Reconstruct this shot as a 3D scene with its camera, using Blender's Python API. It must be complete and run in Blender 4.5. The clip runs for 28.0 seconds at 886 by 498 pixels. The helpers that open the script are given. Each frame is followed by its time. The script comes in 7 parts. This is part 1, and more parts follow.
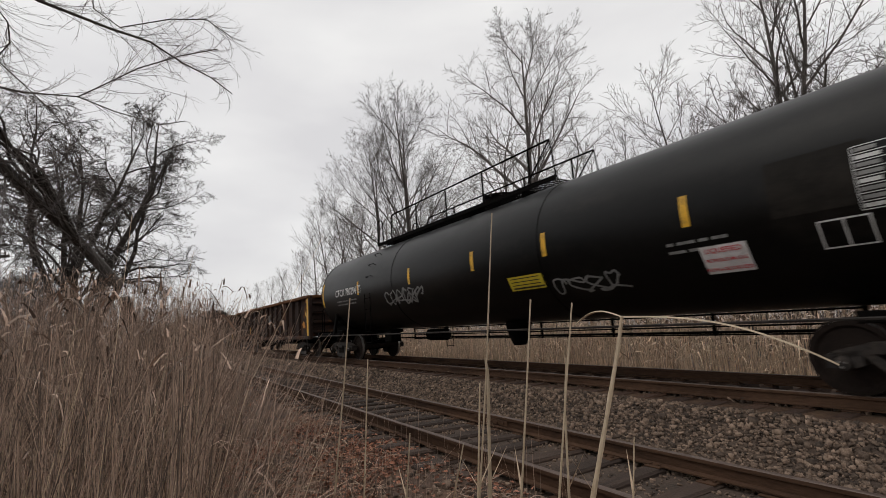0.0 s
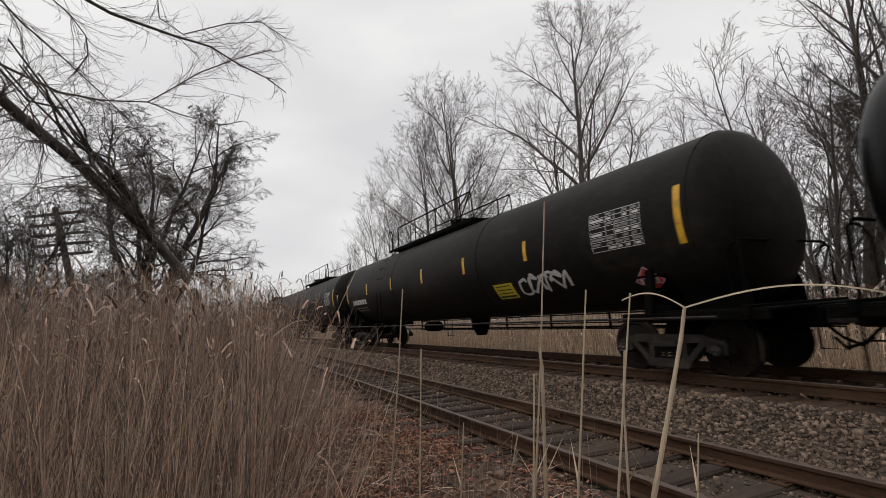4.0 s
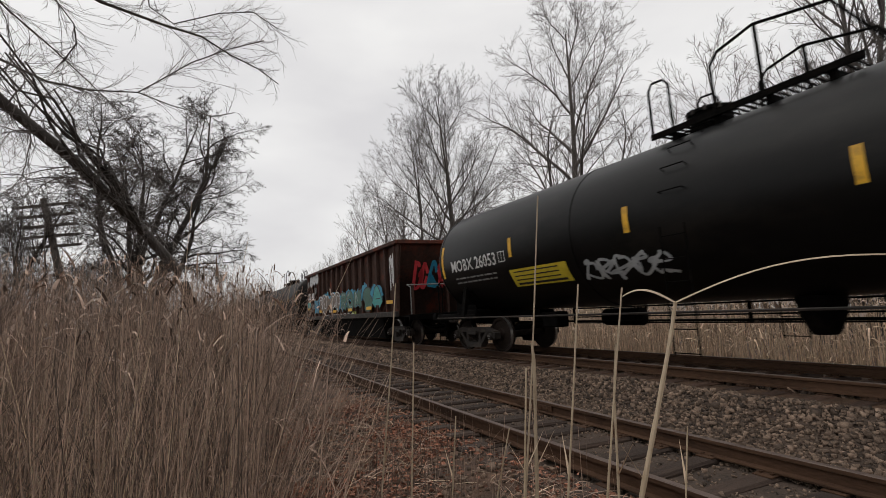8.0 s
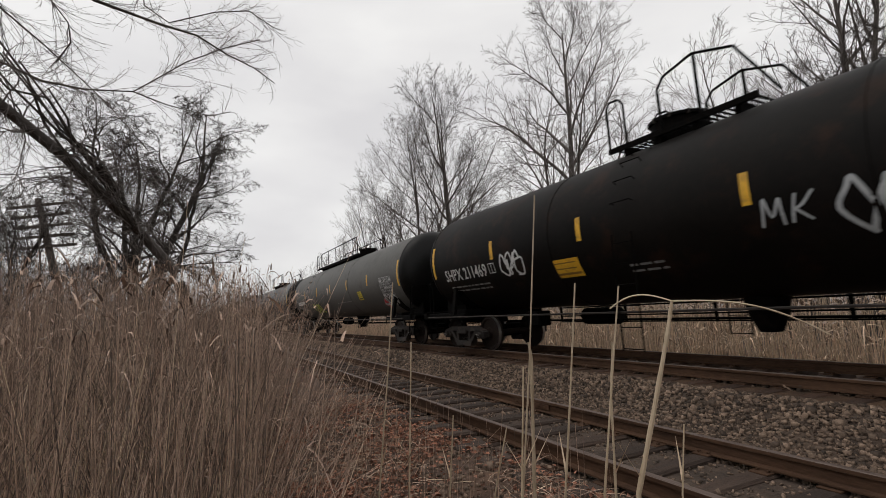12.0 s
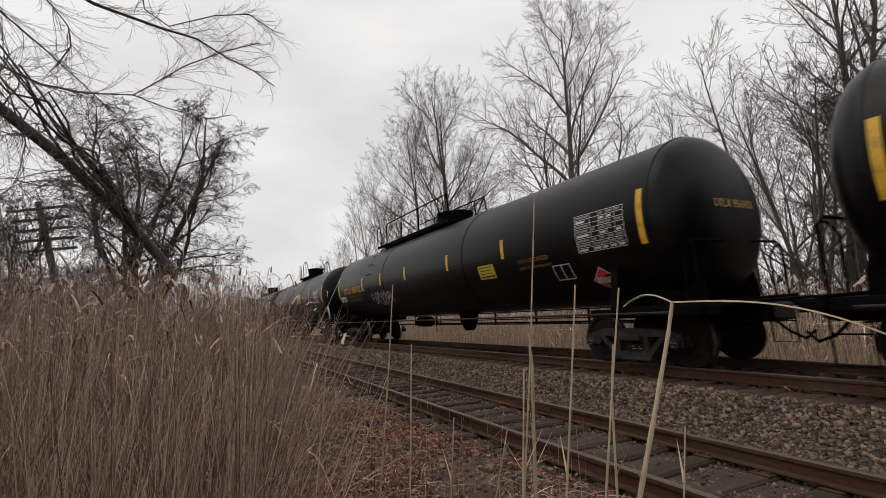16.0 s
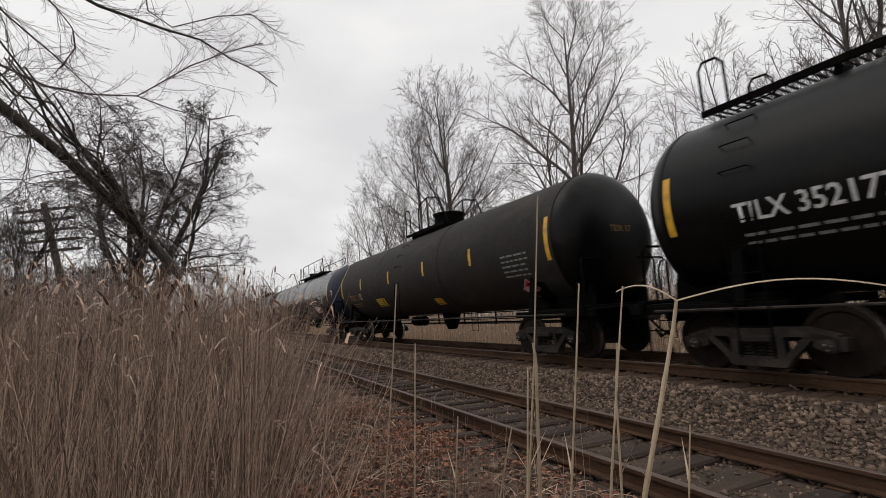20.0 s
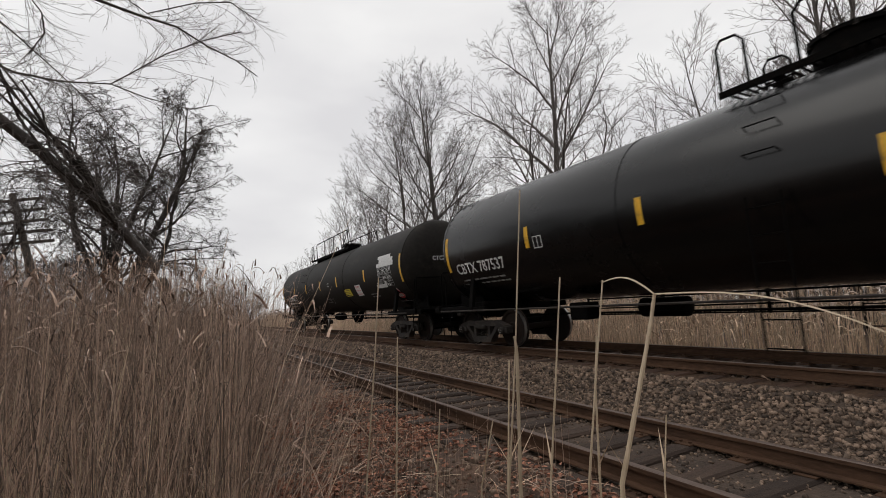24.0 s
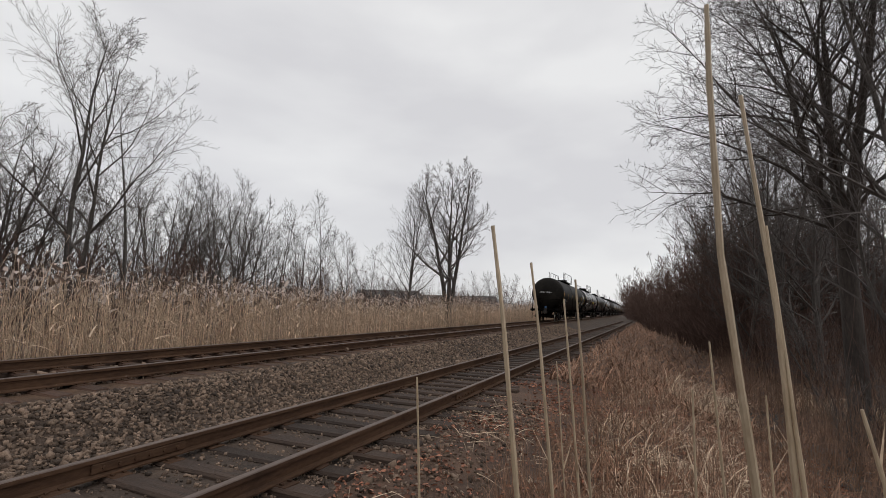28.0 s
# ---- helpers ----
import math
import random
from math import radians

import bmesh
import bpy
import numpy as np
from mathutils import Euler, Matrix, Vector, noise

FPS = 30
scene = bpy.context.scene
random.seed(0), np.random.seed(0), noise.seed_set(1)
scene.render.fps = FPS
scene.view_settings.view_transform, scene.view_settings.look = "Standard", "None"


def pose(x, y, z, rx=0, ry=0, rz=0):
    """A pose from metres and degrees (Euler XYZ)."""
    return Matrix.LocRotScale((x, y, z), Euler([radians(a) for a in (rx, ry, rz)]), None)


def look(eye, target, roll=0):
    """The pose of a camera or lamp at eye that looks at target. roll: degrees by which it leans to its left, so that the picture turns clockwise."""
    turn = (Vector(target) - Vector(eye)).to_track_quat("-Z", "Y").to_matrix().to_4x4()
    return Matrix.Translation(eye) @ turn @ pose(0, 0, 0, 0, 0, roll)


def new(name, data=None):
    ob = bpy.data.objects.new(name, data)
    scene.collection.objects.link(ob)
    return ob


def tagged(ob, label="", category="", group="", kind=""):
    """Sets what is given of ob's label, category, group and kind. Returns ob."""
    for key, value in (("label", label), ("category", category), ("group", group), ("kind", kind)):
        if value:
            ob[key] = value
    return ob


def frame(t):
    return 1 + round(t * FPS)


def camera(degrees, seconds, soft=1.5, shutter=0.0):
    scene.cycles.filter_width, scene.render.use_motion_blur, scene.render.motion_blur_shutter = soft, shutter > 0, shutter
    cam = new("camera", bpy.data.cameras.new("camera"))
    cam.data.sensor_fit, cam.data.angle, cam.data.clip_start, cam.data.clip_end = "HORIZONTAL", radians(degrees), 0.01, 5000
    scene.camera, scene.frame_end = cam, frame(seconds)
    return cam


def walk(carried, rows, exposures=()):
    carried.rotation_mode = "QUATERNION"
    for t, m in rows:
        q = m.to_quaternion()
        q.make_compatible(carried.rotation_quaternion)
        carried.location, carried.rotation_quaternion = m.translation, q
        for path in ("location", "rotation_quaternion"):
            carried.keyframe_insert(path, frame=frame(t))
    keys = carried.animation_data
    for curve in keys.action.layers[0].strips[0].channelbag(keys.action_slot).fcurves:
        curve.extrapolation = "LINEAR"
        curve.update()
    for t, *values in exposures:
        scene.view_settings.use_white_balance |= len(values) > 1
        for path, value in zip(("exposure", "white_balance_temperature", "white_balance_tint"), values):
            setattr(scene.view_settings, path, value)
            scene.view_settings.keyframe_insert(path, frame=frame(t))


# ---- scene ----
cam = camera(87.0, 28.0, soft=0.75, shutter=0.08)
PATH = [
    (0, pose(0.009, 0.009, 1.501, 100.13, 1.80, 56.36)),
    (0.5, pose(0.006, 0.006, 1.501, 99.95, 1.80, 57.69)),
    (1, pose(0.003, 0.003, 1.500, 99.80, 1.81, 58.85)),
    (1.5, pose(0.000, 0.000, 1.500, 99.50, 1.81, 60.52)),
    (2, pose(0.000, 0.000, 1.500, 99.52, 1.69, 61.16)),
    (2.5, pose(0.000, 0.000, 1.500, 99.54, 1.76, 61.52)),
    (3, pose(0.000, 0.000, 1.500, 99.51, 1.70, 62.04)),
    (3.5, pose(0.000, 0.000, 1.500, 99.27, 1.60, 62.43)),
    (5.5, pose(0.000, 0.000, 1.500, 98.88, 1.36, 61.93)),
    (6.5, pose(0.000, 0.000, 1.500, 98.86, 1.35, 61.79)),
    (7.5, pose(0.000, 0.000, 1.500, 98.56, 1.38, 61.52)),
    (8, pose(0.000, 0.000, 1.500, 98.46, 1.38, 61.50)),
    (8.5, pose(0.000, 0.000, 1.500, 98.22, 1.42, 61.44)),
    (9, pose(0.000, 0.000, 1.500, 98.06, 1.39, 61.28)),
    (9.5, pose(0.000, 0.000, 1.500, 98.03, 1.43, 61.28)),
    (10, pose(0.000, 0.000, 1.500, 98.08, 1.45, 61.35)),
    (10.5, pose(0.000, 0.000, 1.500, 98.21, 1.51, 61.38)),
    (11, pose(0.000, 0.000, 1.500, 98.29, 1.52, 61.29)),
    (12, pose(0.000, 0.000, 1.500, 98.36, 1.57, 61.16)),
    (12.5, pose(0.000, 0.000, 1.500, 98.44, 1.59, 61.16)),
    (14.5, pose(0.000, 0.000, 1.500, 98.57, 1.70, 61.09)),
    (15.5, pose(0.000, 0.000, 1.500, 98.61, 1.72, 61.13)),
    (16.5, pose(0.000, 0.000, 1.500, 98.62, 1.79, 61.27)),
    (17.5, pose(0.000, 0.000, 1.500, 98.64, 1.81, 61.32)),
    (18.5, pose(0.000, 0.000, 1.500, 98.56, 1.90, 61.33)),
    (19.5, pose(0.000, 0.000, 1.500, 98.50, 1.93, 61.24)),
    (20, pose(0.000, 0.000, 1.500, 98.52, 1.94, 61.64)),
    (20.5, pose(0.000, 0.000, 1.500, 98.47, 1.97, 62.10)),
    (21, pose(0.000, 0.000, 1.500, 98.43, 1.98, 62.45)),
    (21.5, pose(0.000, 0.000, 1.500, 98.36, 1.99, 62.73)),
    (23.5, pose(0.000, 0.000, 1.500, 97.70, 2.00, 61.99)),
    (24, pose(0.001, 0.001, 1.500, 97.67, 2.06, 59.52)),
    (24.3, pose(-0.015, 0.015, 1.502, 97.92, 2.12, 53.66)),
    (24.5, pose(-0.025, 0.024, 1.504, 98.09, 2.16, 49.76)),
    (24.7, pose(-0.035, 0.043, 1.507, 98.41, 2.16, 41.83)),
    (25, pose(-0.050, 0.077, 1.512, 98.89, 2.37, 27.98)),
    (25.2, pose(-0.110, 0.102, 1.516, 98.58, 2.74, 17.50)),
    (25.4, pose(-0.170, 0.130, 1.521, 98.95, 2.30, 5.65)),
    (25.5, pose(-0.200, 0.146, 1.523, 99.30, 1.75, -0.92)),
    (25.7, pose(-0.264, 0.176, 1.528, 99.95, 1.20, -13.60)),
    (25.8, pose(-0.296, 0.192, 1.531, 100.20, 1.00, -20.20)),
    (25.9, pose(-0.328, 0.205, 1.533, 100.35, 0.75, -26.40)),
    (26, pose(-0.360, 0.222, 1.536, 100.40, 0.40, -32.90)),
    (26.1, pose(-0.387, 0.238, 1.538, 100.45, -0.10, -38.90)),
    (26.3, pose(-0.440, 0.258, 1.541, 100.55, -0.80, -47.70)),
    (26.5, pose(-0.300, 0.272, 1.544, 100.61, -1.15, -53.61)),
    (26.7, pose(-0.100, 0.279, 1.545, 99.90, -0.79, -56.74)),
    (27, pose(0.100, 0.287, 1.546, 99.13, -0.95, -60.06)),
    (27.3, pose(0.180, 0.287, 1.546, 98.51, -1.08, -62.59)),
    (27.6, pose(0.240, 0.287, 1.546, 97.91, -1.18, -65.02)),
    (28, pose(0.300, 0.287, 1.546, 97.30, -1.24, -67.51)),
]
walk(cam, PATH, [(0, 0.07, 6690, 10), (12, 0.10, 6720, 10), (24, 0.12, 6680, 10), (25, 0.08, 6600, 10), (26, 0.06, 6450, 10), (27, -0.12, 6480, 10), (28, 0.0, 6580, 10)])


# ---- world and light: a thick, even overcast ----
world = bpy.data.worlds.new("overcast_sky")
scene.world = world
world.use_nodes = True
wn, wl = world.node_tree.nodes, world.node_tree.links
wn.clear()
w_out = wn.new("ShaderNodeOutputWorld")
w_bg = wn.new("ShaderNodeBackground")
w_sky = wn.new("ShaderNodeTexSky")
w_sky.sky_type = "NISHITA"
w_sky.sun_disc = False
w_sky.sun_elevation, w_sky.sun_rotation = radians(38), radians(200)
w_dim = wn.new("ShaderNodeMixRGB")
w_dim.blend_type, w_dim.inputs[0].default_value = "MULTIPLY", 1.0
w_dim.inputs[2].default_value = (0.1, 0.1, 0.1, 1)
w_co = wn.new("ShaderNodeTexCoord")
w_map = wn.new("ShaderNodeMapping")
w_map.inputs["Scale"].default_value = (0.9, 1.3, 3.4)
w_noise = wn.new("ShaderNodeTexNoise")
w_noise.inputs["Scale"].default_value, w_noise.inputs["Detail"].default_value = 1.7, 5.0
w_noise.inputs["Roughness"].default_value = 0.45
w_ramp = wn.new("ShaderNodeValToRGB")
w_ramp.color_ramp.elements[0].position, w_ramp.color_ramp.elements[0].color = 0.36, (0.70, 0.70, 0.725, 1)
w_ramp.color_ramp.elements[1].position, w_ramp.color_ramp.elements[1].color = 0.62, (0.855, 0.86, 0.87, 1)
w_mix = wn.new("ShaderNodeMixRGB")
w_mix.inputs[0].default_value = 0.93
wl.new(w_co.outputs["Generated"], w_map.inputs["Vector"])
wl.new(w_map.outputs[0], w_noise.inputs["Vector"])
wl.new(w_noise.outputs[0], w_ramp.inputs[0])
wl.new(w_sky.outputs[0], w_dim.inputs[1])
wl.new(w_dim.outputs[0], w_mix.inputs[1])
wl.new(w_ramp.outputs[0], w_mix.inputs[2])
wl.new(w_mix.outputs[0], w_bg.inputs[0])
w_bg.inputs[1].default_value = 1.0
wl.new(w_bg.outputs[0], w_out.inputs[0])
sun = new("sun", bpy.data.lights.new("sun", "SUN"))
sun.data.energy, sun.data.angle, sun.data.color = 0.5, radians(40), (1.0, 0.97, 0.93)
sun.matrix_world = look((0, 0, 40), (6, 20, 0))

# ---- plan ----
YM, ZM = 8.10, 0.62          # main track: centre line and rail top
CANT = 2.4                   # the main line leans towards the siding, far rail higher
YC = YM + 2.56 * math.sin(radians(CANT))     # centre of the canted track at rail level
ZN = 0.152                   # siding: rail top
GAUGE = 0.75                 # half the distance of the rail heads
SPEED = 18.1


def siding_y(x):
    return 4.17 - 0.028 * x + (0.109e-3 if x < 0 else 0.038e-3) * x * x


def smooth(a, b, v):
    t = min(1.0, max(0.0, (v - a) / (b - a)))
    return t * t * (3 - 2 * t)


def ground_z(x, y):
    """Height of the ground: verge, siding bed, main embankment, reed flat."""
    s = siding_y(max(-90.0, min(90.0, x)))
    main_top = ZM - 0.25
    z = -0.08
    shoulder = s + 1.15
    foot = max(shoulder, YM - 2.75)
    z += (main_top + 0.08) * smooth(min(foot, YM - 1.95), YM - 1.45, y)
    z -= (main_top - 0.06) * smooth(YM + 1.7, YM + 3.4, y)
    z -= 0.16 * smooth(s - 1.3, s - 2.6, y)
    ditch = smooth(3.0, 7.5, x) * smooth(0.4, -1.9, y) * (1 - 0.6 * smooth(-4.5, -7.5, y))
    z -= 0.75 * ditch
    z += 0.5 * smooth(-5.0, -12.0, y)
    z -= 0.75 * math.exp(-(((x - 14.0) / 1.0) ** 2 + ((y + 2.65) / 0.55) ** 2))
    z += 0.05 * noise.noise(Vector((x * 0.7, y * 0.7, 0.3))) * (1 if y < s - 1.5 or y > YM + 3 else 0.25)
    return z


# ---- materials ----
def material(name, low, high, rough=0.8, metal=0.0, scale=6.0, bump=0.0, bump_scale=40.0, fine=None, per_object=0.0, island=0.0, stretch=(1, 1, 1), specular=0.5, stain=None, mapping="Object"):
    """Two tones mixed by a coarse and a fine noise, with optional stains, relief and variation from piece to piece."""
    m = bpy.data.materials.new(name)
    m.use_nodes = True
    n, l = m.node_tree.nodes, m.node_tree.links
    b = n["Principled BSDF"]
    co = n.new("ShaderNodeTexCoord")
    mp = n.new("ShaderNodeMapping")
    mp.inputs["Scale"].default_value = stretch
    l.new(co.outputs[mapping], mp.inputs["Vector"])

    def noise_node(sc, detail, ro=0.6):
        t = n.new("ShaderNodeTexNoise")
        t.inputs["Scale"].default_value, t.inputs["Detail"].default_value, t.inputs["Roughness"].default_value = sc, detail, ro
        l.new(mp.outputs[0], t.inputs["Vector"])
        return t.outputs[0]

    def maths(op, a, c):
        t = n.new("ShaderNodeMath")
        t.operation = op
        for i, v in enumerate((a, c)):
            if isinstance(v, (int, float)):
                t.inputs[i].default_value = v
            else:
                l.new(v, t.inputs[i])
        return t.outputs[0]

    a = noise_node(scale, 6.0)
    f = noise_node(fine or scale * 9, 3.0)
    mixv = maths("ADD", maths("MULTIPLY", a, 0.6), maths("MULTIPLY", f, 0.4))
    rp = n.new("ShaderNodeValToRGB")
    rp.color_ramp.elements[0].position, rp.color_ramp.elements[0].color = 0.36, (*low, 1)
    rp.color_ramp.elements[1].position, rp.color_ramp.elements[1].color = 0.64, (*high, 1)
    l.new(mixv, rp.inputs[0])
    colour = rp.outputs[0]
    if stain:
        tone, amount, sc = stain
        s = noise_node(sc, 8.0, 0.7)
        r2 = n.new("ShaderNodeValToRGB")
        r2.color_ramp.elements[0].position, r2.color_ramp.elements[1].position = 0.52, 0.68
        l.new(s, r2.inputs[0])
        mx = n.new("ShaderNodeMixRGB")
        mx.inputs[2].default_value = (*tone, 1)
        l.new(maths("MULTIPLY", r2.outputs[0], amount), mx.inputs[0])
        l.new(colour, mx.inputs[1])
        colour = mx.outputs[0]
    for amount, node, sock in ((per_object, "ShaderNodeObjectInfo", "Random"), (island, "ShaderNodeNewGeometry", "Random Per Island")):
        if amount:
            t = n.new(node)
            hs = n.new("ShaderNodeHueSaturation")
            l.new(maths("ADD", maths("MULTIPLY", t.outputs[sock], 2 * amount), 1 - amount), hs.inputs["Value"])
            l.new(colour, hs.inputs["Color"])
            colour = hs.outputs[0]
    l.new(colour, b.inputs["Base Color"])
    b.inputs["Metallic"].default_value = metal
    b.inputs["Specular IOR Level"].default_value = specular
    l.new(maths("ADD", maths("MULTIPLY", a, 0.24), rough - 0.12), b.inputs["Roughness"])
    if bump:
        bp = n.new("ShaderNodeBump")
        bp.inputs["Strength"].default_value, bp.inputs["Distance"].default_value = bump, 0.02
        l.new(noise_node(bump_scale, 4.0), bp.inputs["Height"])
        l.new(bp.outputs[0], b.inputs["Normal"])
    return m


MAT = {
    "tank_black": material("tank_black_paint", (0.0018, 0.0018, 0.0018), (0.0052, 0.0049, 0.0046), 0.38, scale=0.7, fine=9, stain=((0.015, 0.0130, 0.0112), 0.75, 0.9), bump=0.05, bump_scale=3, stretch=(0.5, 1, 1), specular=0.18),
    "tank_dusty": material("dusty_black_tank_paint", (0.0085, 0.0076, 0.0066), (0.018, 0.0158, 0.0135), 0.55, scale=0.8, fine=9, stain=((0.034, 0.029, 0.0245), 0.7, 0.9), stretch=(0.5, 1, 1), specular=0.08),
    "tank_matte": material("weathered_grey_black_tank_paint", (0.020, 0.0178, 0.016), (0.036, 0.032, 0.0285), 0.7, scale=0.8, fine=9, stain=((0.055, 0.048, 0.042), 0.6, 1.0), stretch=(0.5, 1, 1), specular=0.15),
    "tank_gloss": material("tank_new_black_paint", (0.0012, 0.0012, 0.0014), (0.003, 0.003, 0.0031), 0.26, scale=0.6, fine=7, stain=((0.008, 0.007, 0.0065), 0.3, 1.2), specular=0.42),
    "tank_rust": material("tank_rusting_black_paint", (0.003, 0.0026, 0.0023), (0.008, 0.0062, 0.0052), 0.55, scale=0.8, fine=9, stain=((0.032, 0.014, 0.008), 0.6, 1.1), specular=0.10),
    "tank_grey": material("tank_grey_primer", (0.055, 0.053, 0.048), (0.085, 0.082, 0.074), 0.6, scale=0.7, fine=8, stain=((0.03, 0.027, 0.024), 0.6, 1.4)),
    "blue": material("dark_blue_paint", (0.010, 0.016, 0.035), (0.018, 0.026, 0.05), 0.45, scale=1.0),
    "under": material("near_black_underframe", (0.0015, 0.0014, 0.0013), (0.0045, 0.004, 0.0036), 0.8, scale=3, stain=((0.013, 0.009, 0.0068), 0.5, 5), bump=0.2, specular=0.05),
    "truck": material("dusty_cast_steel", (0.016, 0.0135, 0.012), (0.040, 0.033, 0.029), 0.75, scale=4, stain=((0.095, 0.072, 0.058), 0.7, 3.5), bump=0.35, bump_scale=30, specular=0.3),
    "wheel": material("brown_wheel_steel", (0.011, 0.0078, 0.0064), (0.026, 0.018, 0.0145), 0.75, scale=5, bump=0.1, specular=0.12),
    "bright": material("worn_bright_steel", (0.32, 0.31, 0.30), (0.5, 0.49, 0.47), 0.35, metal=0.9, scale=9),
    "yellow": material("yellow_reflective_strip", (0.62, 0.33, 0.015), (0.78, 0.44, 0.03), 0.5, scale=6, stain=((0.18, 0.11, 0.03), 0.6, 9)),
    "sign_yellow": material("yellow_placard", (0.52, 0.40, 0.02), (0.66, 0.52, 0.04), 0.6, scale=5),
    "white": material("white_stencil_paint", (0.52, 0.52, 0.51), (0.68, 0.68, 0.67), 0.6, scale=8, stain=((0.2, 0.19, 0.18), 0.6, 14)),
    "dim_white": material("faded_white_stencil", (0.16, 0.16, 0.16), (0.3, 0.3, 0.29), 0.65, scale=8, stain=((0.06, 0.06, 0.06), 0.8, 16)),
    "gold": material("gold_stencil_paint", (0.52, 0.26, 0.03), (0.66, 0.36, 0.05), 0.6, scale=8),
    "dim_gold": material("faded_gold_stencil", (0.17, 0.085, 0.015), (0.27, 0.145, 0.028), 0.65, scale=8, stain=((0.07, 0.04, 0.012), 0.7, 14)),
    "black": material("black_print", (0.012, 0.012, 0.012), (0.02, 0.02, 0.02), 0.6),
    "red": material("red_placard", (0.5, 0.03, 0.04), (0.62, 0.05, 0.06), 0.55, scale=6),
    "paper": material("white_placard", (0.6, 0.58, 0.57), (0.74, 0.72, 0.71), 0.6, scale=6, stain=((0.35, 0.33, 0.31), 0.5, 9)),
    "teal": material("teal_spray_paint", (0.02, 0.2, 0.19), (0.05, 0.34, 0.31), 0.6, scale=5),
    "tag_brown": material("grey_brown_spray_paint", (0.10, 0.078, 0.062), (0.17, 0.135, 0.11), 0.7, scale=4, stain=((0.07, 0.05, 0.04), 0.6, 3)),
    "green": material("green_spray_paint", (0.022, 0.085, 0.062), (0.045, 0.14, 0.105), 0.6, scale=4, stain=((0.015, 0.05, 0.04), 0.6, 3)),
    "sky_blue": material("cyan_spray_paint", (0.007, 0.15, 0.27), (0.02, 0.28, 0.41), 0.6, scale=5),
    "silver": material("silver_spray_paint", (0.3, 0.32, 0.33), (0.48, 0.5, 0.51), 0.5, scale=5),
    "lime": material("lime_spray_paint", (0.3, 0.36, 0.05), (0.42, 0.48, 0.08), 0.6, scale=5),
    "pink": material("pink_spray_paint", (0.3, 0.06, 0.14), (0.4, 0.1, 0.2), 0.6, scale=5),
    "orange": material("orange_paint", (0.45, 0.16, 0.02), (0.58, 0.24, 0.03), 0.6, scale=5),
    "gondola": material("brown_gondola_paint", (0.024, 0.017, 0.0135), (0.058, 0.042, 0.033), 0.85, scale=1.1, fine=10, stain=((0.075, 0.040, 0.022), 0.7, 1.6), bump=0.3, bump_scale=12, specular=0.1),
    "gondola_orange": material("rust_orange_gondola", (0.02, 0.012, 0.010), (0.045, 0.027, 0.021), 0.8, scale=1.0, fine=9, stain=((0.15, 0.05, 0.012), 0.75, 0.9), bump=0.3, bump_scale=12, specular=0.2),
    "hopper": material("maroon_hopper_paint", (0.036, 0.021, 0.017), (0.072, 0.040, 0.031), 0.75, scale=1.2, fine=11, stain=((0.17, 0.040, 0.022), 0.8, 0.9), bump=0.2, specular=0.12),
    "rail": material("rusted_rail", (0.050, 0.0275, 0.0170), (0.106, 0.059, 0.036), 0.82, scale=3, fine=40, stretch=(0.25, 1, 1), stain=((0.026, 0.016, 0.0125), 0.6, 4), bump=0.25, bump_scale=60, specular=0.15),
    "rail_head": material("dull_rail_head", (0.09, 0.062, 0.050), (0.17, 0.125, 0.103), 0.6, metal=0.2, scale=3, stretch=(0.15, 1, 1)),
    "tie": material("weathered_sleeper_wood", (0.028, 0.017, 0.012), (0.072, 0.046, 0.033), 0.9, scale=2.5, fine=30, stretch=(6, 0.6, 6), per_object=0.35, bump=0.6, bump_scale=14),
    "tie_rust": material("rust_stained_sleeper_wood", (0.034, 0.0175, 0.011), (0.090, 0.047, 0.029), 0.9, scale=2.5, fine=30, stretch=(6, 0.6, 6), per_object=0.35, bump=0.6, bump_scale=14),
    "ballast": material("ballast_gravel", (0.028, 0.0185, 0.0135), (0.105, 0.073, 0.053), 0.95, scale=2.5, fine=26, bump=1.0, bump_scale=26, stain=((0.055, 0.032, 0.021), 0.6, 0.5)),
    "rust_bed": material("rust_stained_ballast", (0.043, 0.0225, 0.012), (0.130, 0.072, 0.039), 0.95, scale=3.0, fine=30, bump=1.0, bump_scale=30, stain=((0.022, 0.014, 0.010), 0.6, 1.2)),
    "stone": material("ballast_stone", (0.076, 0.048, 0.034), (0.24, 0.172, 0.125), 0.9, scale=14, island=0.75, bump=0.3, bump_scale=90),
    "soil": material("leafy_soil", (0.044, 0.024, 0.016), (0.140, 0.083, 0.055), 0.95, scale=1.6, fine=30, bump=0.9, bump_scale=24, stain=((0.035, 0.026, 0.02), 0.7, 0.7)),
    "leaf": material("dead_leaf", (0.15, 0.060, 0.037), (0.38, 0.175, 0.110), 0.85, scale=14, island=0.65),
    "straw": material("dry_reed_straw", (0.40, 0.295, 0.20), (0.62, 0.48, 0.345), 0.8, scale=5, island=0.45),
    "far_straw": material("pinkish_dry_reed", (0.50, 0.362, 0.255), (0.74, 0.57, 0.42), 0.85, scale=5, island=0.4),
    "stalk": material("pale_reed_stalk", (0.34, 0.26, 0.17), (0.52, 0.42, 0.30), 0.6, scale=9, stretch=(1, 1, 0.2), per_object=0.18),
    "reed_brown": material("brown_dry_reed", (0.20, 0.132, 0.098), (0.40, 0.285, 0.215), 0.8, scale=5, island=0.78),
    "plume": material("grey_reed_plume", (0.27, 0.205, 0.17), (0.43, 0.345, 0.295), 0.9, scale=9, island=0.35),
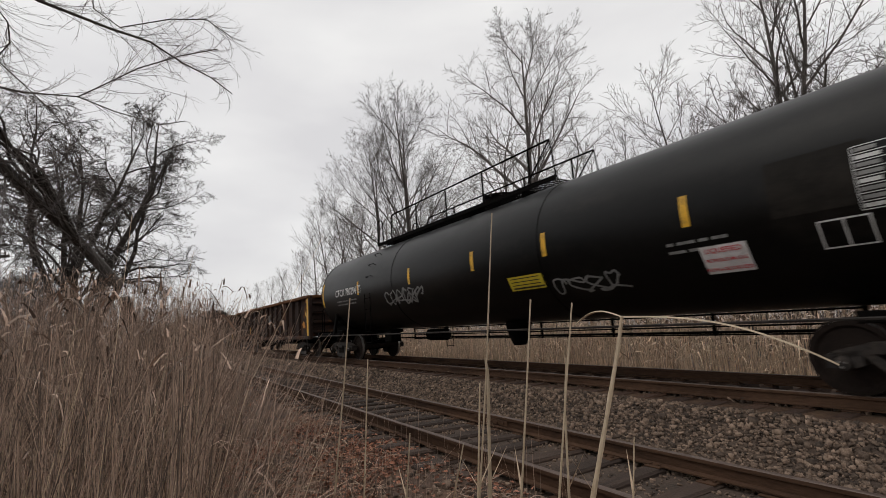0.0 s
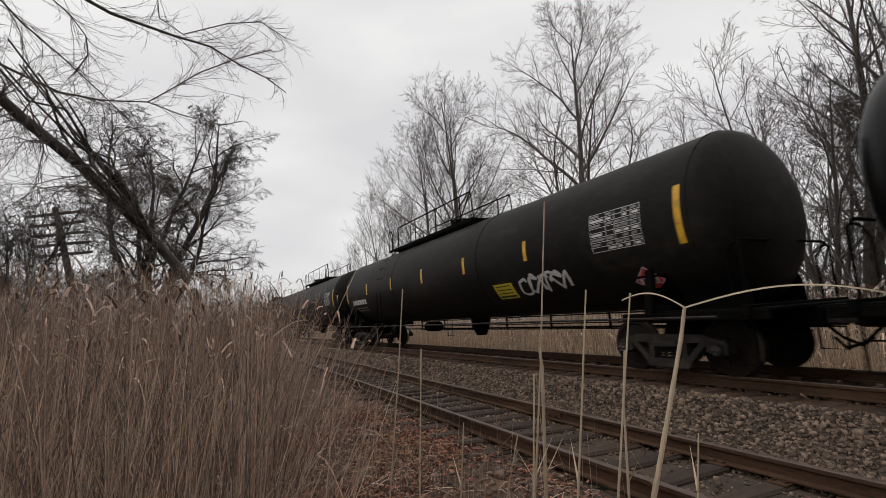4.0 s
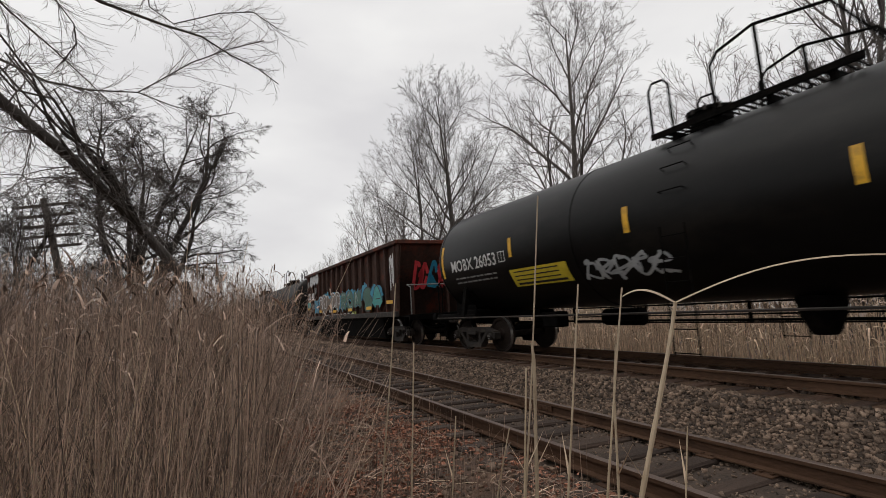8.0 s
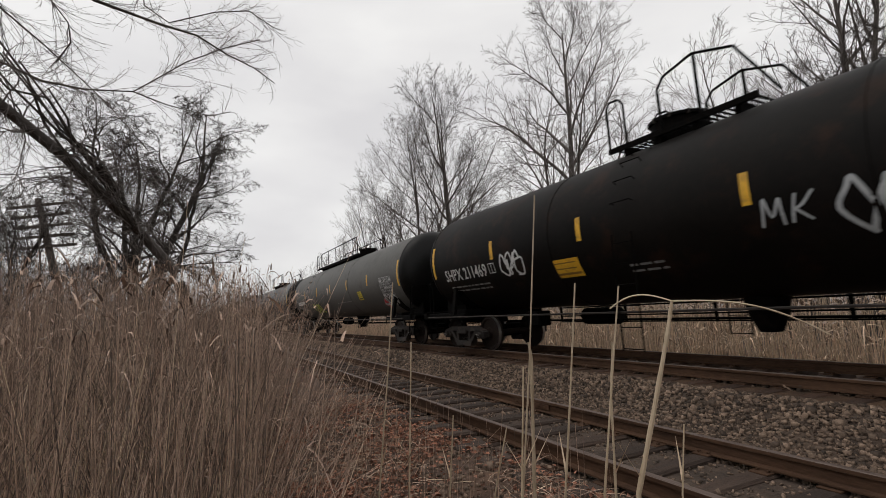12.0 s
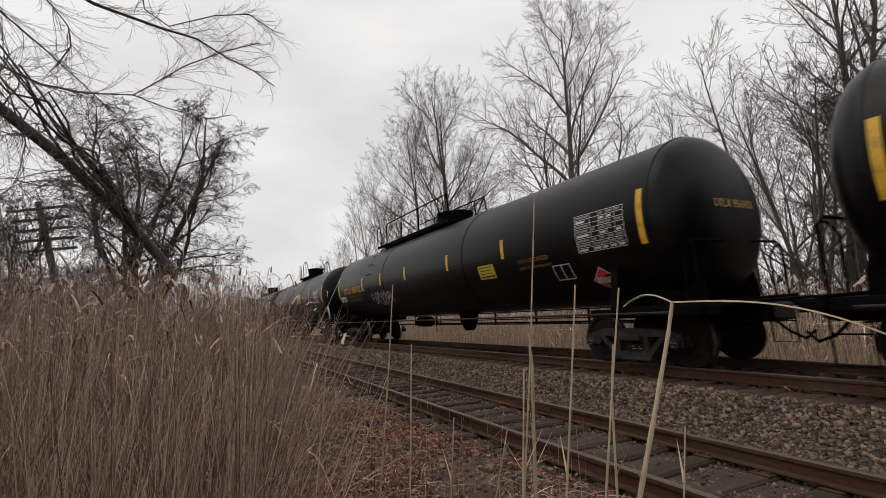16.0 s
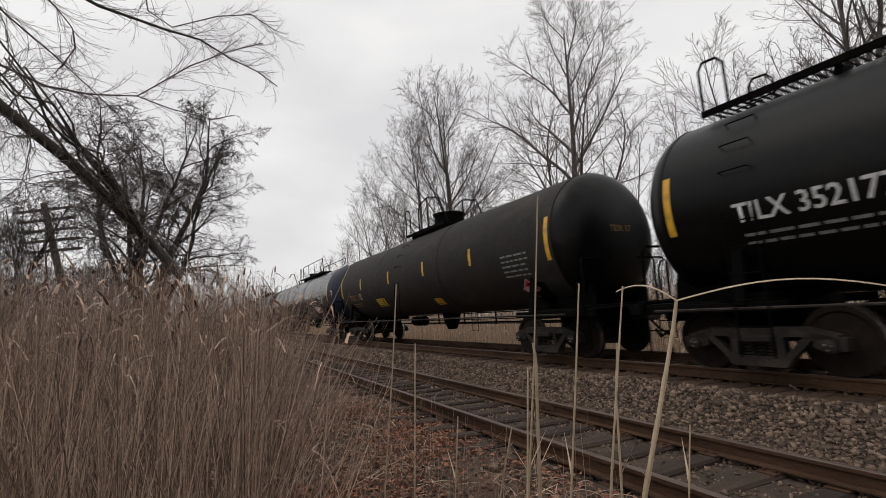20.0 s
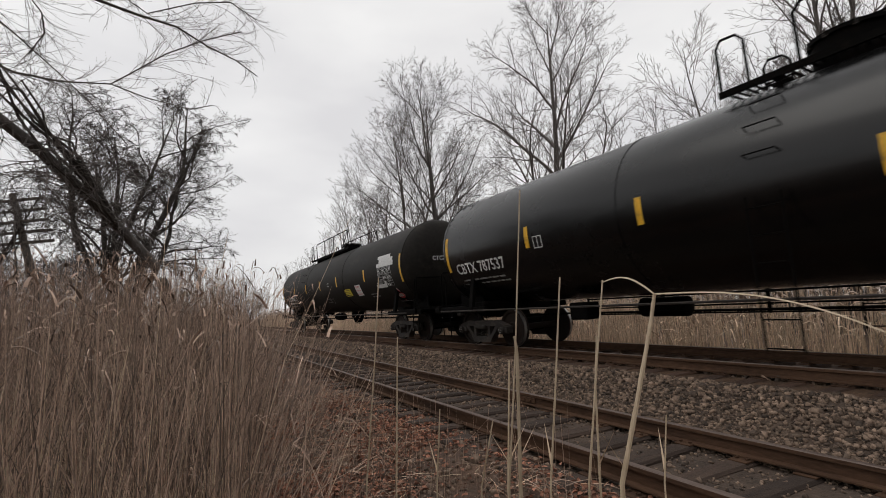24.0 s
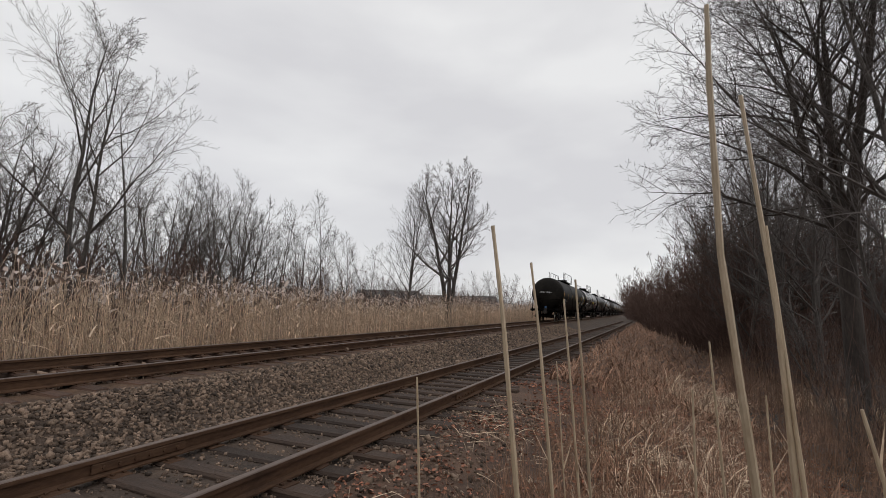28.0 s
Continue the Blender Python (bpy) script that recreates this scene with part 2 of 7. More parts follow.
    "brush": material("brown_brush", (0.135, 0.078, 0.052), (0.29, 0.185, 0.130), 0.9, scale=4, island=0.4),
    "bark": material("grey_bark", (0.058, 0.05, 0.045), (0.135, 0.118, 0.105), 0.92, scale=3, fine=20, stretch=(1, 1, 0.3), bump=0.6, bump_scale=22, per_object=0.2),
    "twig": material("brown_grey_twig", (0.080, 0.069, 0.064), (0.150, 0.130, 0.121), 0.9, scale=2, per_object=0.2),
    "rust_rim": material("orange_brown_rust", (0.075, 0.034, 0.016), (0.16, 0.074, 0.034), 0.9, scale=3, fine=20, bump=0.4, bump_scale=20, specular=0.1),
    "thicket": material("dark_thicket_twig", (0.078, 0.050, 0.041), (0.165, 0.110, 0.092), 0.95, scale=3, island=0.3, specular=0.1),
    "dead_grass": material("rust_brown_dead_grass", (0.20, 0.106, 0.066), (0.42, 0.255, 0.168), 0.85, scale=5, island=0.5),
    "dark_bark": material("dark_furrowed_bark", (0.030, 0.024, 0.021), (0.078, 0.063, 0.054), 0.95, scale=3, fine=20, stretch=(1, 1, 0.25), bump=0.9, bump_scale=18),
    "vine": material("dark_vine", (0.03, 0.026, 0.022), (0.07, 0.056, 0.047), 0.9, scale=3),
    "pole": material("grey_pole_wood", (0.06, 0.05, 0.042), (0.12, 0.1, 0.085), 0.9, scale=4, stretch=(3, 3, 0.4)),
    "mud": material("wet_ditch_mud", (0.012, 0.010, 0.008), (0.03, 0.024, 0.019), 0.35, scale=3, bump=0.4),
    "wall": material("pale_house_wall", (0.42, 0.4, 0.38), (0.55, 0.53, 0.5), 0.85, scale=2),
    "roof": material("dark_roof", (0.05, 0.045, 0.042), (0.09, 0.08, 0.075), 0.85, scale=3),
    "glass": material("dark_window_glass", (0.02, 0.022, 0.025), (0.03, 0.033, 0.037), 0.15, scale=3),
    "hub_blue": material("blue_bearing_cap", (0.02, 0.07, 0.17), (0.04, 0.12, 0.26), 0.5, scale=9),
}


# ---- mesh tools ----
class Shape:
    """Collects vertices and faces of one mesh."""

    def __init__(self):
        self.v, self.f, self.m, self.mats = [], [], [], []

    def _mat(self, name):
        if name not in self.mats:
            self.mats.append(name)
        return self.mats.index(name)

    def add(self, verts, faces, mat):
        k, o = self._mat(mat), len(self.v)
        self.v += [tuple(p) for p in verts]
        self.f += [tuple(i + o for i in f) for f in faces]
        self.m += [k] * len(faces)

    def box(self, c, s, mat, rot=None, bevel=0.0):
        x, y, z = (a / 2 for a in s)
        if bevel:
            b = min(bevel, x * 0.9, y * 0.9, z * 0.9)
            pts, loops = [], []
            for sx in (-1, 1):
                for sy in (-1, 1):
                    for sz in (-1, 1):
                        pts += [(sx * x, sy * (y - b), sz * (z - b)), (sx * (x - b), sy * y, sz * (z - b)), (sx * (x - b), sy * (y - b), sz * z)]
            i = lambda a, bb, cc, k: ((a > 0) * 4 + (bb > 0) * 2 + (cc > 0)) * 3 + k
            for s1 in (-1, 1):
                loops.append([i(s1, -1, -1, 0), i(s1, 1, -1, 0), i(s1, 1, 1, 0), i(s1, -1, 1, 0)][::s1])
                loops.append([i(-1, s1, -1, 1), i(-1, s1, 1, 1), i(1, s1, 1, 1), i(1, s1, -1, 1)][::s1])
                loops.append([i(-1, -1, s1, 2), i(1, -1, s1, 2), i(1, 1, s1, 2), i(-1, 1, s1, 2)][::s1])
                for s2 in (-1, 1):
                    loops.append([i(s1, s2, -1, 0), i(s1, s2, -1, 1), i(s1, s2, 1, 1), i(s1, s2, 1, 0)][::-s1 * s2])
                    loops.append([i(s1, -1, s2, 0), i(s1, 1, s2, 0), i(s1, 1, s2, 2), i(s1, -1, s2, 2)][::-s1 * s2])
                    loops.append([i(-1, s1, s2, 1), i(-1, s1, s2, 2), i(1, s1, s2, 2), i(1, s1, s2, 1)][::-s1 * s2])
                    for s3 in (-1, 1):
                        loops.append([i(s1, s2, s3, 0), i(s1, s2, s3, 1), i(s1, s2, s3, 2)][::s1 * s2 * s3])
            fs = loops
        else:
            pts = [(a * x, b * y, d * z) for a in (-1, 1) for b in (-1, 1) for d in (-1, 1)]
            fs = [(0, 1, 3, 2), (4, 6, 7, 5), (0, 4, 5, 1), (2, 3, 7, 6), (0, 2, 6, 4), (1, 5, 7, 3)]
        if rot is not None:
            pts = [rot @ Vector(p) for p in pts]
        self.add([(p[0] + c[0], p[1] + c[1], p[2] + c[2]) for p in pts], fs, mat)
        return self

    def tube(self, pts, radii, mat, n=6, cap=True):
        """A round bar along a polyline."""
        pts = [Vector(p) for p in pts]
        if isinstance(radii, (int, float)):
            radii = [radii] * len(pts)
        vs, fs = [], []
        d0 = (pts[1] - pts[0]).normalized()
        side = d0.cross(Vector((0.13, 0.31, 1)))
        if side.length < 1e-3:
            side = d0.cross(Vector((1, 0, 0)))
        side.normalize()
        for k, p in enumerate(pts):
            d = (pts[min(k + 1, len(pts) - 1)] - pts[max(k - 1, 0)]).normalized()
            side = (side - d * side.dot(d))
            if side.length < 1e-4:
                side = d.orthogonal()
            side.normalize()
            up = d.cross(side)
            for j in range(n):
                a = 2 * math.pi * j / n
                vs.append(p + (side * math.cos(a) + up * math.sin(a)) * radii[k])
        for k in range(len(pts) - 1):
            for j in range(n):
                fs.append((k * n + j, k * n + (j + 1) % n, (k + 1) * n + (j + 1) % n, (k + 1) * n + j))
        if cap:
            fs += [tuple(range(n))[::-1], tuple(range((len(pts) - 1) * n, len(pts) * n))]
        self.add(vs, fs, mat)
        return self

    def lathe(self, profile, mat, axis="x", n=24, centre=(0, 0, 0), caps=True):
        """Turns (along, radius) pairs about an axis."""
        vs, fs = [], []
        for a, r in profile:
            for j in range(n):
                t = 2 * math.pi * j / n
                c, s = r * math.cos(t), r * math.sin(t)
                p = (a, c, s) if axis == "x" else (c, a, s) if axis == "y" else (c, s, a)
                vs.append((p[0] + centre[0], p[1] + centre[1], p[2] + centre[2]))
        for k in range(len(profile) - 1):
            for j in range(n):
                q = (k * n + j, k * n + (j + 1) % n, (k + 1) * n + (j + 1) % n, (k + 1) * n + j)
                fs.append(q if axis == "y" else q[::-1])
        e = [tuple(range(n)), tuple(range((len(profile) - 1) * n, len(profile) * n))[::-1]]
        if caps:
            fs += e if axis != "y" else [f[::-1] for f in e]
        self.add(vs, fs, mat)
        return self

    def mesh(self, name, smooth_shade=False):
        me = bpy.data.meshes.new(name)
        me.from_pydata(self.v, [], self.f)
        for m in self.mats:
            me.materials.append(MAT[m])
        me.polygons.foreach_set("material_index", self.m)
        if smooth_shade:
            me.polygons.foreach_set("use_smooth", [True] * len(self.f))
            me.set_sharp_from_angle(angle=radians(38))
        me.update()
        return me


def array_mesh(name, verts, faces, mat):
    """A mesh from numpy arrays (faces all of one size)."""
    me = bpy.data.meshes.new(name)
    k = faces.shape[1]
    me.vertices.add(len(verts))
    me.vertices.foreach_set("co", verts.astype(np.float32).ravel())
    me.loops.add(faces.size)
    me.loops.foreach_set("vertex_index", faces.astype(np.int32).ravel())
    me.polygons.add(len(faces))
    me.polygons.foreach_set("loop_start", np.arange(0, faces.size, k, dtype=np.int32))
    me.polygons.foreach_set("loop_total", np.full(len(faces), k, dtype=np.int32))
    me.materials.append(MAT[mat])
    me.update(calc_edges=True)
    return me


def part(name, mesh, parent, m=None, label=""):
    ob = new(name, mesh)
    ob.parent = parent
    if m is not None:
        ob.matrix_basis = m
    return tagged(ob, label, kind="stuff" if name.endswith("lettering") else "")


def thing(name, mesh, label, category, group="", kind="", m=None):
    ob = new(name, mesh)
    if m is not None:
        ob.matrix_basis = m
    return tagged(ob, label, category, group, kind)


# ---- ground, tracks ----
def ground():
    def steps(fine_a, fine_b, step, far):
        inner = list(np.arange(fine_a, fine_b + 1e-6, step))
        out_b, out_a, d = [], [], step
        b = a = 0.0
        while fine_b + b < far:
            d *= 1.35
            b += d
            out_b.append(fine_b + b)
            out_a.append(fine_a - b)
        return out_a[::-1] + inner + out_b
    xs, ys = steps(-26, 30, 0.5, 2600), steps(-9, 13, 0.2, 2600)
    s = Shape()
    vs = [(x, y, ground_z(x, y)) for x in xs for y in ys]
    ny = len(ys)
    soil, gravel, rusty, wet = [], [], [], []
    for i in range(len(xs) - 1):
        for j in range(ny - 1):
            xm, ym = (xs[i] + xs[i + 1]) / 2, (ys[j] + ys[j + 1]) / 2
            edge = siding_y(max(-90, min(90, xm))) - 1.05 + 0.35 * noise.noise(Vector((xm * 1.3, ym, 0)))
            q = (i * ny + j, (i + 1) * ny + j, (i + 1) * ny + j + 1, i * ny + j + 1)
            hole = math.hypot((xm - 14.0) / 1.1, (ym + 2.65) / 0.6) < 1 or (7.5 < xm < 15.5 and abs(ym + 1.6 + 0.14 * (xm - 6) - 0.3 * math.sin(xm)) < 0.55 + 0.3 * noise.noise(Vector((xm, ym, 1))))
            rust = abs(ym - YC) < 1.5 + 0.35 * noise.noise(Vector((xm * 0.9, ym, 3)))
            (wet if hole else rusty if rust else gravel if edge < ym < YM + 2.6 else soil).append(q)
    s.add(vs, soil, "soil")
    k = s._mat("ballast")
    s.f += gravel
    s.m += [k] * len(gravel)
    k = s._mat("rust_bed")
    s.f += rusty
    s.m += [k] * len(rusty)
    k = s._mat("mud")
    s.f += wet
    s.m += [k] * len(wet)
    thing("ground", s.mesh("ground", True), "leaf-littered brown soil verge beside grey stone ballast", "ground", kind="structure")


def rail_shape(path, z_top):
    """A flat-bottomed rail along (x, y) points."""
    prof = [(-0.07, -0.172), (0.07, -0.172), (0.07, -0.158), (0.012, -0.142), (0.010, -0.052), (0.035, -0.042), (0.035, -0.008), (0.028, 0.0), (-0.028, 0.0), (-0.035, -0.008), (-0.035, -0.042), (-0.010, -0.052), (-0.012, -0.142), (-0.07, -0.158)]
    s, n = Shape(), 14
    vs = [(x, y + a, z_top + b) for x, y in path for a, b in prof]
    body, head = [], []
    for k in range(len(path) - 1):
        for j in range(n):
            q = (k * n + j, k * n + (j + 1) % n, (k + 1) * n + (j + 1) % n, (k + 1) * n + j)[::-1]
            (head if j in (6, 7, 8) else body).append(q)
    s.add(vs, body + [tuple(range(n)), tuple(range((len(path) - 1) * n, len(path) * n))[::-1]], "rail")
    k = s._mat("rail_head")
    s.f += head
    s.m += [k] * len(head)
    return s


def sleeper_mesh(seed, wood="tie"):
    rng = random.Random(seed)
    s = Shape()
    s.box((0, 0, 0), (0.23 + rng.uniform(-0.02, 0.01), 2.6 + rng.uniform(-0.12, 0.1), 0.17), wood, bevel=0.025)
    for sy in (-1, 1):
        s.box((0, sy * GAUGE, 0.089), (0.18, 0.33, 0.016), "rail", bevel=0.004)
        for sx in (-1, 1):
            for e in (-1, 1):
                s.box((sx * 0.05, sy * GAUGE + e * 0.085, 0.104), (0.022, 0.04, 0.02), "rail")
    me = s.mesh("sleeper")
    for v in me.vertices:
        p = v.co * 3.0
        v.co += Vector((noise.noise(p + Vector((seed, 0, 0))), noise.noise(p + Vector((0, seed, 5))), noise.noise(p + Vector((3, 0, seed))))) * 0.012
    return me


def tracks():
    far = [-420, -250, -150]
    xs = far + list(range(-100, 101, 4)) + [150, 250, 420]
    rails = {}
    for name, side in (("near", -1), ("far", 1)):
        a = thing(f"main_rail", rail_shape([(x, YC + side * GAUGE) for x in (-420, -100, 0, 100, 420)], ZM + side * GAUGE * math.sin(radians(CANT))).mesh("rail"), "rust-brown steel rail of the main line on plates", "rail", "rails of the main line", "structure")
        b = thing(f"siding_rail", rail_shape([(x, siding_y(x) + side * GAUGE) for x in xs if -200 < x < 90], ZN).mesh("rail"), "dark rusted rail of the little-used siding", "rail", "rails of the siding", "structure")
        rails[name] = (a, b)
    for k, (side, x) in enumerate(((1, -6.3), (1, 3.6), (-1, -12.5), (1, -18.2), (-1, 8.4), (1, 15.5))):
        s = Shape()
        y = siding_y(x) + side * GAUGE
        for e in (-1, 1):
            s.box((0, e * 0.026, -0.095), (0.92, 0.022, 0.085), "rail", bevel=0.006)
            for q in (-0.36, -0.22, -0.07, 0.07, 0.22, 0.36):
                s.lathe([(0.0, 0.017), (0.02 * e, 0.017)], "rail", "y", 6, (q, e * 0.037, -0.095))
        part("joint_bar", s.mesh("joint_bar"), rails["far" if side > 0 else "near"][1], pose(x, y, ZN, 0, 0, -1.6), "bolted rusty joint bar")
    bed = thing("siding_sleepers", None, "weathered wooden sleepers of the siding, half sunk in gravel", "sleepers", kind="structure")
    bed2 = thing("main_sleepers", None, "dark creosoted sleepers of the main line", "sleepers", kind="structure")
    kinds = [sleeper_mesh(i) for i in range(5)]
    rusty = [sleeper_mesh(10 + i, "tie_rust") for i in range(5)]
    rng = random.Random(4)
    x = -38.0
    while x < 60:
        slope = math.degrees(math.atan(-0.028 + 0.00015 * x))
        part("sleeper", rng.choice(kinds), bed, pose(x, siding_y(x) + rng.uniform(-0.07, 0.07), ZN - 0.172 - 0.097 + rng.uniform(-0.012, 0.004), rng.uniform(-1, 1), 0, slope + rng.uniform(-2.2, 2.2)))
        x += rng.uniform(0.50, 0.60)
    x = -34.0
    while x < 52:
        part("sleeper", rng.choice(rusty), bed2, pose(x, YC + rng.uniform(-0.06, 0.06), ZM - 0.172 - 0.097 + rng.uniform(-0.006, 0.003), CANT, 0, rng.uniform(-1.5, 1.5)))
        x += rng.uniform(0.49, 0.55)


def scatter_stones(name, count, area, size, seed, label):
    """Angular stones lying on the ground in (x0, x1, y0, y1)."""
    rng = np.random.default_rng(seed)
    x0, x1, y0, y1 = area
    base = np.array([[a, b, c] for a in (-1, 1) for b in (-1, 1) for c in (-1, 1)], float)
    quads = np.array([(0, 1, 3, 2), (4, 6, 7, 5), (0, 4, 5, 1), (2, 3, 7, 6), (0, 2, 6, 4), (1, 5, 7, 3)])
    px, py = rng.uniform(x0, x1, count), rng.uniform(y0, y1, count)
    pz = np.array([ground_z(a, b) for a, b in zip(px, py)])
    half = rng.lognormal(math.log(size), 0.32, count)
    v = base[None] * rng.uniform(0.35, 1.1, (count, 1, 3)) * half[:, None, None] + rng.normal(0, 0.24, (count, 8, 3)) * half[:, None, None]
    a, b = rng.uniform(0, 6.28, count), rng.uniform(-0.7, 0.7, count)
    ca, sa, cb, sb = np.cos(a), np.sin(a), np.cos(b), np.sin(b)
    x, y, z = v[..., 0], v[..., 1], v[..., 2]
    y, z = y * cb[:, None] - z * sb[:, None], y * sb[:, None] + z * cb[:, None]
    x, y = x * ca[:, None] - y * sa[:, None], x * sa[:, None] + y * ca[:, None]
    v = np.stack([x + px[:, None], y + py[:, None], z + (pz + half * 0.35)[:, None]], -1)
    f = quads[None] + (np.arange(count) * 8)[:, None, None]
    return thing(name, array_mesh(name, v.reshape(-1, 3), f.reshape(-1, 4), "stone"), label, "gravel", kind="stuff")


ground()
tracks()


# ---- the train ----
R_TANK, Z_TANK = 1.50, 2.56        # tank radius, and its axis above the rail


def text_mesh(body, size, mat, wrap=None):
    """Flat lettering in the x-z plane, centred, read from -y; wrap: (radius, axis height, height of the line)."""
    cu = bpy.data.curves.new("lettering", "FONT")
    cu.body, cu.size, cu.align_x, cu.align_y, cu.resolution_u, cu.offset = body, size, "CENTER", "CENTER", 2, size * 0.014
    ob = bpy.data.objects.new("lettering", cu)
    scene.collection.objects.link(ob)
    me = bpy.data.meshes.new_from_object(ob.evaluated_get(bpy.context.evaluated_depsgraph_get()))
    bpy.data.objects.remove(ob)
    me.materials.clear()
    me.materials.append(MAT[mat])
    for v in me.vertices:
        v.co = on_tank(v.co.x, v.co.y + wrap[2], 0.008 + 2 * (wrap[0] - R_TANK)) if wrap else Vector((v.co.x, 0, v.co.y))
    me.name = "lettering"
    return me


def on_tank(x, z, lift=0.0, side=-1):
    """The point on the tank's flank at that height above the rail, measured along its skin from the axis height."""
    a = (z - Z_TANK) / R_TANK + (radians(CANT) if side < 0 else 0)
    return Vector((x, side * (R_TANK + lift) * math.cos(a), Z_TANK + (R_TANK + lift) * math.sin(a)))


def skin_patch(x0, x1, z0, z1, mat, lift=0.006, nz=5, shape=None, side=-1):
    """A sheet lying on the tank's flank."""
    s = shape or Shape()
    vs, fs = [], []
    for k in range(nz + 1):
        z = z0 + (z1 - z0) * k / nz
        vs += [on_tank(x0, z, lift, side), on_tank(x1, z, lift, side)]
    for k in range(nz):
        q = (2 * k, 2 * k + 1, 2 * k + 3, 2 * k + 2)
        fs.append(q if side < 0 else q[::-1])
    s.add(vs, fs, mat)
    return s


def strokes(seed, w, h, count, width, place):
    """Sprayed scribble: flat ribbons inside a w by h field; place maps (u, v, lift) to the surface."""
    rng = random.Random(seed)
    lines = []
    for k in range(count):
        u0 = -w / 2 + w * (k + 0.5) / count
        cw = w / count
        n = rng.choice((7, 9, 11))
        pts = []
        for i in range(n):
            t = i / (n - 1)
            a = rng.uniform(0, 0.7) + t * rng.choice((4.5, 6.0, 7.5))
            pts.append((u0 + 0.55 * cw * math.cos(a) + (t - 0.5) * cw * 0.5, 0.42 * h * math.sin(a * rng.choice((0.9, 1.0, 1.2))) + rng.uniform(-0.08, 0.08) * h))
        lines.append(pts)
    return lines


def ribbon(s, pts, width, mat, place, lift):
    fine = []
    for k in range(len(pts) - 1):
        for q in range(4):
            t = q / 4
            p0, p1, p2, p3 = pts[max(k - 1, 0)], pts[k], pts[k + 1], pts[min(k + 2, len(pts) - 1)]
            fine.append(tuple(0.5 * (2 * p1[i] + (p2[i] - p0[i]) * t + (2 * p0[i] - 5 * p1[i] + 4 * p2[i] - p3[i]) * t * t + (3 * p1[i] - p0[i] - 3 * p2[i] + p3[i]) * t ** 3) for i in (0, 1)))
    fine.append(pts[-1])
    vs = []
    for k, p in enumerate(fine):
        a, b = fine[max(k - 1, 0)], fine[min(k + 1, len(fine) - 1)]
        d = Vector((b[0] - a[0], b[1] - a[1]))
        d = d.normalized() if d.length > 1e-6 else Vector((1, 0))
        for e in (-1, 1):
            vs.append(place(p[0] - d.y * e * width / 2, p[1] + d.x * e * width / 2, lift))
    s.add(vs, [(2 * k, 2 * k + 2, 2 * k + 3, 2 * k + 1) for k in range(len(fine) - 1)], mat)


GLYPHS = {
    "R": (((0.15, 0), (0.15, 0.5), (0.15, 1), (0.7, 0.97), (0.82, 0.72), (0.6, 0.52), (0.2, 0.5)), ((0.42, 0.48), (0.65, 0.22), (0.92, 0))),
    "O": (((0.5, 1), (0.15, 0.85), (0.05, 0.45), (0.25, 0.05), (0.7, 0.03), (0.95, 0.45), (0.85, 0.88), (0.5, 1)),),
    "M": (((0.05, 0), (0.14, 0.5), (0.2, 1), (0.5, 0.35), (0.8, 1), (0.88, 0.5), (0.95, 0)),),
    "N": (((0.1, 0), (0.15, 1), (0.5, 0.5), (0.85, 0), (0.9, 1)),),
    "P": (((0.2, 0), (0.2, 0.5), (0.2, 1), (0.75, 0.95), (0.85, 0.7), (0.6, 0.45), (0.25, 0.45)),),
    "S": (((0.9, 0.85), (0.5, 1), (0.12, 0.8), (0.3, 0.55), (0.75, 0.45), (0.85, 0.18), (0.5, 0), (0.08, 0.12)),),
    "J": (((0.2, 0.95), (0.8, 1), (0.7, 0.4), (0.5, 0.02), (0.1, 0.15)),),
    "B": (((0.15, 0), (0.18, 0.5), (0.2, 1), (0.65, 0.9), (0.6, 0.6), (0.25, 0.52), (0.75, 0.4), (0.7, 0.08), (0.15, 0)),),
    "K": (((0.2, 1), (0.17, 0.5), (0.15, 0)), ((0.85, 1), (0.5, 0.65), (0.22, 0.45)), ((0.22, 0.45), (0.55, 0.25), (0.9, 0))),
    "A": (((0.05, 0), (0.3, 0.6), (0.5, 1), (0.7, 0.6), (0.95, 0)), ((0.25, 0.35), (0.75, 0.35))),
}


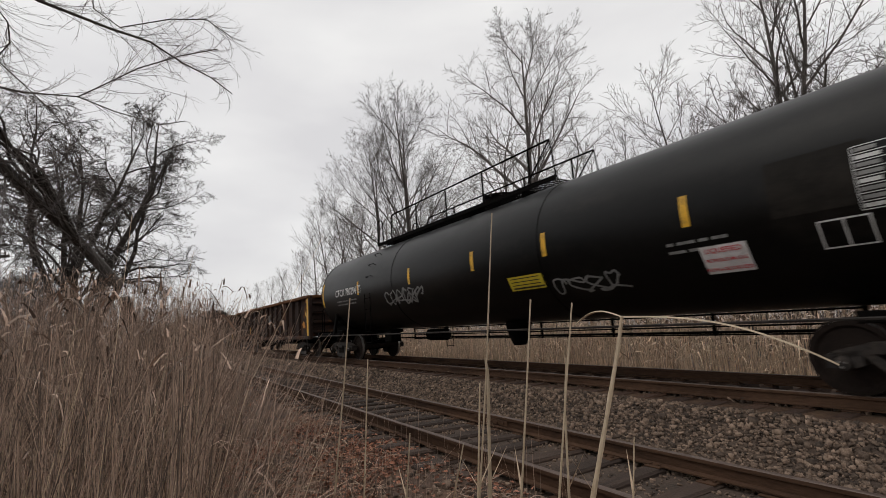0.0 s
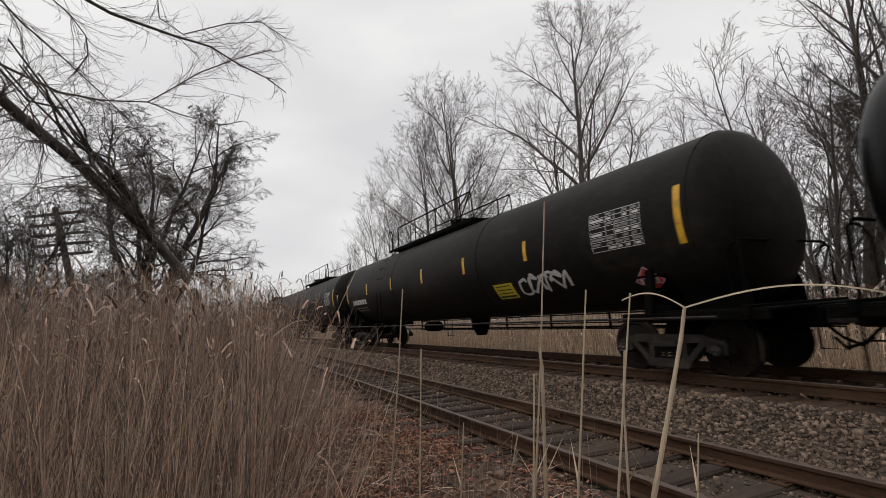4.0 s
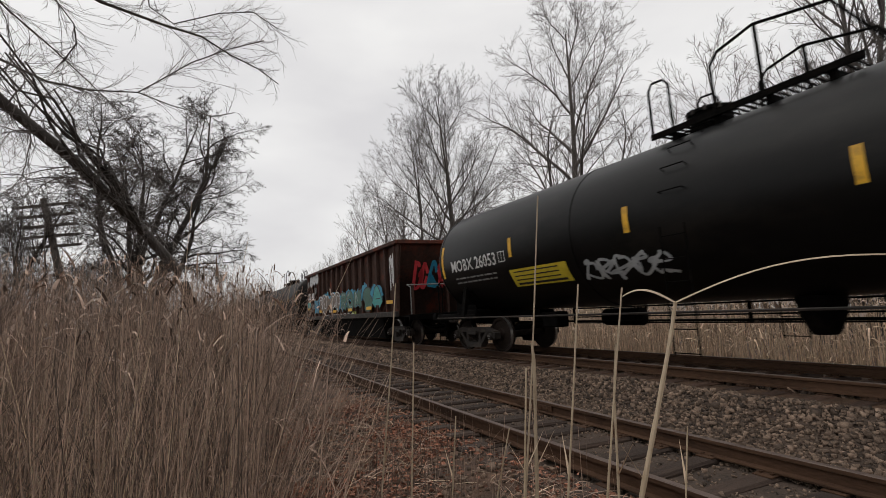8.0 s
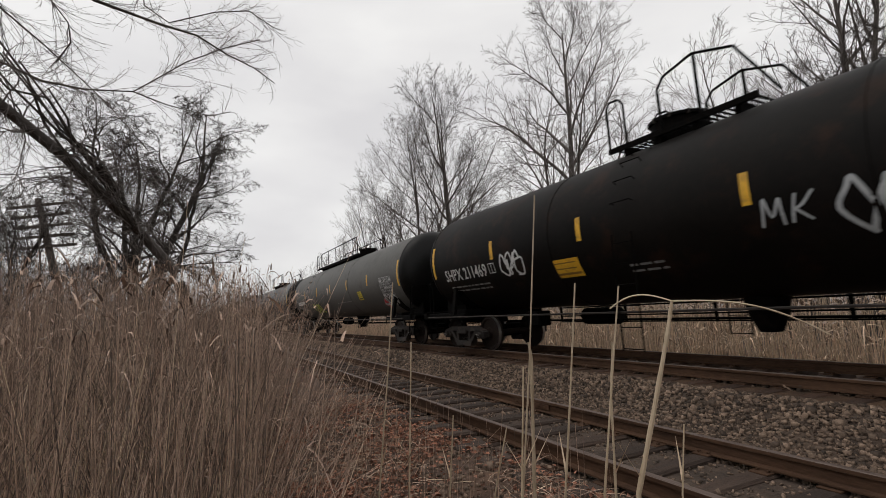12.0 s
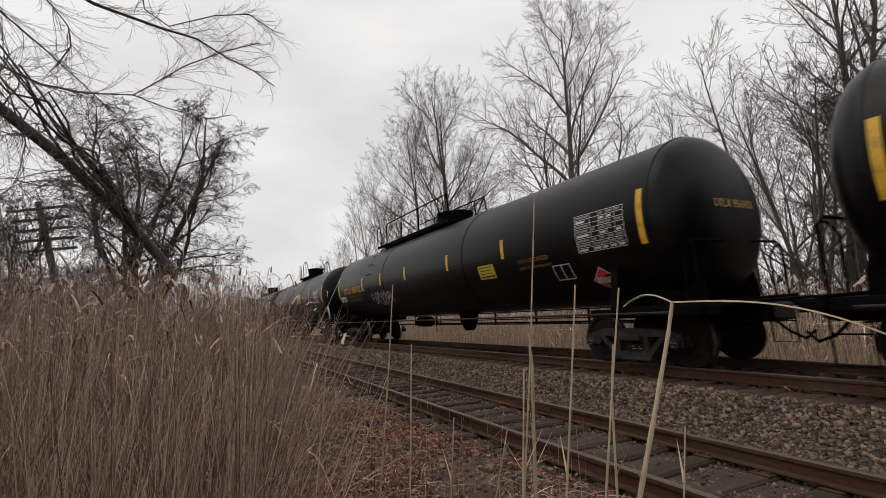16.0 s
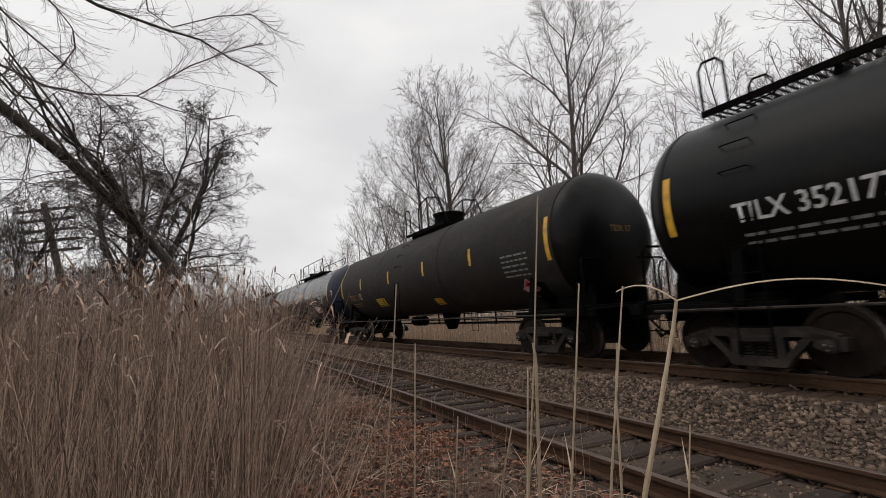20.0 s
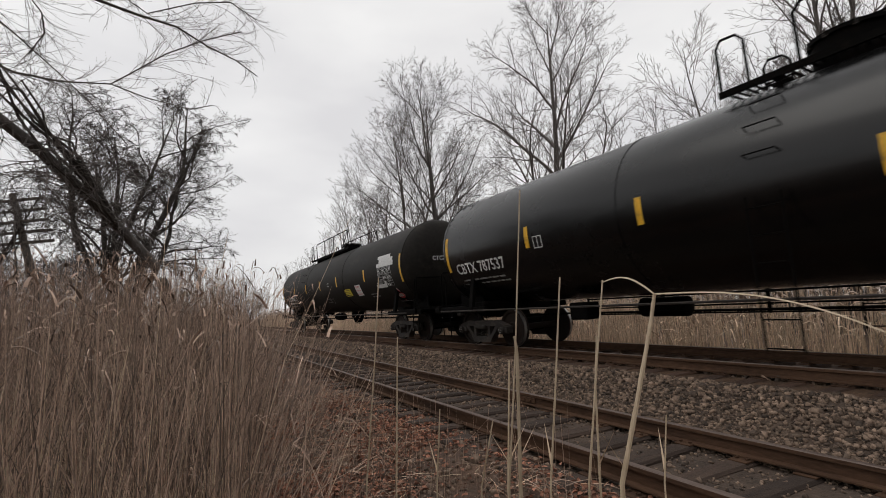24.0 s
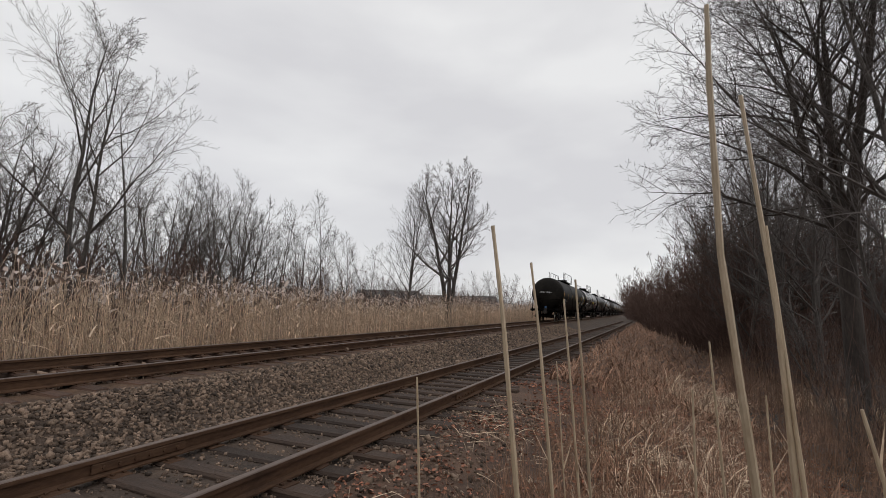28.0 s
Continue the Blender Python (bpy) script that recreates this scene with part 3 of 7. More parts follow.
def fat_letters(parent, word, u, z, w, h, fills, outline, place, seed, label, cloud=None, weight=0.30, inner=None):
    """Sprayed block letters: a ragged cloud, and for each letter a wide outline, the fill and a few inner lines."""
    rng = random.Random(seed)
    n = len(word)
    cw = w / n
    put = lambda a, b, l: place(u + a, z + b, l)
    if cloud:
        s = Shape()
        for k in range(n * 2):
            c, r = -w / 2 + w * (k + 0.5) / (n * 2), rng.uniform(0.3, 0.5) * h
            m, cy = 26, rng.uniform(0.0, 0.3) * h
            ring = [put(c + cw * 0.42 * math.cos(6.283 * i / m) * rng.uniform(0.72, 1.1), cy + r * math.sin(6.283 * i / m) * rng.uniform(0.7, 1.1), 0.003 + 0.0002 * k) for i in range(m)]
            s.add([put(c, cy, 0.003 + 0.0002 * k)] + ring, [(0, 1 + i, 1 + (i + 1) % m) for i in range(m)], cloud)
        part("graffiti_cloud", s.mesh("graffiti_cloud"), parent, label="ragged spray-painted cloud")
    for k, ch in enumerate(word):
        s = Shape()
        a0 = -w / 2 + cw * k
        hh, tilt, sx = h * rng.uniform(0.86, 1.1), rng.uniform(-0.12, 0.12), cw * rng.uniform(0.92, 1.12)
        wd = weight * min(sx, hh) * rng.uniform(0.9, 1.15)
        for j, line in enumerate(GLYPHS[ch]):
            pts = [(a0 + wd * 0.3 + (sx - wd * 0.6) * p[0] + tilt * (p[1] - 0.5) * hh, (p[1] - 0.5) * (hh - wd)) for p in line]
            ribbon(s, pts, wd * 1.26, outline, put, 0.0080 + 0.0008 * k + 0.0001 * j)
            ribbon(s, pts, wd, fills[k % len(fills)], put, 0.0083 + 0.0008 * k + 0.0001 * j)
            if rng.random() < 0.8:
                ribbon(s, [(p[0] + wd * 0.18, p[1] + wd * 0.12) for p in pts[: max(2, len(pts) // 2 + 1)]], wd * 0.10, inner or outline, put, 0.0086 + 0.0008 * k + 0.0001 * j)
        part("graffiti_letter", s.mesh("graffiti_letter"), parent, label=label)


def scrawl(parent, word, u, z, w, h, mat, place, seed, label, width=0.035):
    """A word written with single sprayed lines."""
    rng = random.Random(seed)
    cw = w / len(word)
    for k, ch in enumerate(word):
        s = Shape()
        hh, tilt, a0 = h * rng.uniform(0.85, 1.15), rng.uniform(-0.05, 0.2), u - w / 2 + cw * k
        for j, line in enumerate(GLYPHS[ch]):
            ribbon(s, [(a0 + cw * (0.08 + 0.84 * p[0]) + tilt * (p[1] - 0.5) * hh, z + (p[1] - 0.5) * hh + rng.uniform(-0.02, 0.02)) for p in line], width, mat, place, 0.012 + 0.0004 * j)
        part("graffiti_letter", s.mesh("graffiti_letter"), parent, label=label)


def peeling(parent, u, z, w, h, tones, place, seed, label):
    """Irregular flakes of old paint."""
    rng = random.Random(seed)
    for k in range(9):
        s = Shape()
        c, d = u + rng.uniform(-0.5, 0.5) * w, z + rng.uniform(-0.5, 0.5) * h
        a, b, n = w * rng.uniform(0.12, 0.34), h * rng.uniform(0.08, 0.2), 15
        ring = [place(c + a * math.cos(6.283 * i / n) * rng.uniform(0.5, 1.2), d + b * math.sin(6.283 * i / n) * rng.uniform(0.5, 1.2), 0.004 + 0.0007 * k) for i in range(n)]
        s.add([place(c, d, 0.004 + 0.0007 * k)] + ring, [(0, 1 + i, 1 + (i + 1) % n) for i in range(n)], tones[k % len(tones)])
        part("paint_flake", s.mesh("paint_flake"), parent, label=label)


def graffiti(parent, seed, u, z, w, h, mats, place, count=5, width=0.07, label="sprayed graffiti", blocks=()):
    """blocks: fill colours laid as rounded letter bodies under the strokes."""
    s = Shape()
    rng = random.Random(seed)
    put = lambda a, b, l: place(u + a, z + b, l)
    if blocks:
        fat_letters(parent, [rng.choice(sorted(GLYPHS)) for _ in range(count)], u, z, w, h, blocks[1:2] if len(blocks) > 3 else blocks, mats[0] if len(blocks) > 3 else mats[-1], place, seed, label, blocks[0] if len(blocks) > 3 else None, 0.36)
        return
    lines = strokes(seed, w, h, count, width, place)
    if len(mats) == 1:
        lines = [[p for line in lines for p in line]]
    for k, line in enumerate(lines):
        ribbon(s, line, width, mats[k % len(mats)], put, 0.010 + 0.0005 * k)
    part("graffiti", s.mesh("graffiti"), parent, label=label)


def flat_at(y):
    return lambda u, z, lift: Vector((u, y - lift, z))


SHARED = {}


def shared(key, make):
    if key not in SHARED:
        SHARED[key] = make()
    return SHARED[key]


def side_frame_mesh():
    """Three-piece bogie frame with its window, spring nest and axle boxes; lies along x at y = 0, outside at -y."""
    s = Shape()
    t = 0.13
    def plate(pts, y0, y1, mat="truck"):
        n = len(pts)
        s.add([(x, y0, z) for x, z in pts] + [(x, y1, z) for x, z in pts], [tuple(range(n)), tuple(range(n, 2 * n))[::-1]] + [(i, i + n, (i + 1) % n + n, (i + 1) % n) for i in range(n)], mat)
    top = [(-0.98, 0.50), (-0.62, 0.60), (0.62, 0.60), (0.98, 0.50), (1.0, 0.40), (0.60, 0.47), (-0.60, 0.47), (-1.0, 0.40)]
    plate(top, -t, t * 0.4)
    for e in (-1, 1):
        plate([(e * x, z) for x, z in [(0.62, 0.50), (0.74, 0.48), (0.42, 0.16), (0.30, 0.16)]][::e], -t * 0.9, t * 0.3)
        plate([(e * x, z) for x, z in [(0.26, 0.48), (0.36, 0.48), (0.36, 0.16), (0.26, 0.16)]][::e], -t * 0.9, t * 0.3)
        plate([(e * x, z) for x, z in [(0.72, 0.52), (1.06, 0.46), (1.06, 0.30), (0.98, 0.30), (0.96, 0.40), (0.82, 0.40), (0.80, 0.30), (0.70, 0.34)]][::e], -t, t * 0.5)
        s.lathe([(-0.20, 0.055), (-0.185, 0.085), (-0.10, 0.095), (0.05, 0.095)], "truck", "y", 14, (e * 0.89, 0, 0.36))
        for b in range(3):
            a = b * 2.094 + 0.4
            s.lathe([(-0.215, 0.014), (-0.19, 0.014)], "bright", "y", 6, (e * 0.89 + 0.04 * math.cos(a), 0, 0.36 + 0.04 * math.sin(a)))
    plate([(-0.46, 0.20), (0.46, 0.20), (0.36, 0.06), (-0.36, 0.06)], -t, t * 0.5)
    s.box((0, -0.02, 0.445), (0.46, 0.34, 0.10), "truck", bevel=0.02)
    return s.mesh("side_frame", True)


def spring_mesh():
    s = Shape()
    for k in range(3):
        pts = [((k - 1) * 0.15 + 0.055 * math.cos(a), 0.055 * math.sin(a), 0.19 + 0.21 * a / (6.283 * 4.5)) for a in np.linspace(0, 6.283 * 4.5, 46)]
        s.tube(pts, 0.014, "truck", 5)
    return s.mesh("spring_nest", True)


def wheelset_mesh(cap):
    s = Shape()
    s.lathe([(-1.0, 0.075), (1.0, 0.075)], "wheel", "y", 12)
    for e in (-1, 1):
        s.lathe([(e * y, r) for y, r in [(0.68, 0.10), (0.68, 0.40), (0.665, 0.485), (0.70, 0.487), (0.715, 0.458), (0.80, 0.452), (0.80, 0.39), (0.765, 0.36), (0.765, 0.16), (0.80, 0.13), (0.80, 0.08)]][::1 if e > 0 else -1], "wheel", "y", 32)
        s.lathe([(e * 0.716, 0.4585), (e * 0.795, 0.4535)][::e], "bright", "y", 32, caps=False)
        s.lathe([(e * 1.005, 0.07), (e * 1.06, 0.06)][::e], cap, "y", 10)
    return s.mesh("wheelset", True)


WHEELSETS = []


def truck(car, x, cap="truck"):
    """A bogie under a car: bolster, two side frames with springs, two wheelsets."""
    bol = shared("bolster", lambda: Shape().box((0, 0, 0.52), (0.36, 2.0, 0.22), "under", bevel=0.03).box((0, 0, 0.66), (0.34, 0.5, 0.12), "under", bevel=0.02).tube([(-0.45, -0.6, 0.35), (-0.45, 0.6, 0.35)], 0.05, "under").tube([(0.45, -0.6, 0.35), (0.45, 0.6, 0.35)], 0.05, "under").mesh("bolster"))
    t = part("truck", bol, car, pose(x, 0, 0), "dusty cast-steel bogie")
    for e in (-1, 1):
        part("side_frame", shared("side_frame", side_frame_mesh), t, pose(0, e * 0.98, 0.06, 0, 0, 0 if e < 0 else 180))
        part("spring_nest", shared("spring", spring_mesh), t, pose(0, e * 0.99, 0.06))
        w = part("wheelset", shared("wheelset" + cap, lambda: wheelset_mesh(cap)), t, pose(e * 0.89, 0, 0.457))
        WHEELSETS.append((car, w, x + e * 0.89, e))
    return t


def coupler_mesh():
    s = Shape()
    s.box((0.0, 0, 0.86), (0.7, 0.16, 0.16), "under", bevel=0.02)
    s.box((0.42, 0.02, 0.86), (0.26, 0.30, 0.28), "truck", bevel=0.05)
    s.box((0.56, -0.10, 0.86), (0.14, 0.10, 0.26), "truck", bevel=0.03)
    s.tube([(0.1, 0.25, 0.8), (0.35, 0.3, 0.52), (0.6, 0.22, 0.42), (0.78, 0.1, 0.55)], 0.025, "under", 6)
    s.tube([(0.0, -0.9, 0.72), (0.2, -0.9, 0.62), (0.2, -0.2, 0.66)], 0.014, "under", 5)
    return s.mesh("coupler", True)


def end_gear(car, xe, out, pitch_end, with_rail=True):
    """Stub sill, end platform, steps, coupler and hand rail at one end; out: +1 front, -1 rear; xe: where the shell's seam is."""
    f = lambda x: xe + out * x
    L = abs(pitch_end - xe)
    s = Shape()
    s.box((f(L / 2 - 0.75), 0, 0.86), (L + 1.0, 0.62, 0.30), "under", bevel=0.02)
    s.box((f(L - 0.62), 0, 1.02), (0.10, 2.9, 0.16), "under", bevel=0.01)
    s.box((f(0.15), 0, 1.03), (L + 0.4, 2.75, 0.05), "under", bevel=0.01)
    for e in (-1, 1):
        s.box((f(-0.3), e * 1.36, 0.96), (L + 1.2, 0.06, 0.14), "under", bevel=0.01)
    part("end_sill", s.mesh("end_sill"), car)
    c = part("coupler", shared("coupler", coupler_mesh), car, pose(f(L - 0.62), 0, 0, 0, 0, 0 if out > 0 else 180))
    s = Shape()
    for e in (-1, 1):
        y = e * 1.3
        s.tube([(f(L - 0.66), y, 1.08), (f(L - 0.66), y, 1.95), (f(L - 0.72), y * 0.96, 2.05), (f(L - 0.72), 0.2 * e, 2.05)], 0.022, "under", 6)
        s.tube([(f(L - 0.7), y, 2.0), (f(0.5), y, 1.96), (f(0.42), y * 0.98, 1.8), (f(0.42), y, 1.08)], 0.02, "under", 6)
        for q in (0.25, 0.62):
            s.tube([(f(L - 0.62), y, 1.0), (f(L - 0.62), y, q), (f(L - 1.02), y, q), (f(L - 1.02), y, 1.0)], 0.018, "under", 5)
    part("end_hand_rail", s.mesh("end_hand_rail"), car)
    for e in (-1, 1):
        s = Shape()
        y0, y1 = e * 0.78 - 0.02, e * 0.78 + 0.02
        line = [(f(-0.7), 1.05), (f(0.42), 1.05), (f(0.40), 1.35), (f(0.30), 1.72), (f(-0.1), 1.55), (f(-0.7), 1.30)]
        n = len(line)
        s.add([(x, y0, z) for x, z in line] + [(x, y1, z) for x, z in line], [tuple(range(n)), tuple(range(n, 2 * n))[::-1]] + [(i, (i + 1) % n, (i + 1) % n + n, i + n) for i in range(n)], "under")
        part("saddle_plate", s.mesh("saddle_plate"), car)
    if out < 0:
        s = Shape().box((f(L - 0.85), 0.62, 1.45), (0.12, 0.30, 0.85), "under", bevel=0.02)
        s.tube([(f(L - 0.74) , 0.62 + 0.26 * math.cos(a), 1.78 + 0.26 * math.sin(a)) for a in np.linspace(0, 6.283, 19)], 0.016, "under", 5)
        for a in (0.3, 1.35, 2.4):
            s.tube([(f(L - 0.74), 0.62 - 0.26 * math.cos(a), 1.78 - 0.26 * math.sin(a)), (f(L - 0.74), 0.62 + 0.26 * math.cos(a), 1.78 + 0.26 * math.sin(a))], 0.010, "under", 4)
        part("brake_wheel", s.mesh("brake_wheel"), car, label="black hand-brake wheel on its stand")
        s = Shape()
        for y in (-0.55, -0.15):
            s.tube([(f(L - 0.95), y, 1.05), (f(L - 0.95), y, 2.15)], 0.016, "under", 5)
        for k in range(4):
            s.tube([(f(L - 0.95), -0.55, 1.25 + 0.27 * k), (f(L - 0.95), -0.15, 1.25 + 0.27 * k)], 0.012, "under", 5)
        part("end_ladder", s.mesh("end_ladder"), car)


def tank_mesh(half, mat, bands, head_mat=None):
    """Cylindrical shell with ellipsoidal heads; half: from the middle to the seam."""
    s = Shape()
    n, r = 56, R_TANK
    prof = []
    for k in range(9):
        a = math.pi / 2 * k / 8
        prof.append((-half - 0.62 * math.cos(a), max(0.02, r * math.sin(a) ** 0.82)))
    for b in bands:
        prof += [(b - 0.03, r), (b - 0.026, r + 0.012), (b + 0.026, r + 0.012), (b + 0.03, r)]
    right = [(-a, q) for a, q in prof[8::-1]]
    s.lathe(prof + right, mat, "x", n, (0, 0, Z_TANK))
    if head_mat:
        k = s._mat(head_mat)
        for i in range((len(prof) + len(right) - 10) * n, len(s.f)):
            s.m[i] = k
    return s.mesh("tank", True)


def strip(car, x, h, z, mat="yellow"):
    part("reflective_strip", shared(("strip", h, z, mat), lambda: skin_patch(-0.06, 0.06, z - h / 2, z + h / 2, mat, nz=8).mesh("strip", True)), car, pose(x, 0, 0), "yellow reflective strip")


def platform(car, x0, x1, kind):
    """Roof walkway with railing; kind: long, short or hoop."""
    z = Z_TANK + R_TANK
    L, mid = x1 - x0, (x0 + x1) / 2
    s = Shape()
    for y in (-0.72, 0.72):
        s.box((mid, y, z + 0.02), (L, 0.05, 0.10), "under")
    for k in range(4):
        s.box((x0 + L * (k + 0.5) / 4, 0, z - 0.10), (0.10, 1.3, 0.20), "under")
    part("walkway", s.mesh("walkway"), car, label="grated roof walkway")
    s = Shape()
    for k in range(int(L / 0.12)):
        s.box((x0 + 0.06 + k * 0.12, 0, z + 0.05), (0.03, 1.5, 0.03), "under")
    tagged(part("grating", s.mesh("grating"), car), kind="stuff")
    top = z + 0.05 + (0.82 if kind != "hoop" else 0.95)
    for e in (-1, 1):
        s = Shape()
        y = e * 0.74
        a, b = x0 + 0.05, x1 - 0.05
        gate = x0 + 0.45
        s.tube([(a, y, z), (a, y, top - 0.12), (a + 0.08, y, top), (gate - 0.1, y, top - 0.02), (gate, y, top - 0.14), (gate, y, z)], 0.022, "under", 6)
        if kind == "ends":
            s.tube([(b, y, z), (b, y, top - 0.12), (b - 0.08, y, top), (b - 0.5, y, top - 0.02), (b - 0.9, y, z)], 0.022, "under", 6)
        elif kind == "long":
            c = gate + 0.65
            s.tube([(c, y, z), (c, y, top - 0.12), (c + 0.1, y, top), (b, y, top), (b + 0.1, y, z)], 0.024, "under", 6)
            n = max(2, int((b - c) / 1.6))
            for k in range(1, n + 1):
                x = c + (b - c) * k / (n + 0.4)
                s.box((x, y, (z + top) / 2), (0.05, 0.02, top - z), "under")
            s.tube([(b, y, top), (b - 0.75, y, z + 0.1)], 0.018, "under", 5)
            if e < 0:
                s.tube([(gate, y, top - 0.1), ((gate + c) / 2, y, top - 0.18), (c, y, top - 0.06)], 0.006, "bright", 4)
        else:
            c = gate + 0.75
            s.tube([(c, y, z), (c, y, top - 0.2), (c + 0.14, y, top - 0.02), (c + 0.7, y, top + 0.12), (b - 0.2, y, top - 0.1), (b + 0.35, y, z - 0.05)], 0.024, "under", 6)
            s.box((c + 0.72, y, (z + top) / 2 + 0.05), (0.05, 0.02, top - z + 0.1), "under")
        part("railing", s.mesh("railing", True), car, label="black steel railing")


def dome(car, x, r, h):
    z = Z_TANK + R_TANK
    s = Shape()
    s.lathe([(z - 0.12, r * 0.96), (z + h * 0.86, r * 0.96), (z + h * 0.86, r * 1.05), (z + h, r * 1.05), (z + h + 0.03, r * 0.7)], "under", "z", 20, (x, 0, 0))
    for k in range(10):
        a = k * 0.628
        s.box((x + r * math.cos(a), r * math.sin(a), z + h * 0.93), (0.05, 0.05, 0.09), "truck")
    s.box((x - r * 0.6, -r * 0.5, z + h + 0.03), (0.22, 0.06, 0.08), "under", bevel=0.01)
    part("manway_dome", s.mesh("manway_dome", True), car, label="round protective valve housing")


def ladder(car, x, e):
    s = Shape()
    for q in (-0.21, 0.21):
        pts = [(x + q, e * 1.60, 0.30), (x + q, e * 1.60, 1.5), (x + q, e * 1.60, 2.3)]
        s.tube(pts, 0.014, "under", 5)
    for k in range(6):
        z = 0.34 + k * 0.36
        s.tube([(x - 0.21, e * 1.60, z), (x + 0.21, e * 1.60, z)], 0.010, "under", 5)
    part("ladder", s.mesh("ladder", True), car, label="black steel side ladder")
    for k, a in enumerate((0.15, 0.42, 0.7, 0.97, 1.2)):
        p = on_tank(0, Z_TANK + a * R_TANK, 0.09, e)
        q = on_tank(0, Z_TANK + a * R_TANK, 0.0, e)
        part("rung", shared(("rung", k, e), lambda: Shape().tube([(-0.2, q.y, q.z), (-0.2, p.y, p.z), (0.2, p.y, p.z), (0.2, q.y, q.z)], 0.011, "under", 5).mesh("rung")), car, pose(x, 0, 0))


def side_rails(car, half):
    """Hand rail along the near flank; grab rails and hangers below the far flank."""
    s = Shape().tube([(-half - 0.3, -1.56, 0.95), (half + 0.3, -1.56, 0.95)], 0.02, "truck", 6)
    part("hand_rail", s.mesh("hand_rail"), car, label="thin grey hand rail along the tank")
    s = Shape()
    a, b = -half + 2.2, half - 2.2
    for z in (0.60, 0.76):
        s.tube([(a, 1.55, z), (b, 1.55, z)], 0.018, "under", 5)
    s.tube([(a, 1.5, 1.0), (b, 1.5, 1.0)], 0.02, "under", 5)
    part("far_hand_rail", s.mesh("far_hand_rail"), car)
    n = int((b - a) / 2.1)
    for k in range(n + 1):
        x = a + (b - a) * k / n
        part("hanger", shared("hanger", lambda: Shape().box((0, 1.54, 0.86), (0.07, 0.03, 0.56), "under").box((0, 1.45, 1.15), (0.07, 0.25, 0.03), "under").mesh("hanger")), car, pose(x, 0, 0))
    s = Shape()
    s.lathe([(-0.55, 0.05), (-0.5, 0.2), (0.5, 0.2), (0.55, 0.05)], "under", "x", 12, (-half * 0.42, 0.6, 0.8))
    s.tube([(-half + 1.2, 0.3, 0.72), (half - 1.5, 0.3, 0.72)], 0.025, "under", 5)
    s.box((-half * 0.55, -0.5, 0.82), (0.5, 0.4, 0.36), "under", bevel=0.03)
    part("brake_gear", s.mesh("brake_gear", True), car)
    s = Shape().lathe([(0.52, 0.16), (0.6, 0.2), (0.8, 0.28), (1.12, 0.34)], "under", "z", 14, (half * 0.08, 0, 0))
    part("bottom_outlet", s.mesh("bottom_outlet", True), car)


def diamond(car, x, z, s_=0.30, flat_y=None):
    """Red-and-white hazard diamond with its number."""
    put = (lambda u, v, l: on_tank(x + u, z + v, l)) if flat_y is None else (lambda u, v, l: Vector((x + u, flat_y - l, z + v)))
    s = Shape()
    for r, mat, l in ((s_, "paper", 0.012), (s_ * 0.92, "red", 0.015)):
        s.add([put(-r, 0, l), put(0, -r, l), put(r, 0, l), put(0, r, l)], [(0, 1, 2, 3)], mat)
    w, h = s_ * 0.62, s_ * 0.22
    s.add([put(-w, -h, 0.018), put(w, -h, 0.018), put(w, h, 0.018), put(-w, h, 0.018)], [(0, 1, 2, 3)], "paper")
    d = part("hazard_placard", s.mesh("hazard_placard"), car, label="red and white 1075 hazard diamond")
    me = text_mesh("1075", s_ * 0.5, "black")
    for v in me.vertices:
        v.co = put(v.co.x, v.co.z, 0.021)
    part("lettering", me, d)


def data_table(car, x, z, w=1.15, h=0.72):
    """Stencilled table of test dates: ruled lines and unreadable bars."""
    s = Shape()
    rng = random.Random(int(x * 10))
    for k in range(9):
        zz = z - h / 2 + h * k / 8
        skin_patch(x - w / 2, x + w / 2, zz - 0.005, zz + 0.005, "white", 0.007, 1, s)
    for u in (0, 0.34, 0.52, 0.68, 0.84, 1.0):
        skin_patch(x - w / 2 + w * u - 0.005, x - w / 2 + w * u + 0.005, z - h / 2, z + h / 2, "white", 0.008, 5, s)
    for k in range(8):
        for u0, u1 in ((0.02, 0.32), (0.36, 0.5), (0.54, 0.66), (0.7, 0.82), (0.86, 0.98)):
            if rng.random() < 0.8:
                zz = z - h / 2 + h * (k + 0.5) / 8
                skin_patch(x - w / 2 + w * u0, x - w / 2 + w * (u0 + (u1 - u0) * rng.uniform(0.5, 1)), zz - 0.022, zz + 0.022, "dim_white" if k % 3 else "white", 0.0075, 1, s)
    part("data_table", s.mesh("data_table"), car, label="white stencilled data table")


def bars(car, x, z, rows, width, mat="dim_white", gap=0.125, h=0.045, seed=0, name="stencil"):
    """Lines of small writing, as plain bars."""
    rng = random.Random(seed)
    s = Shape()
    for k in range(rows):
        u = x - width / 2
        while u < x + width / 2 - 0.08:
            w = rng.uniform(0.10, 0.34)
            skin_patch(u, min(u + w, x + width / 2), z - k * gap - h / 2, z - k * gap + h / 2, mat, 0.007, 1, s)
            u += w + 0.05
    tagged(part(name, s.mesh(name), car), kind="stuff")


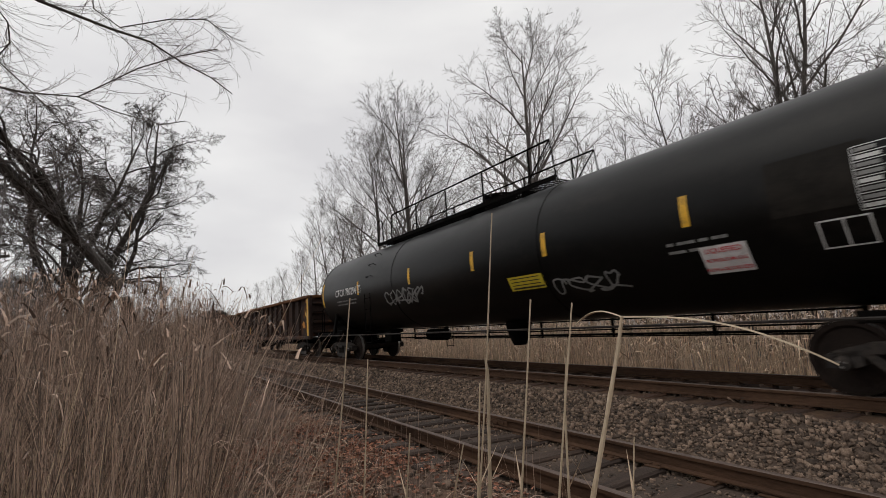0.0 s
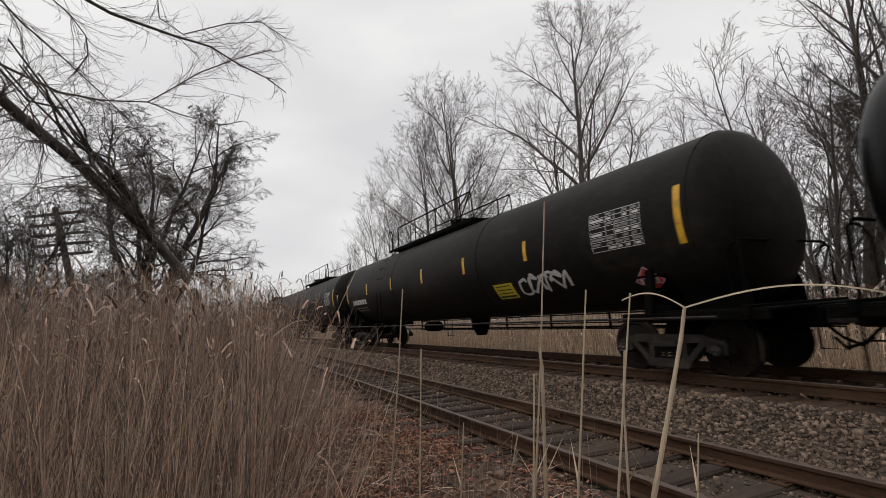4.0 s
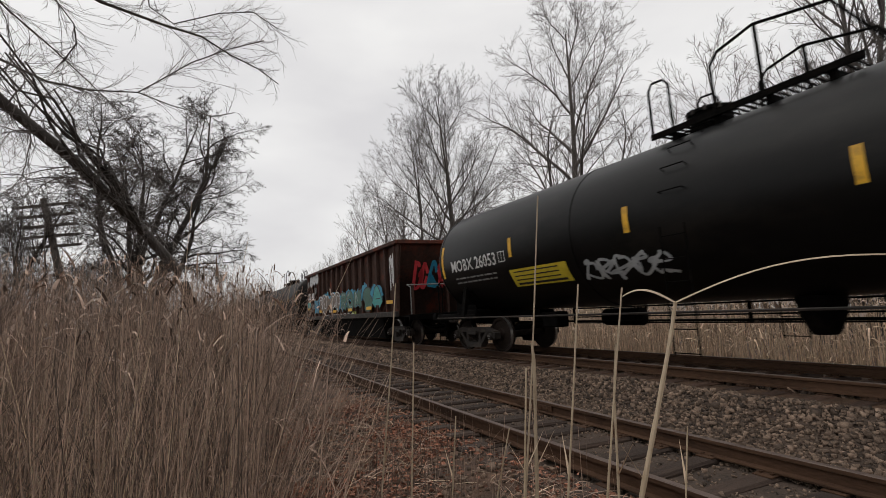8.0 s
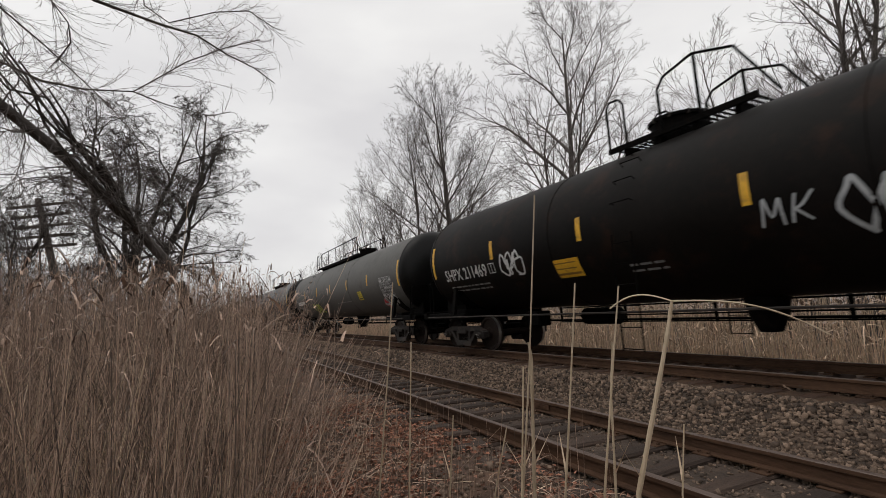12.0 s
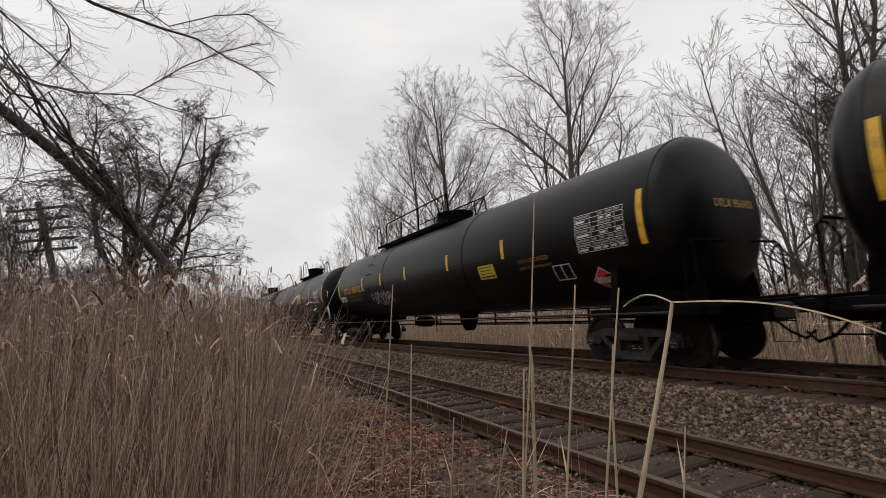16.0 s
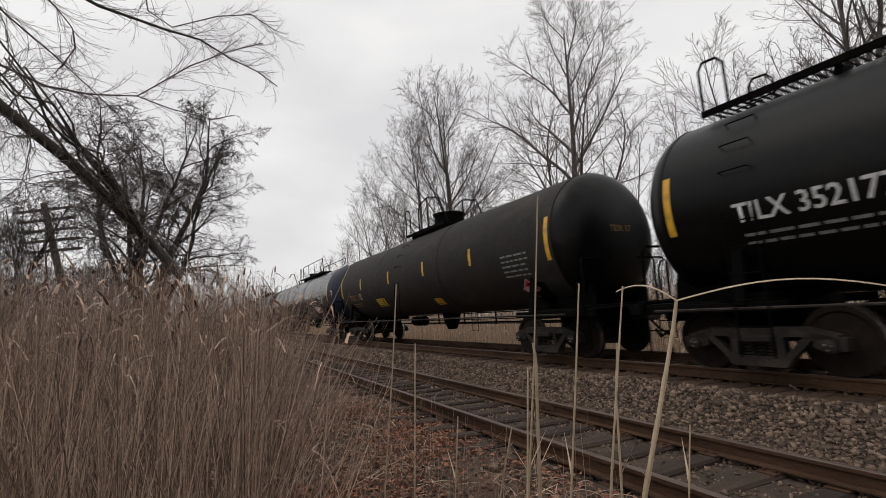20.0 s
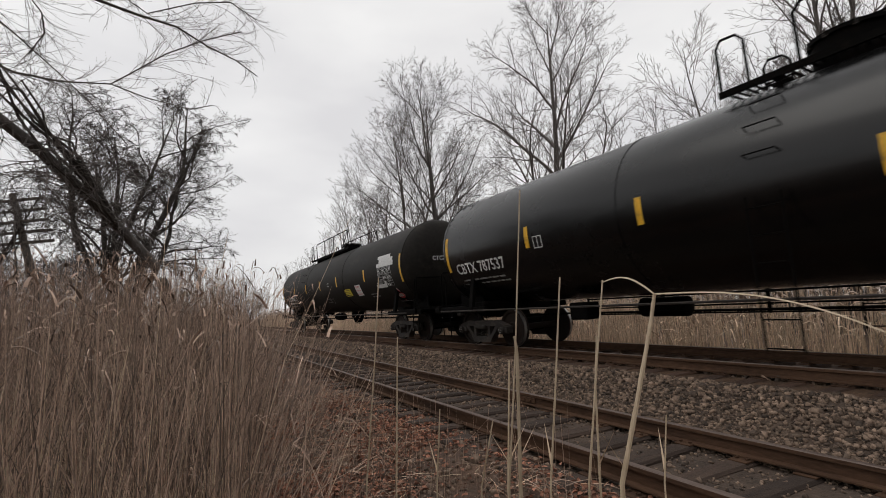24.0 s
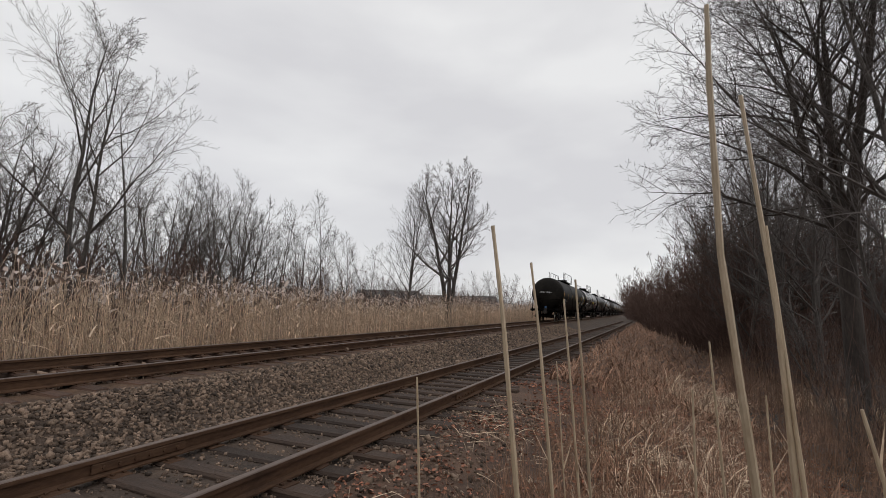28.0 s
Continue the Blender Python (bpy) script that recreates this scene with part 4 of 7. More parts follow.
def placard(car, x, z, w, h, mat, lines=3, ink="black", label="yellow emergency placard", tilt=0.0, words=None):
    """A stuck-on sheet with bars or words."""
    s = skin_patch(x - w / 2, x + w / 2, z - h / 2, z + h / 2, mat, 0.009)
    for v in range(len(s.v)):
        p = s.v[v]
        s.v[v] = (p[0], p[1], p[2] + tilt * (p[0] - x))
    if not words:
        for k in range(lines):
            zz = z + h / 2 - h * (k + 0.7) / (lines + 0.4)
            big = k == lines - 1
            skin_patch(x - w * 0.43, x + w * (0.43 if big else 0.36), zz - h * (0.06 if big else 0.03), zz + h * (0.06 if big else 0.03), ink, 0.011, 1, s)
    p = part("placard", s.mesh("placard"), car, label=label)
    for k, wd in enumerate(words or ()):
        size = min(h / len(words) * 0.95, w * 1.5 / max(6, len(wd)))
        part("lettering", text_mesh(wd, size, ink, (R_TANK + 0.005, Z_TANK, z + h / 2 - h * (k + 0.5) / len(words))), p, pose(x, 0, 0))


def small_frame(car, x, z, w=0.5, h=0.36):
    s = Shape()
    for a, b, c, d in ((-w / 2, w / 2, -h / 2, -h / 2 + 0.02), (-w / 2, w / 2, h / 2 - 0.02, h / 2), (-w / 2, -w / 2 + 0.02, -h / 2, h / 2), (w / 2 - 0.02, w / 2, -h / 2, h / 2), (-0.01, 0.01, -h / 2, h / 2)):
        skin_patch(x + a, x + b, z + c, z + d, "white", 0.007, 3, s)
    part("stencil_frame", s.mesh("stencil_frame"), car)


CARS = []


def tank_car(front, rear, mark, label, paint="tank_black", ink="white", mark_size=0.36, mark_z=1.94, kind="long", plat=(4.4, 10.1), dome_at=8.4, dome_size=(0.44, 0.34), extra=None, strips=(3.0, 5.9, 8.7, 11.5, 14.3), head=None, gap=(1.4, 1.4), cap="truck", end_mark=True, sz=2.5, text_at=0.6, load=(), mark_w=None, frame_at=None):
    """front, rear: where its end strips stand at the start of the clip, along the track."""
    mid, half = (front + rear) / 2, (front - rear) / 2 + 0.12
    car = thing("tank_car", None, label, "tank car", "cars of the freight train")
    car.matrix_basis = pose(mid, YC, ZM, CANT)
    CARS.append((car, mid))
    plate = part("tank", tank_mesh(half, paint, [-half, -half * 0.34, half * 0.33, half], head), car)
    R = -half + 0.12
    for out, g in ((1, gap[0]), (-1, gap[1])):
        end_gear(car, out * half, out, out * (half - 0.12 + g))
        s = Shape()
        x = out * (half - 0.95)
        n, a0 = 9, 0.95
        vs, fs = [], []
        for k in range(n):
            a = -math.pi / 2 + a0 * (2 * k / (n - 1) - 1)
            for q in (-0.3, 0.3):
                vs += [(x + q, (R_TANK + 0.015) * math.cos(a), Z_TANK + (R_TANK + 0.015) * math.sin(a))]
        fs = [(2 * k, 2 * k + 1, 2 * k + 3, 2 * k + 2) for k in range(n - 1)]
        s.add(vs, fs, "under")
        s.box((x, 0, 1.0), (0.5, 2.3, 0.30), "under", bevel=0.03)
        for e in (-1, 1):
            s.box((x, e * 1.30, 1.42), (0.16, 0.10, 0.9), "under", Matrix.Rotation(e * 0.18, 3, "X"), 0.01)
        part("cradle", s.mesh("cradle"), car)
        truck(car, out * (half - 0.92), cap)
    L = front - rear
    strip(car, R, 0.95, sz)
    strip(car, -R, 0.95, sz)
    for u in strips:
        strip(car, R + u, 0.46, sz)
    if kind:
        platform(car, R + plat[0], R + plat[1], kind)
        ladder(car, R + plat[0] + 0.78, -1)
        ladder(car, R + plat[0] + 0.78, 1)
    dome(car, R + dome_at, *dome_size)
    side_rails(car, half)
    if mark == "bars":
        bars(car, R + 1.7, mark_z + 0.05, 1, 1.9, ink, h=0.22, seed=len(CARS), name="faded_mark")
        bars(car, R + 1.7, mark_z - 0.25, 2, 1.7, "dim_white", seed=len(CARS))
    elif mark:
        me = text_mesh(mark, mark_size, ink, (R_TANK, Z_TANK, mark_z))
        full = max(v.co.x for v in me.vertices) * 2
        w = mark_w or full * 0.9
        x0 = R + text_at
        part("lettering", me, car, pose(x0 + w / 2, 0, 0) @ Matrix.Diagonal((w / full, 1, 1, 1)), "stencilled car mark")
        if load:
            for q, line in enumerate(load):
                part("lettering", text_mesh(line, 0.13, "dim_gold" if ink == "gold" else "white", (R_TANK, Z_TANK, mark_z - 0.27 - 0.17 * q)), car, pose(x0 + w / 2 + 0.05, 0, 0))
        else:
            bars(car, x0 + w / 2, mark_z - mark_size * 0.5 - 0.12, 2, w * 0.92, "dim_white" if ink == "white" else ink, seed=len(CARS))
        small_frame(car, R + frame_at[0] if frame_at else x0 + w + 0.24, frame_at[1] if frame_at else mark_z + 0.03, 0.26, 0.26)
        if end_mark:
            me = text_mesh(mark, 0.19, ink)
            for v in me.vertices:
                v.co = Vector((half + 0.66, v.co.x, v.co.z))
            part("end_lettering", me, car, pose(0, -0.1, Z_TANK + 0.1))
            me2 = text_mesh(mark, 0.19, ink)
            for v in me2.vertices:
                v.co = Vector((-half - 0.66, -v.co.x, v.co.z))
            part("end_lettering", me2, car, pose(0, 0.1, Z_TANK + 0.1))
    if extra:
        extra(car, R, L)
    return car


def gondola(front, rear, label, paint, marks=(), extra=None, stencils=True):
    mid, half = (front + rear) / 2, (front - rear) / 2
    car = thing("gondola_car", None, label, "gondola car", "cars of the freight train")
    car.matrix_basis = pose(mid, YC, ZM, CANT)
    CARS.append((car, mid))
    z0, z1, W = 0.84, 2.76, 1.46
    for e, nm in ((-1, "side_wall"), (1, "side_wall")):
        s = Shape()
        s.box((0, e * (W - 0.14), (z0 + z1) / 2), (2 * half, 0.03, z1 - z0), paint)
        s.box((0, e * (W - 0.03), z1 - 0.05), (2 * half + 0.04, 0.22, 0.13), "rust_rim", bevel=0.02)
        s.box((0, e * (W - 0.01), z0 + 0.06), (2 * half, 0.12, 0.14), paint, bevel=0.015)
        part(nm, s.mesh(nm), car)
        n = 15
        for k in range(n):
            x = half - 1.62 - (2 * half - 2.3) * k / (n - 1)
            part("rib", shared(("rib", paint), lambda: rib_mesh(paint, z1 - z0 - 0.2)), car, pose(x, e * (W - 0.125), z0 + 0.12, 0, 0, 0 if e < 0 else 180))
    for out in (-1, 1):
        s = Shape()
        s.box((out * half, 0, (z0 + z1) / 2 + 0.05), (0.05, 2 * W - 0.1, z1 - z0 - 0.1), paint)
        part("end_wall", s.mesh("end_wall"), car)
        for k in range(4):
            part("end_beam", shared(("end_beam", paint), lambda: Shape().box((0, 0, 0), (0.12, 2 * W - 0.3, 0.10), paint, bevel=0.02).mesh("end_beam")), car, pose(out * (half + 0.07), 0, z0 + 0.3 + k * 0.42))
        part("end_rim", Shape().box((out * (half + 0.04), 0, z1 - 0.05), (0.16, 2 * W - 0.3, 0.13), "rust_rim", bevel=0.02).mesh("end_rim"), car)
        for e in (-1, 1):
            part("corner_post", Shape().box((out * (half + 0.02), e * (W - 0.05), (z0 + z1) / 2 - 0.07), (0.16, 0.14, z1 - z0 - 0.1), paint, bevel=0.02).mesh("corner_post"), car)
        for k in range(5):
            part("grab_iron", Shape().tube([(out * (half + 0.17), -W + 0.15, 1.0 + k * 0.34), (out * (half + 0.17), -W + 0.6, 1.0 + k * 0.34)], 0.012, "under", 5).mesh("grab_iron"), car)
        for q in (0.3, 0.62):
            part("step", Shape().tube([(out * (half - 0.1), -W, 0.9), (out * (half - 0.1), -W, q), (out * (half - 0.5), -W, q), (out * (half - 0.5), -W, 0.9)], 0.016, "under", 5).mesh("step"), car)
        part("coupler", shared("coupler", coupler_mesh), car, pose(out * (half + 0.1), 0, 0, 0, 0, 0 if out > 0 else 180))
        truck(car, out * (half - 2.0))
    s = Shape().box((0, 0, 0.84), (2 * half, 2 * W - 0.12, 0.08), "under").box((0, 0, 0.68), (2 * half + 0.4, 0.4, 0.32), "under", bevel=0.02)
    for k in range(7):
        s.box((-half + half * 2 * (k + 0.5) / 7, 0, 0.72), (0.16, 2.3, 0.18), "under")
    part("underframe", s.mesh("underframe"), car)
    rng = random.Random(int(mid))
    s = Shape()
    for k in range(60):
        x, y = rng.uniform(-half + 0.5, half - 0.5), rng.uniform(-1.1, 1.1)
        s.tube([(x, y, 2.45 + rng.uniform(0, 0.35)), (x + rng.uniform(-0.9, 0.9), y + rng.uniform(-0.3, 0.3), 2.55 + rng.uniform(0, 0.5))], rng.uniform(0.02, 0.06), "rail", 5)
    tagged(part("scrap_load", s.mesh("scrap_load"), car, label="rusty scrap metal load"), kind="stuff")
    for x, h in ((half - 0.64, 0.95), (half - 3.7, 0.46), (half - 6.7, 0.46), (half - 9.74, 0.46), (half - 12.6, 0.46), (half - 15.2, 0.46)):
        part("reflective_strip", shared(("gstrip", h), lambda: Shape().box((0, 0, 0), (0.13, 0.006, h), "yellow").mesh("strip")), car, pose(x, -(W - 0.120), 1.42 if h < 0.5 else 1.55), "yellow reflective strip")
    s = Shape()
    small = ((half - 6.3, 1.62, 0.3, 0.05), (half - 6.3, 1.5, 0.42, 0.04), (half - 4.0, 1.05, 0.34, 0.04))
    for x, z, w, h in ((half - 2.24, 1.54, 0.44, 0.03), (half - 2.24, 1.15, 0.44, 0.03), (half - 2.46, 1.345, 0.03, 0.42), (half - 2.14, 1.42, 0.03, 0.24), (half - 2.05, 1.32, 0.2, 0.03), (half - 2.33, 1.43, 0.12, 0.06), (half - 3.2, 1.42, 0.2, 0.05), (half - 3.2, 1.3, 0.34, 0.05), (half - 1.3, 1.12, 0.22, 0.03), (half - 1.3, 1.06, 0.14, 0.03), (half - 0.86, 1.13, 0.24, 0.03), (half - 0.86, 1.05, 0.28, 0.03), (half - 4.0, 1.05, 0.34, 0.04), (half - 4.0, 0.99, 0.3, 0.03), (half - 9.0, 1.05, 0.4, 0.05)) if stencils else small:
        s.box((x, -(W - 0.121), z), (w, 0.004, h), "white")
    tagged(part("stencil", s.mesh("stencil"), car, label="small white stencils"), kind="stuff")
    for body, size, u, z, mat in marks:
        part("lettering", text_mesh(body, size, mat), car, pose(-half + 2 * half * u, -(W - 0.119), z))
    if extra:
        extra(car, half, W)
    return car


def rib_mesh(paint, h):
    s = Shape()
    vs = [(-0.08, 0, 0), (-0.055, -0.125, 0), (0.055, -0.125, 0), (0.08, 0, 0), (-0.08, 0, h), (-0.055, -0.125, h), (0.055, -0.125, h), (0.08, 0, h)]
    s.add(vs, [(0, 1, 5, 4), (1, 2, 6, 5), (2, 3, 7, 6), (0, 3, 2, 1), (4, 5, 6, 7)], paint)
    return s.mesh("rib")


def hopper_car(front, rear, label):
    """Open-top hopper with sloped ends and tall ribbed sides."""
    mid, half = (front + rear) / 2, (front - rear) / 2
    car = thing("hopper_car", None, label, "hopper car", "cars of the freight train")
    car.matrix_basis = pose(mid, YC, ZM, CANT)
    CARS.append((car, mid))
    z0, z1, W, p = 1.12, 3.75, 1.48, "hopper"
    for e in (-1, 1):
        s = Shape()
        y = e * (W - 0.14)
        s.add([(-half + 0.45, y, z0), (half - 0.45, y, z0), (half, y, z1), (-half, y, z1), (-half + 0.45, y - e * 0.03, z0), (half - 0.45, y - e * 0.03, z0), (half, y - e * 0.03, z1), (-half, y - e * 0.03, z1)],
              [(0, 1, 2, 3), (7, 6, 5, 4), (0, 4, 5, 1), (2, 6, 7, 3), (1, 5, 6, 2), (0, 3, 7, 4)][:: 1], p)
        s.box((0, e * (W - 0.04), z1), (2 * half + 0.1, 0.22, 0.15), p, bevel=0.02)
        s.box((0, e * (W - 0.01), z0 + 0.02), (2 * half - 0.5, 0.14, 0.2), "truck", bevel=0.02)
        part("side_wall", s.mesh("side_wall"), car)
        n = 16
        for k in range(n):
            x = -half + 0.36 + (2 * half - 0.72) * k / (n - 1)
            part("rib", shared(("rib", p, 2), lambda: rib_mesh(p, z1 - z0 - 0.2)), car, pose(x, e * (W - 0.125), z0 + 0.12, 0, 0, 0 if e < 0 else 180))
    for out in (-1, 1):
        s = Shape()
        f = lambda a: out * a
        s.add([(f(half), -W + 0.1, z1), (f(half), W - 0.1, z1), (f(half - 1.9), W - 0.1, 1.05), (f(half - 1.9), -W + 0.1, 1.05)], [(0, 1, 2, 3)], p)
        s.add([(f(half - 0.05), -W + 0.1, z1), (f(half - 0.05), W - 0.1, z1), (f(half - 1.95), W - 0.1, 1.05), (f(half - 1.95), -W + 0.1, 1.05)], [(3, 2, 1, 0)], p)
        s.box((f(half), 0, z1), (0.18, 2 * W, 0.15), p, bevel=0.02)
        for e in (-1, 1):
            s.add([(f(half - 0.02), e * (W - 0.05), z1), (f(half - 0.5), e * (W - 0.05), z1), (f(half - 0.75), e * (W - 0.05), z0), (f(half - 0.40), e * (W - 0.05), z0), (f(half - 0.02), e * (W - 0.12), z1), (f(half - 0.5), e * (W - 0.12), z1), (f(half - 0.75), e * (W - 0.12), z0), (f(half - 0.40), e * (W - 0.12), z0)], [(0, 1, 2, 3), (7, 6, 5, 4), (0, 3, 7, 4), (1, 5, 6, 2)], p)
            s.box((f(half - 0.45), e * 0.75, 1.6), (0.10, 0.10, 1.3), p)
        part("end_slope", s.mesh("end_slope"), car, label="sloped end sheet")
        s = Shape()
        s.box((f(half + 0.1), 0, 0.9), (1.6, 0.6, 0.32), "under", bevel=0.02)
        s.box((f(half + 0.62), 0, 1.0), (0.10, 2.8, 0.2), "under", bevel=0.01)
        s.box((f(half - 0.3), 0, 1.04), (1.9, 2.7, 0.05), "under")
        part("end_sill", s.mesh("end_sill"), car)
        s = Shape()
        s.tube([(f(half + 0.6), -1.3, 1.1), (f(half + 0.6), -1.3, 2.05), (f(half + 0.3), -1.3, 2.15), (f(half + 0.3), 0.4, 2.15)], 0.02, "dim_white", 6)
        for q in (0.3, 0.62):
            s.tube([(f(half + 0.55), -1.38, 1.0), (f(half + 0.55), -1.38, q), (f(half + 0.15), -1.38, q), (f(half + 0.15), -1.38, 1.0)], 0.016, "under", 5)
        part("grab_iron", s.mesh("grab_iron"), car)
        part("coupler", shared("coupler", coupler_mesh), car, pose(f(half + 0.78), 0, 0, 0, 0, 0 if out > 0 else 180))
        truck(car, f(half - 1.1))
    # Hopper bays widened to near-black boxes that stand in for shade under the sill.
    for k in range(4):
        s = Shape()
        w_ = (2 * half - 4.6) / 8
        x = -half + 2.3 + w_ * (2 * k + 1)
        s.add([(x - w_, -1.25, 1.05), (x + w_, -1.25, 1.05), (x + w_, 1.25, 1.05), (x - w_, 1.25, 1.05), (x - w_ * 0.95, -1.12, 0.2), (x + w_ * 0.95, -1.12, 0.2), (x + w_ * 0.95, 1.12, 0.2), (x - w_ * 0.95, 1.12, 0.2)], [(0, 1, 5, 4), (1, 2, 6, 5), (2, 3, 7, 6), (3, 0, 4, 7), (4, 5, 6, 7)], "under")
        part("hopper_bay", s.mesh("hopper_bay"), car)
    y = -(W - 0.14)
    fl = flat_at(-(W - 0.142))
    on_ribs = flat_at(-(W + 0.002))
    fat_letters(car, "JONPR", -2.1, 1.86, 4.25, 0.95, ("tag_brown",), "white", on_ribs, 21, "grey-brown graffiti letters with white outlines on a cyan cloud", "sky_blue", 0.44)
    fat_letters(car, "ROM", 1.65, 1.84, 3.1, 0.98, ("green",), "black", on_ribs, 22, "large dark green graffiti letters on a cyan cloud", "sky_blue", 0.33, "silver")
    fat_letters(car, "SA", 4.6, 1.82, 2.2, 1.0, ("green", "teal"), "black", on_ribs, 23, "green and teal graffiti letters", "sky_blue", 0.38)
    fat_letters(car, "OAP", -5.25, 3.33, 1.95, 0.62, ("silver",), "dim_white", on_ribs, 24, "faded white bubble tag", None, 0.5)
    graffiti(car, 31, -6.66, 3.2, 0.42, 0.36, ("dim_white",), on_ribs, 5, 0.03, "small white scrawl")
    graffiti(car, 32, -4.9, 2.72, 0.5, 0.42, ("dim_white",), on_ribs, 6, 0.028, "small white scrawl")
    graffiti(car, 33, -5.66, 1.8, 0.62, 0.36, ("dim_white",), on_ribs, 6, 0.028, "thin white tag")
    fat_letters(car, "O", -6.6, 1.93, 0.74, 0.36, ("teal",), "sky_blue", on_ribs, 34, "teal sprayed patch", "sky_blue", 0.5)
    graffiti(car, 27, -0.4, 1.22, 5.5, 0.16, ("white", "silver"), on_ribs, 9, 0.025, "thin white drips and scrawls along the sill")
    graffiti(car, 28, 2.2, 1.26, 0.7, 0.18, ("lime",), on_ribs, 4, 0.035, "yellow scrawl on the sill")
    graffiti(car, 29, -4.8, 1.8, 0.85, 0.75, ("sky_blue",), on_ribs, 7, 0.10, "blue spray strokes")
    for u, z in ((-half + 0.72, 1.7), (-3.78, 1.5), (-0.98, 1.44), (1.62, 1.44), (4.2, 1.44), (half - 0.9, 1.6)):
        part("reflective_strip", shared("hstrip", lambda: Shape().box((0, 0, 0), (0.62, 0.006, 0.13), "yellow").mesh("strip")), car, pose(u, -(W + 0.018), z), "yellow reflective strip")
    for body, x in (("RM", -6.6), ("LX", -5.69)):
        q = part("mark_panel", Shape().box((x, y - 0.13, 2.43), (0.58, 0.006, 0.36), "paper").mesh("mark_panel"), car)
        part("lettering", text_mesh(body, 0.4, "black"), q, pose(x, y - 0.136, 2.43))
    graffiti(car, 25, 0, 0, 1.5, 1.1, ("red", "red", "sky_blue"), lambda u, v, l: Vector((half - 0.42 + 0.35 * v + l + 0.02, u, 2.55 + v)), 4, 0.13, "red and blue graffiti on the end")
    graffiti(car, 26, half - 0.62, 2.7, 0.42, 1.3, ("white",), lambda u, v, l: Vector((u, -(W - 0.03) - l, v)), 3, 0.05, "white scrawl")
    return car


# what is painted and stuck on each car, along its flank from the rear strip
tk = on_tank
def deco(*items):
    def run(car, R, L):
        for it in items:
            k, u = it[0], R + L * it[1]
            if k == "table":
                data_table(car, u, it[2] if len(it) > 2 else 2.5)
            elif k == "diamond":
                diamond(car, u, it[2] if len(it) > 2 else 1.45)
            elif k == "yellow":
                placard(car, u, it[2], it[3], it[4], "sign_yellow", 4, label="yellow emergency-contact placard")
            elif k == "orange":
                placard(car, u, it[2], it[3], it[4], "yellow", 3, "dim_gold", label="orange-yellow placard on the tank")
            elif k == "words":
                n = len(it[3])
                for q, wd in enumerate(it[3]):
                    size = it[4] * (1.0 if len(wd) < 14 or len(it) > 6 else 0.66)
                    part("lettering", text_mesh(wd, size, it[5], (R_TANK, Z_TANK, it[2] - q * it[4] * 1.25)), car, pose(u, 0, 0))
            elif k == "scrawl":
                scrawl(car, it[6], u, it[2], it[3], it[4], it[5], on_tank, len(it[6]) + int(u), "white sprayed graffiti letter")
            elif k == "patch":
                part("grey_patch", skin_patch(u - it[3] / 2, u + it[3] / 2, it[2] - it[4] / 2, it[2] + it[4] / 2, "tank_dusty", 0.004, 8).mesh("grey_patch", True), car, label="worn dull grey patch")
            elif k == "sheet":
                placard(car, u, it[2], it[3], it[4], "paper", 3, "red", label="white placard with red writing", words=it[5] if len(it) > 5 else None)
            elif k == "bars":
                bars(car, u, it[2], it[3], it[4], seed=int(u * 7))
            elif k == "frame":
                small_frame(car, u, it[2])
            elif k == "tag":
                graffiti(car, it[6], u, it[2], it[3], it[4], it[5], on_tank, it[7] if len(it) > 7 else 5, it[8] if len(it) > 8 else 0.05, "sprayed graffiti tag", it[9] if len(it) > 9 else ())
    return run


LPG = ("LIQUEFIED", "PETROLEUM GAS", "NON-ODORIZED")
NON = ("NON-ODORIZED", "LIQUEFIED PETROLEUM GAS")
B = "black tank car with yellow strips"
tank_car(-0.4, -18.7, "CTCX 780294", B + " and a worn grey patch", text_at=1.38, mark_z=2.44, mark_w=1.97, plat=(3.7, 12.2), dome_at=9.6, strips=(3.5, 7.1, 10.1, 12.4, 15.2), extra=deco(("diamond", 0.985, 1.2), ("patch", 0.916, 2.5, 1.0, 0.72), ("table", 0.968, 2.42), ("sheet", 0.852, 1.72, 0.62, 0.44, LPG), ("bars", 0.838, 2.05, 2, 1.0), ("yellow", 0.640, 1.81, 1.05, 0.32), ("frame", 0.926, 1.84), ("tag", 0.36, 1.95, 2.2, 0.5, ("dim_white",), 3, 6, 0.05), ("tag", 0.72, 1.62, 1.6, 0.4, ("dim_white",), 4, 4, 0.04)))
gondola(-20.7, -37.2, "rust-streaked brown gondola car with orange rust", "gondola_orange", stencils=False, extra=lambda car, half, W: (
    part("paint_patch", Shape().box((half - 0.2, -(W - 0.0), 1.8), (0.2, 0.006, 1.7), "yellow").mesh("paint_patch"), car, label="peeling yellow paint"),
    peeling(car, half - 0.8, 1.85, 0.8, 1.3, ("rust_rim", "orange", "yellow", "rust_rim"), flat_at(-(W - 0.12)), 7, "peeling orange and yellow paint"), graffiti(car, 8, 1.0, 2.0, 1.6, 0.5, ("dim_white",), flat_at(-(W - 0.10)), 4, 0.03, "faint white tag")))
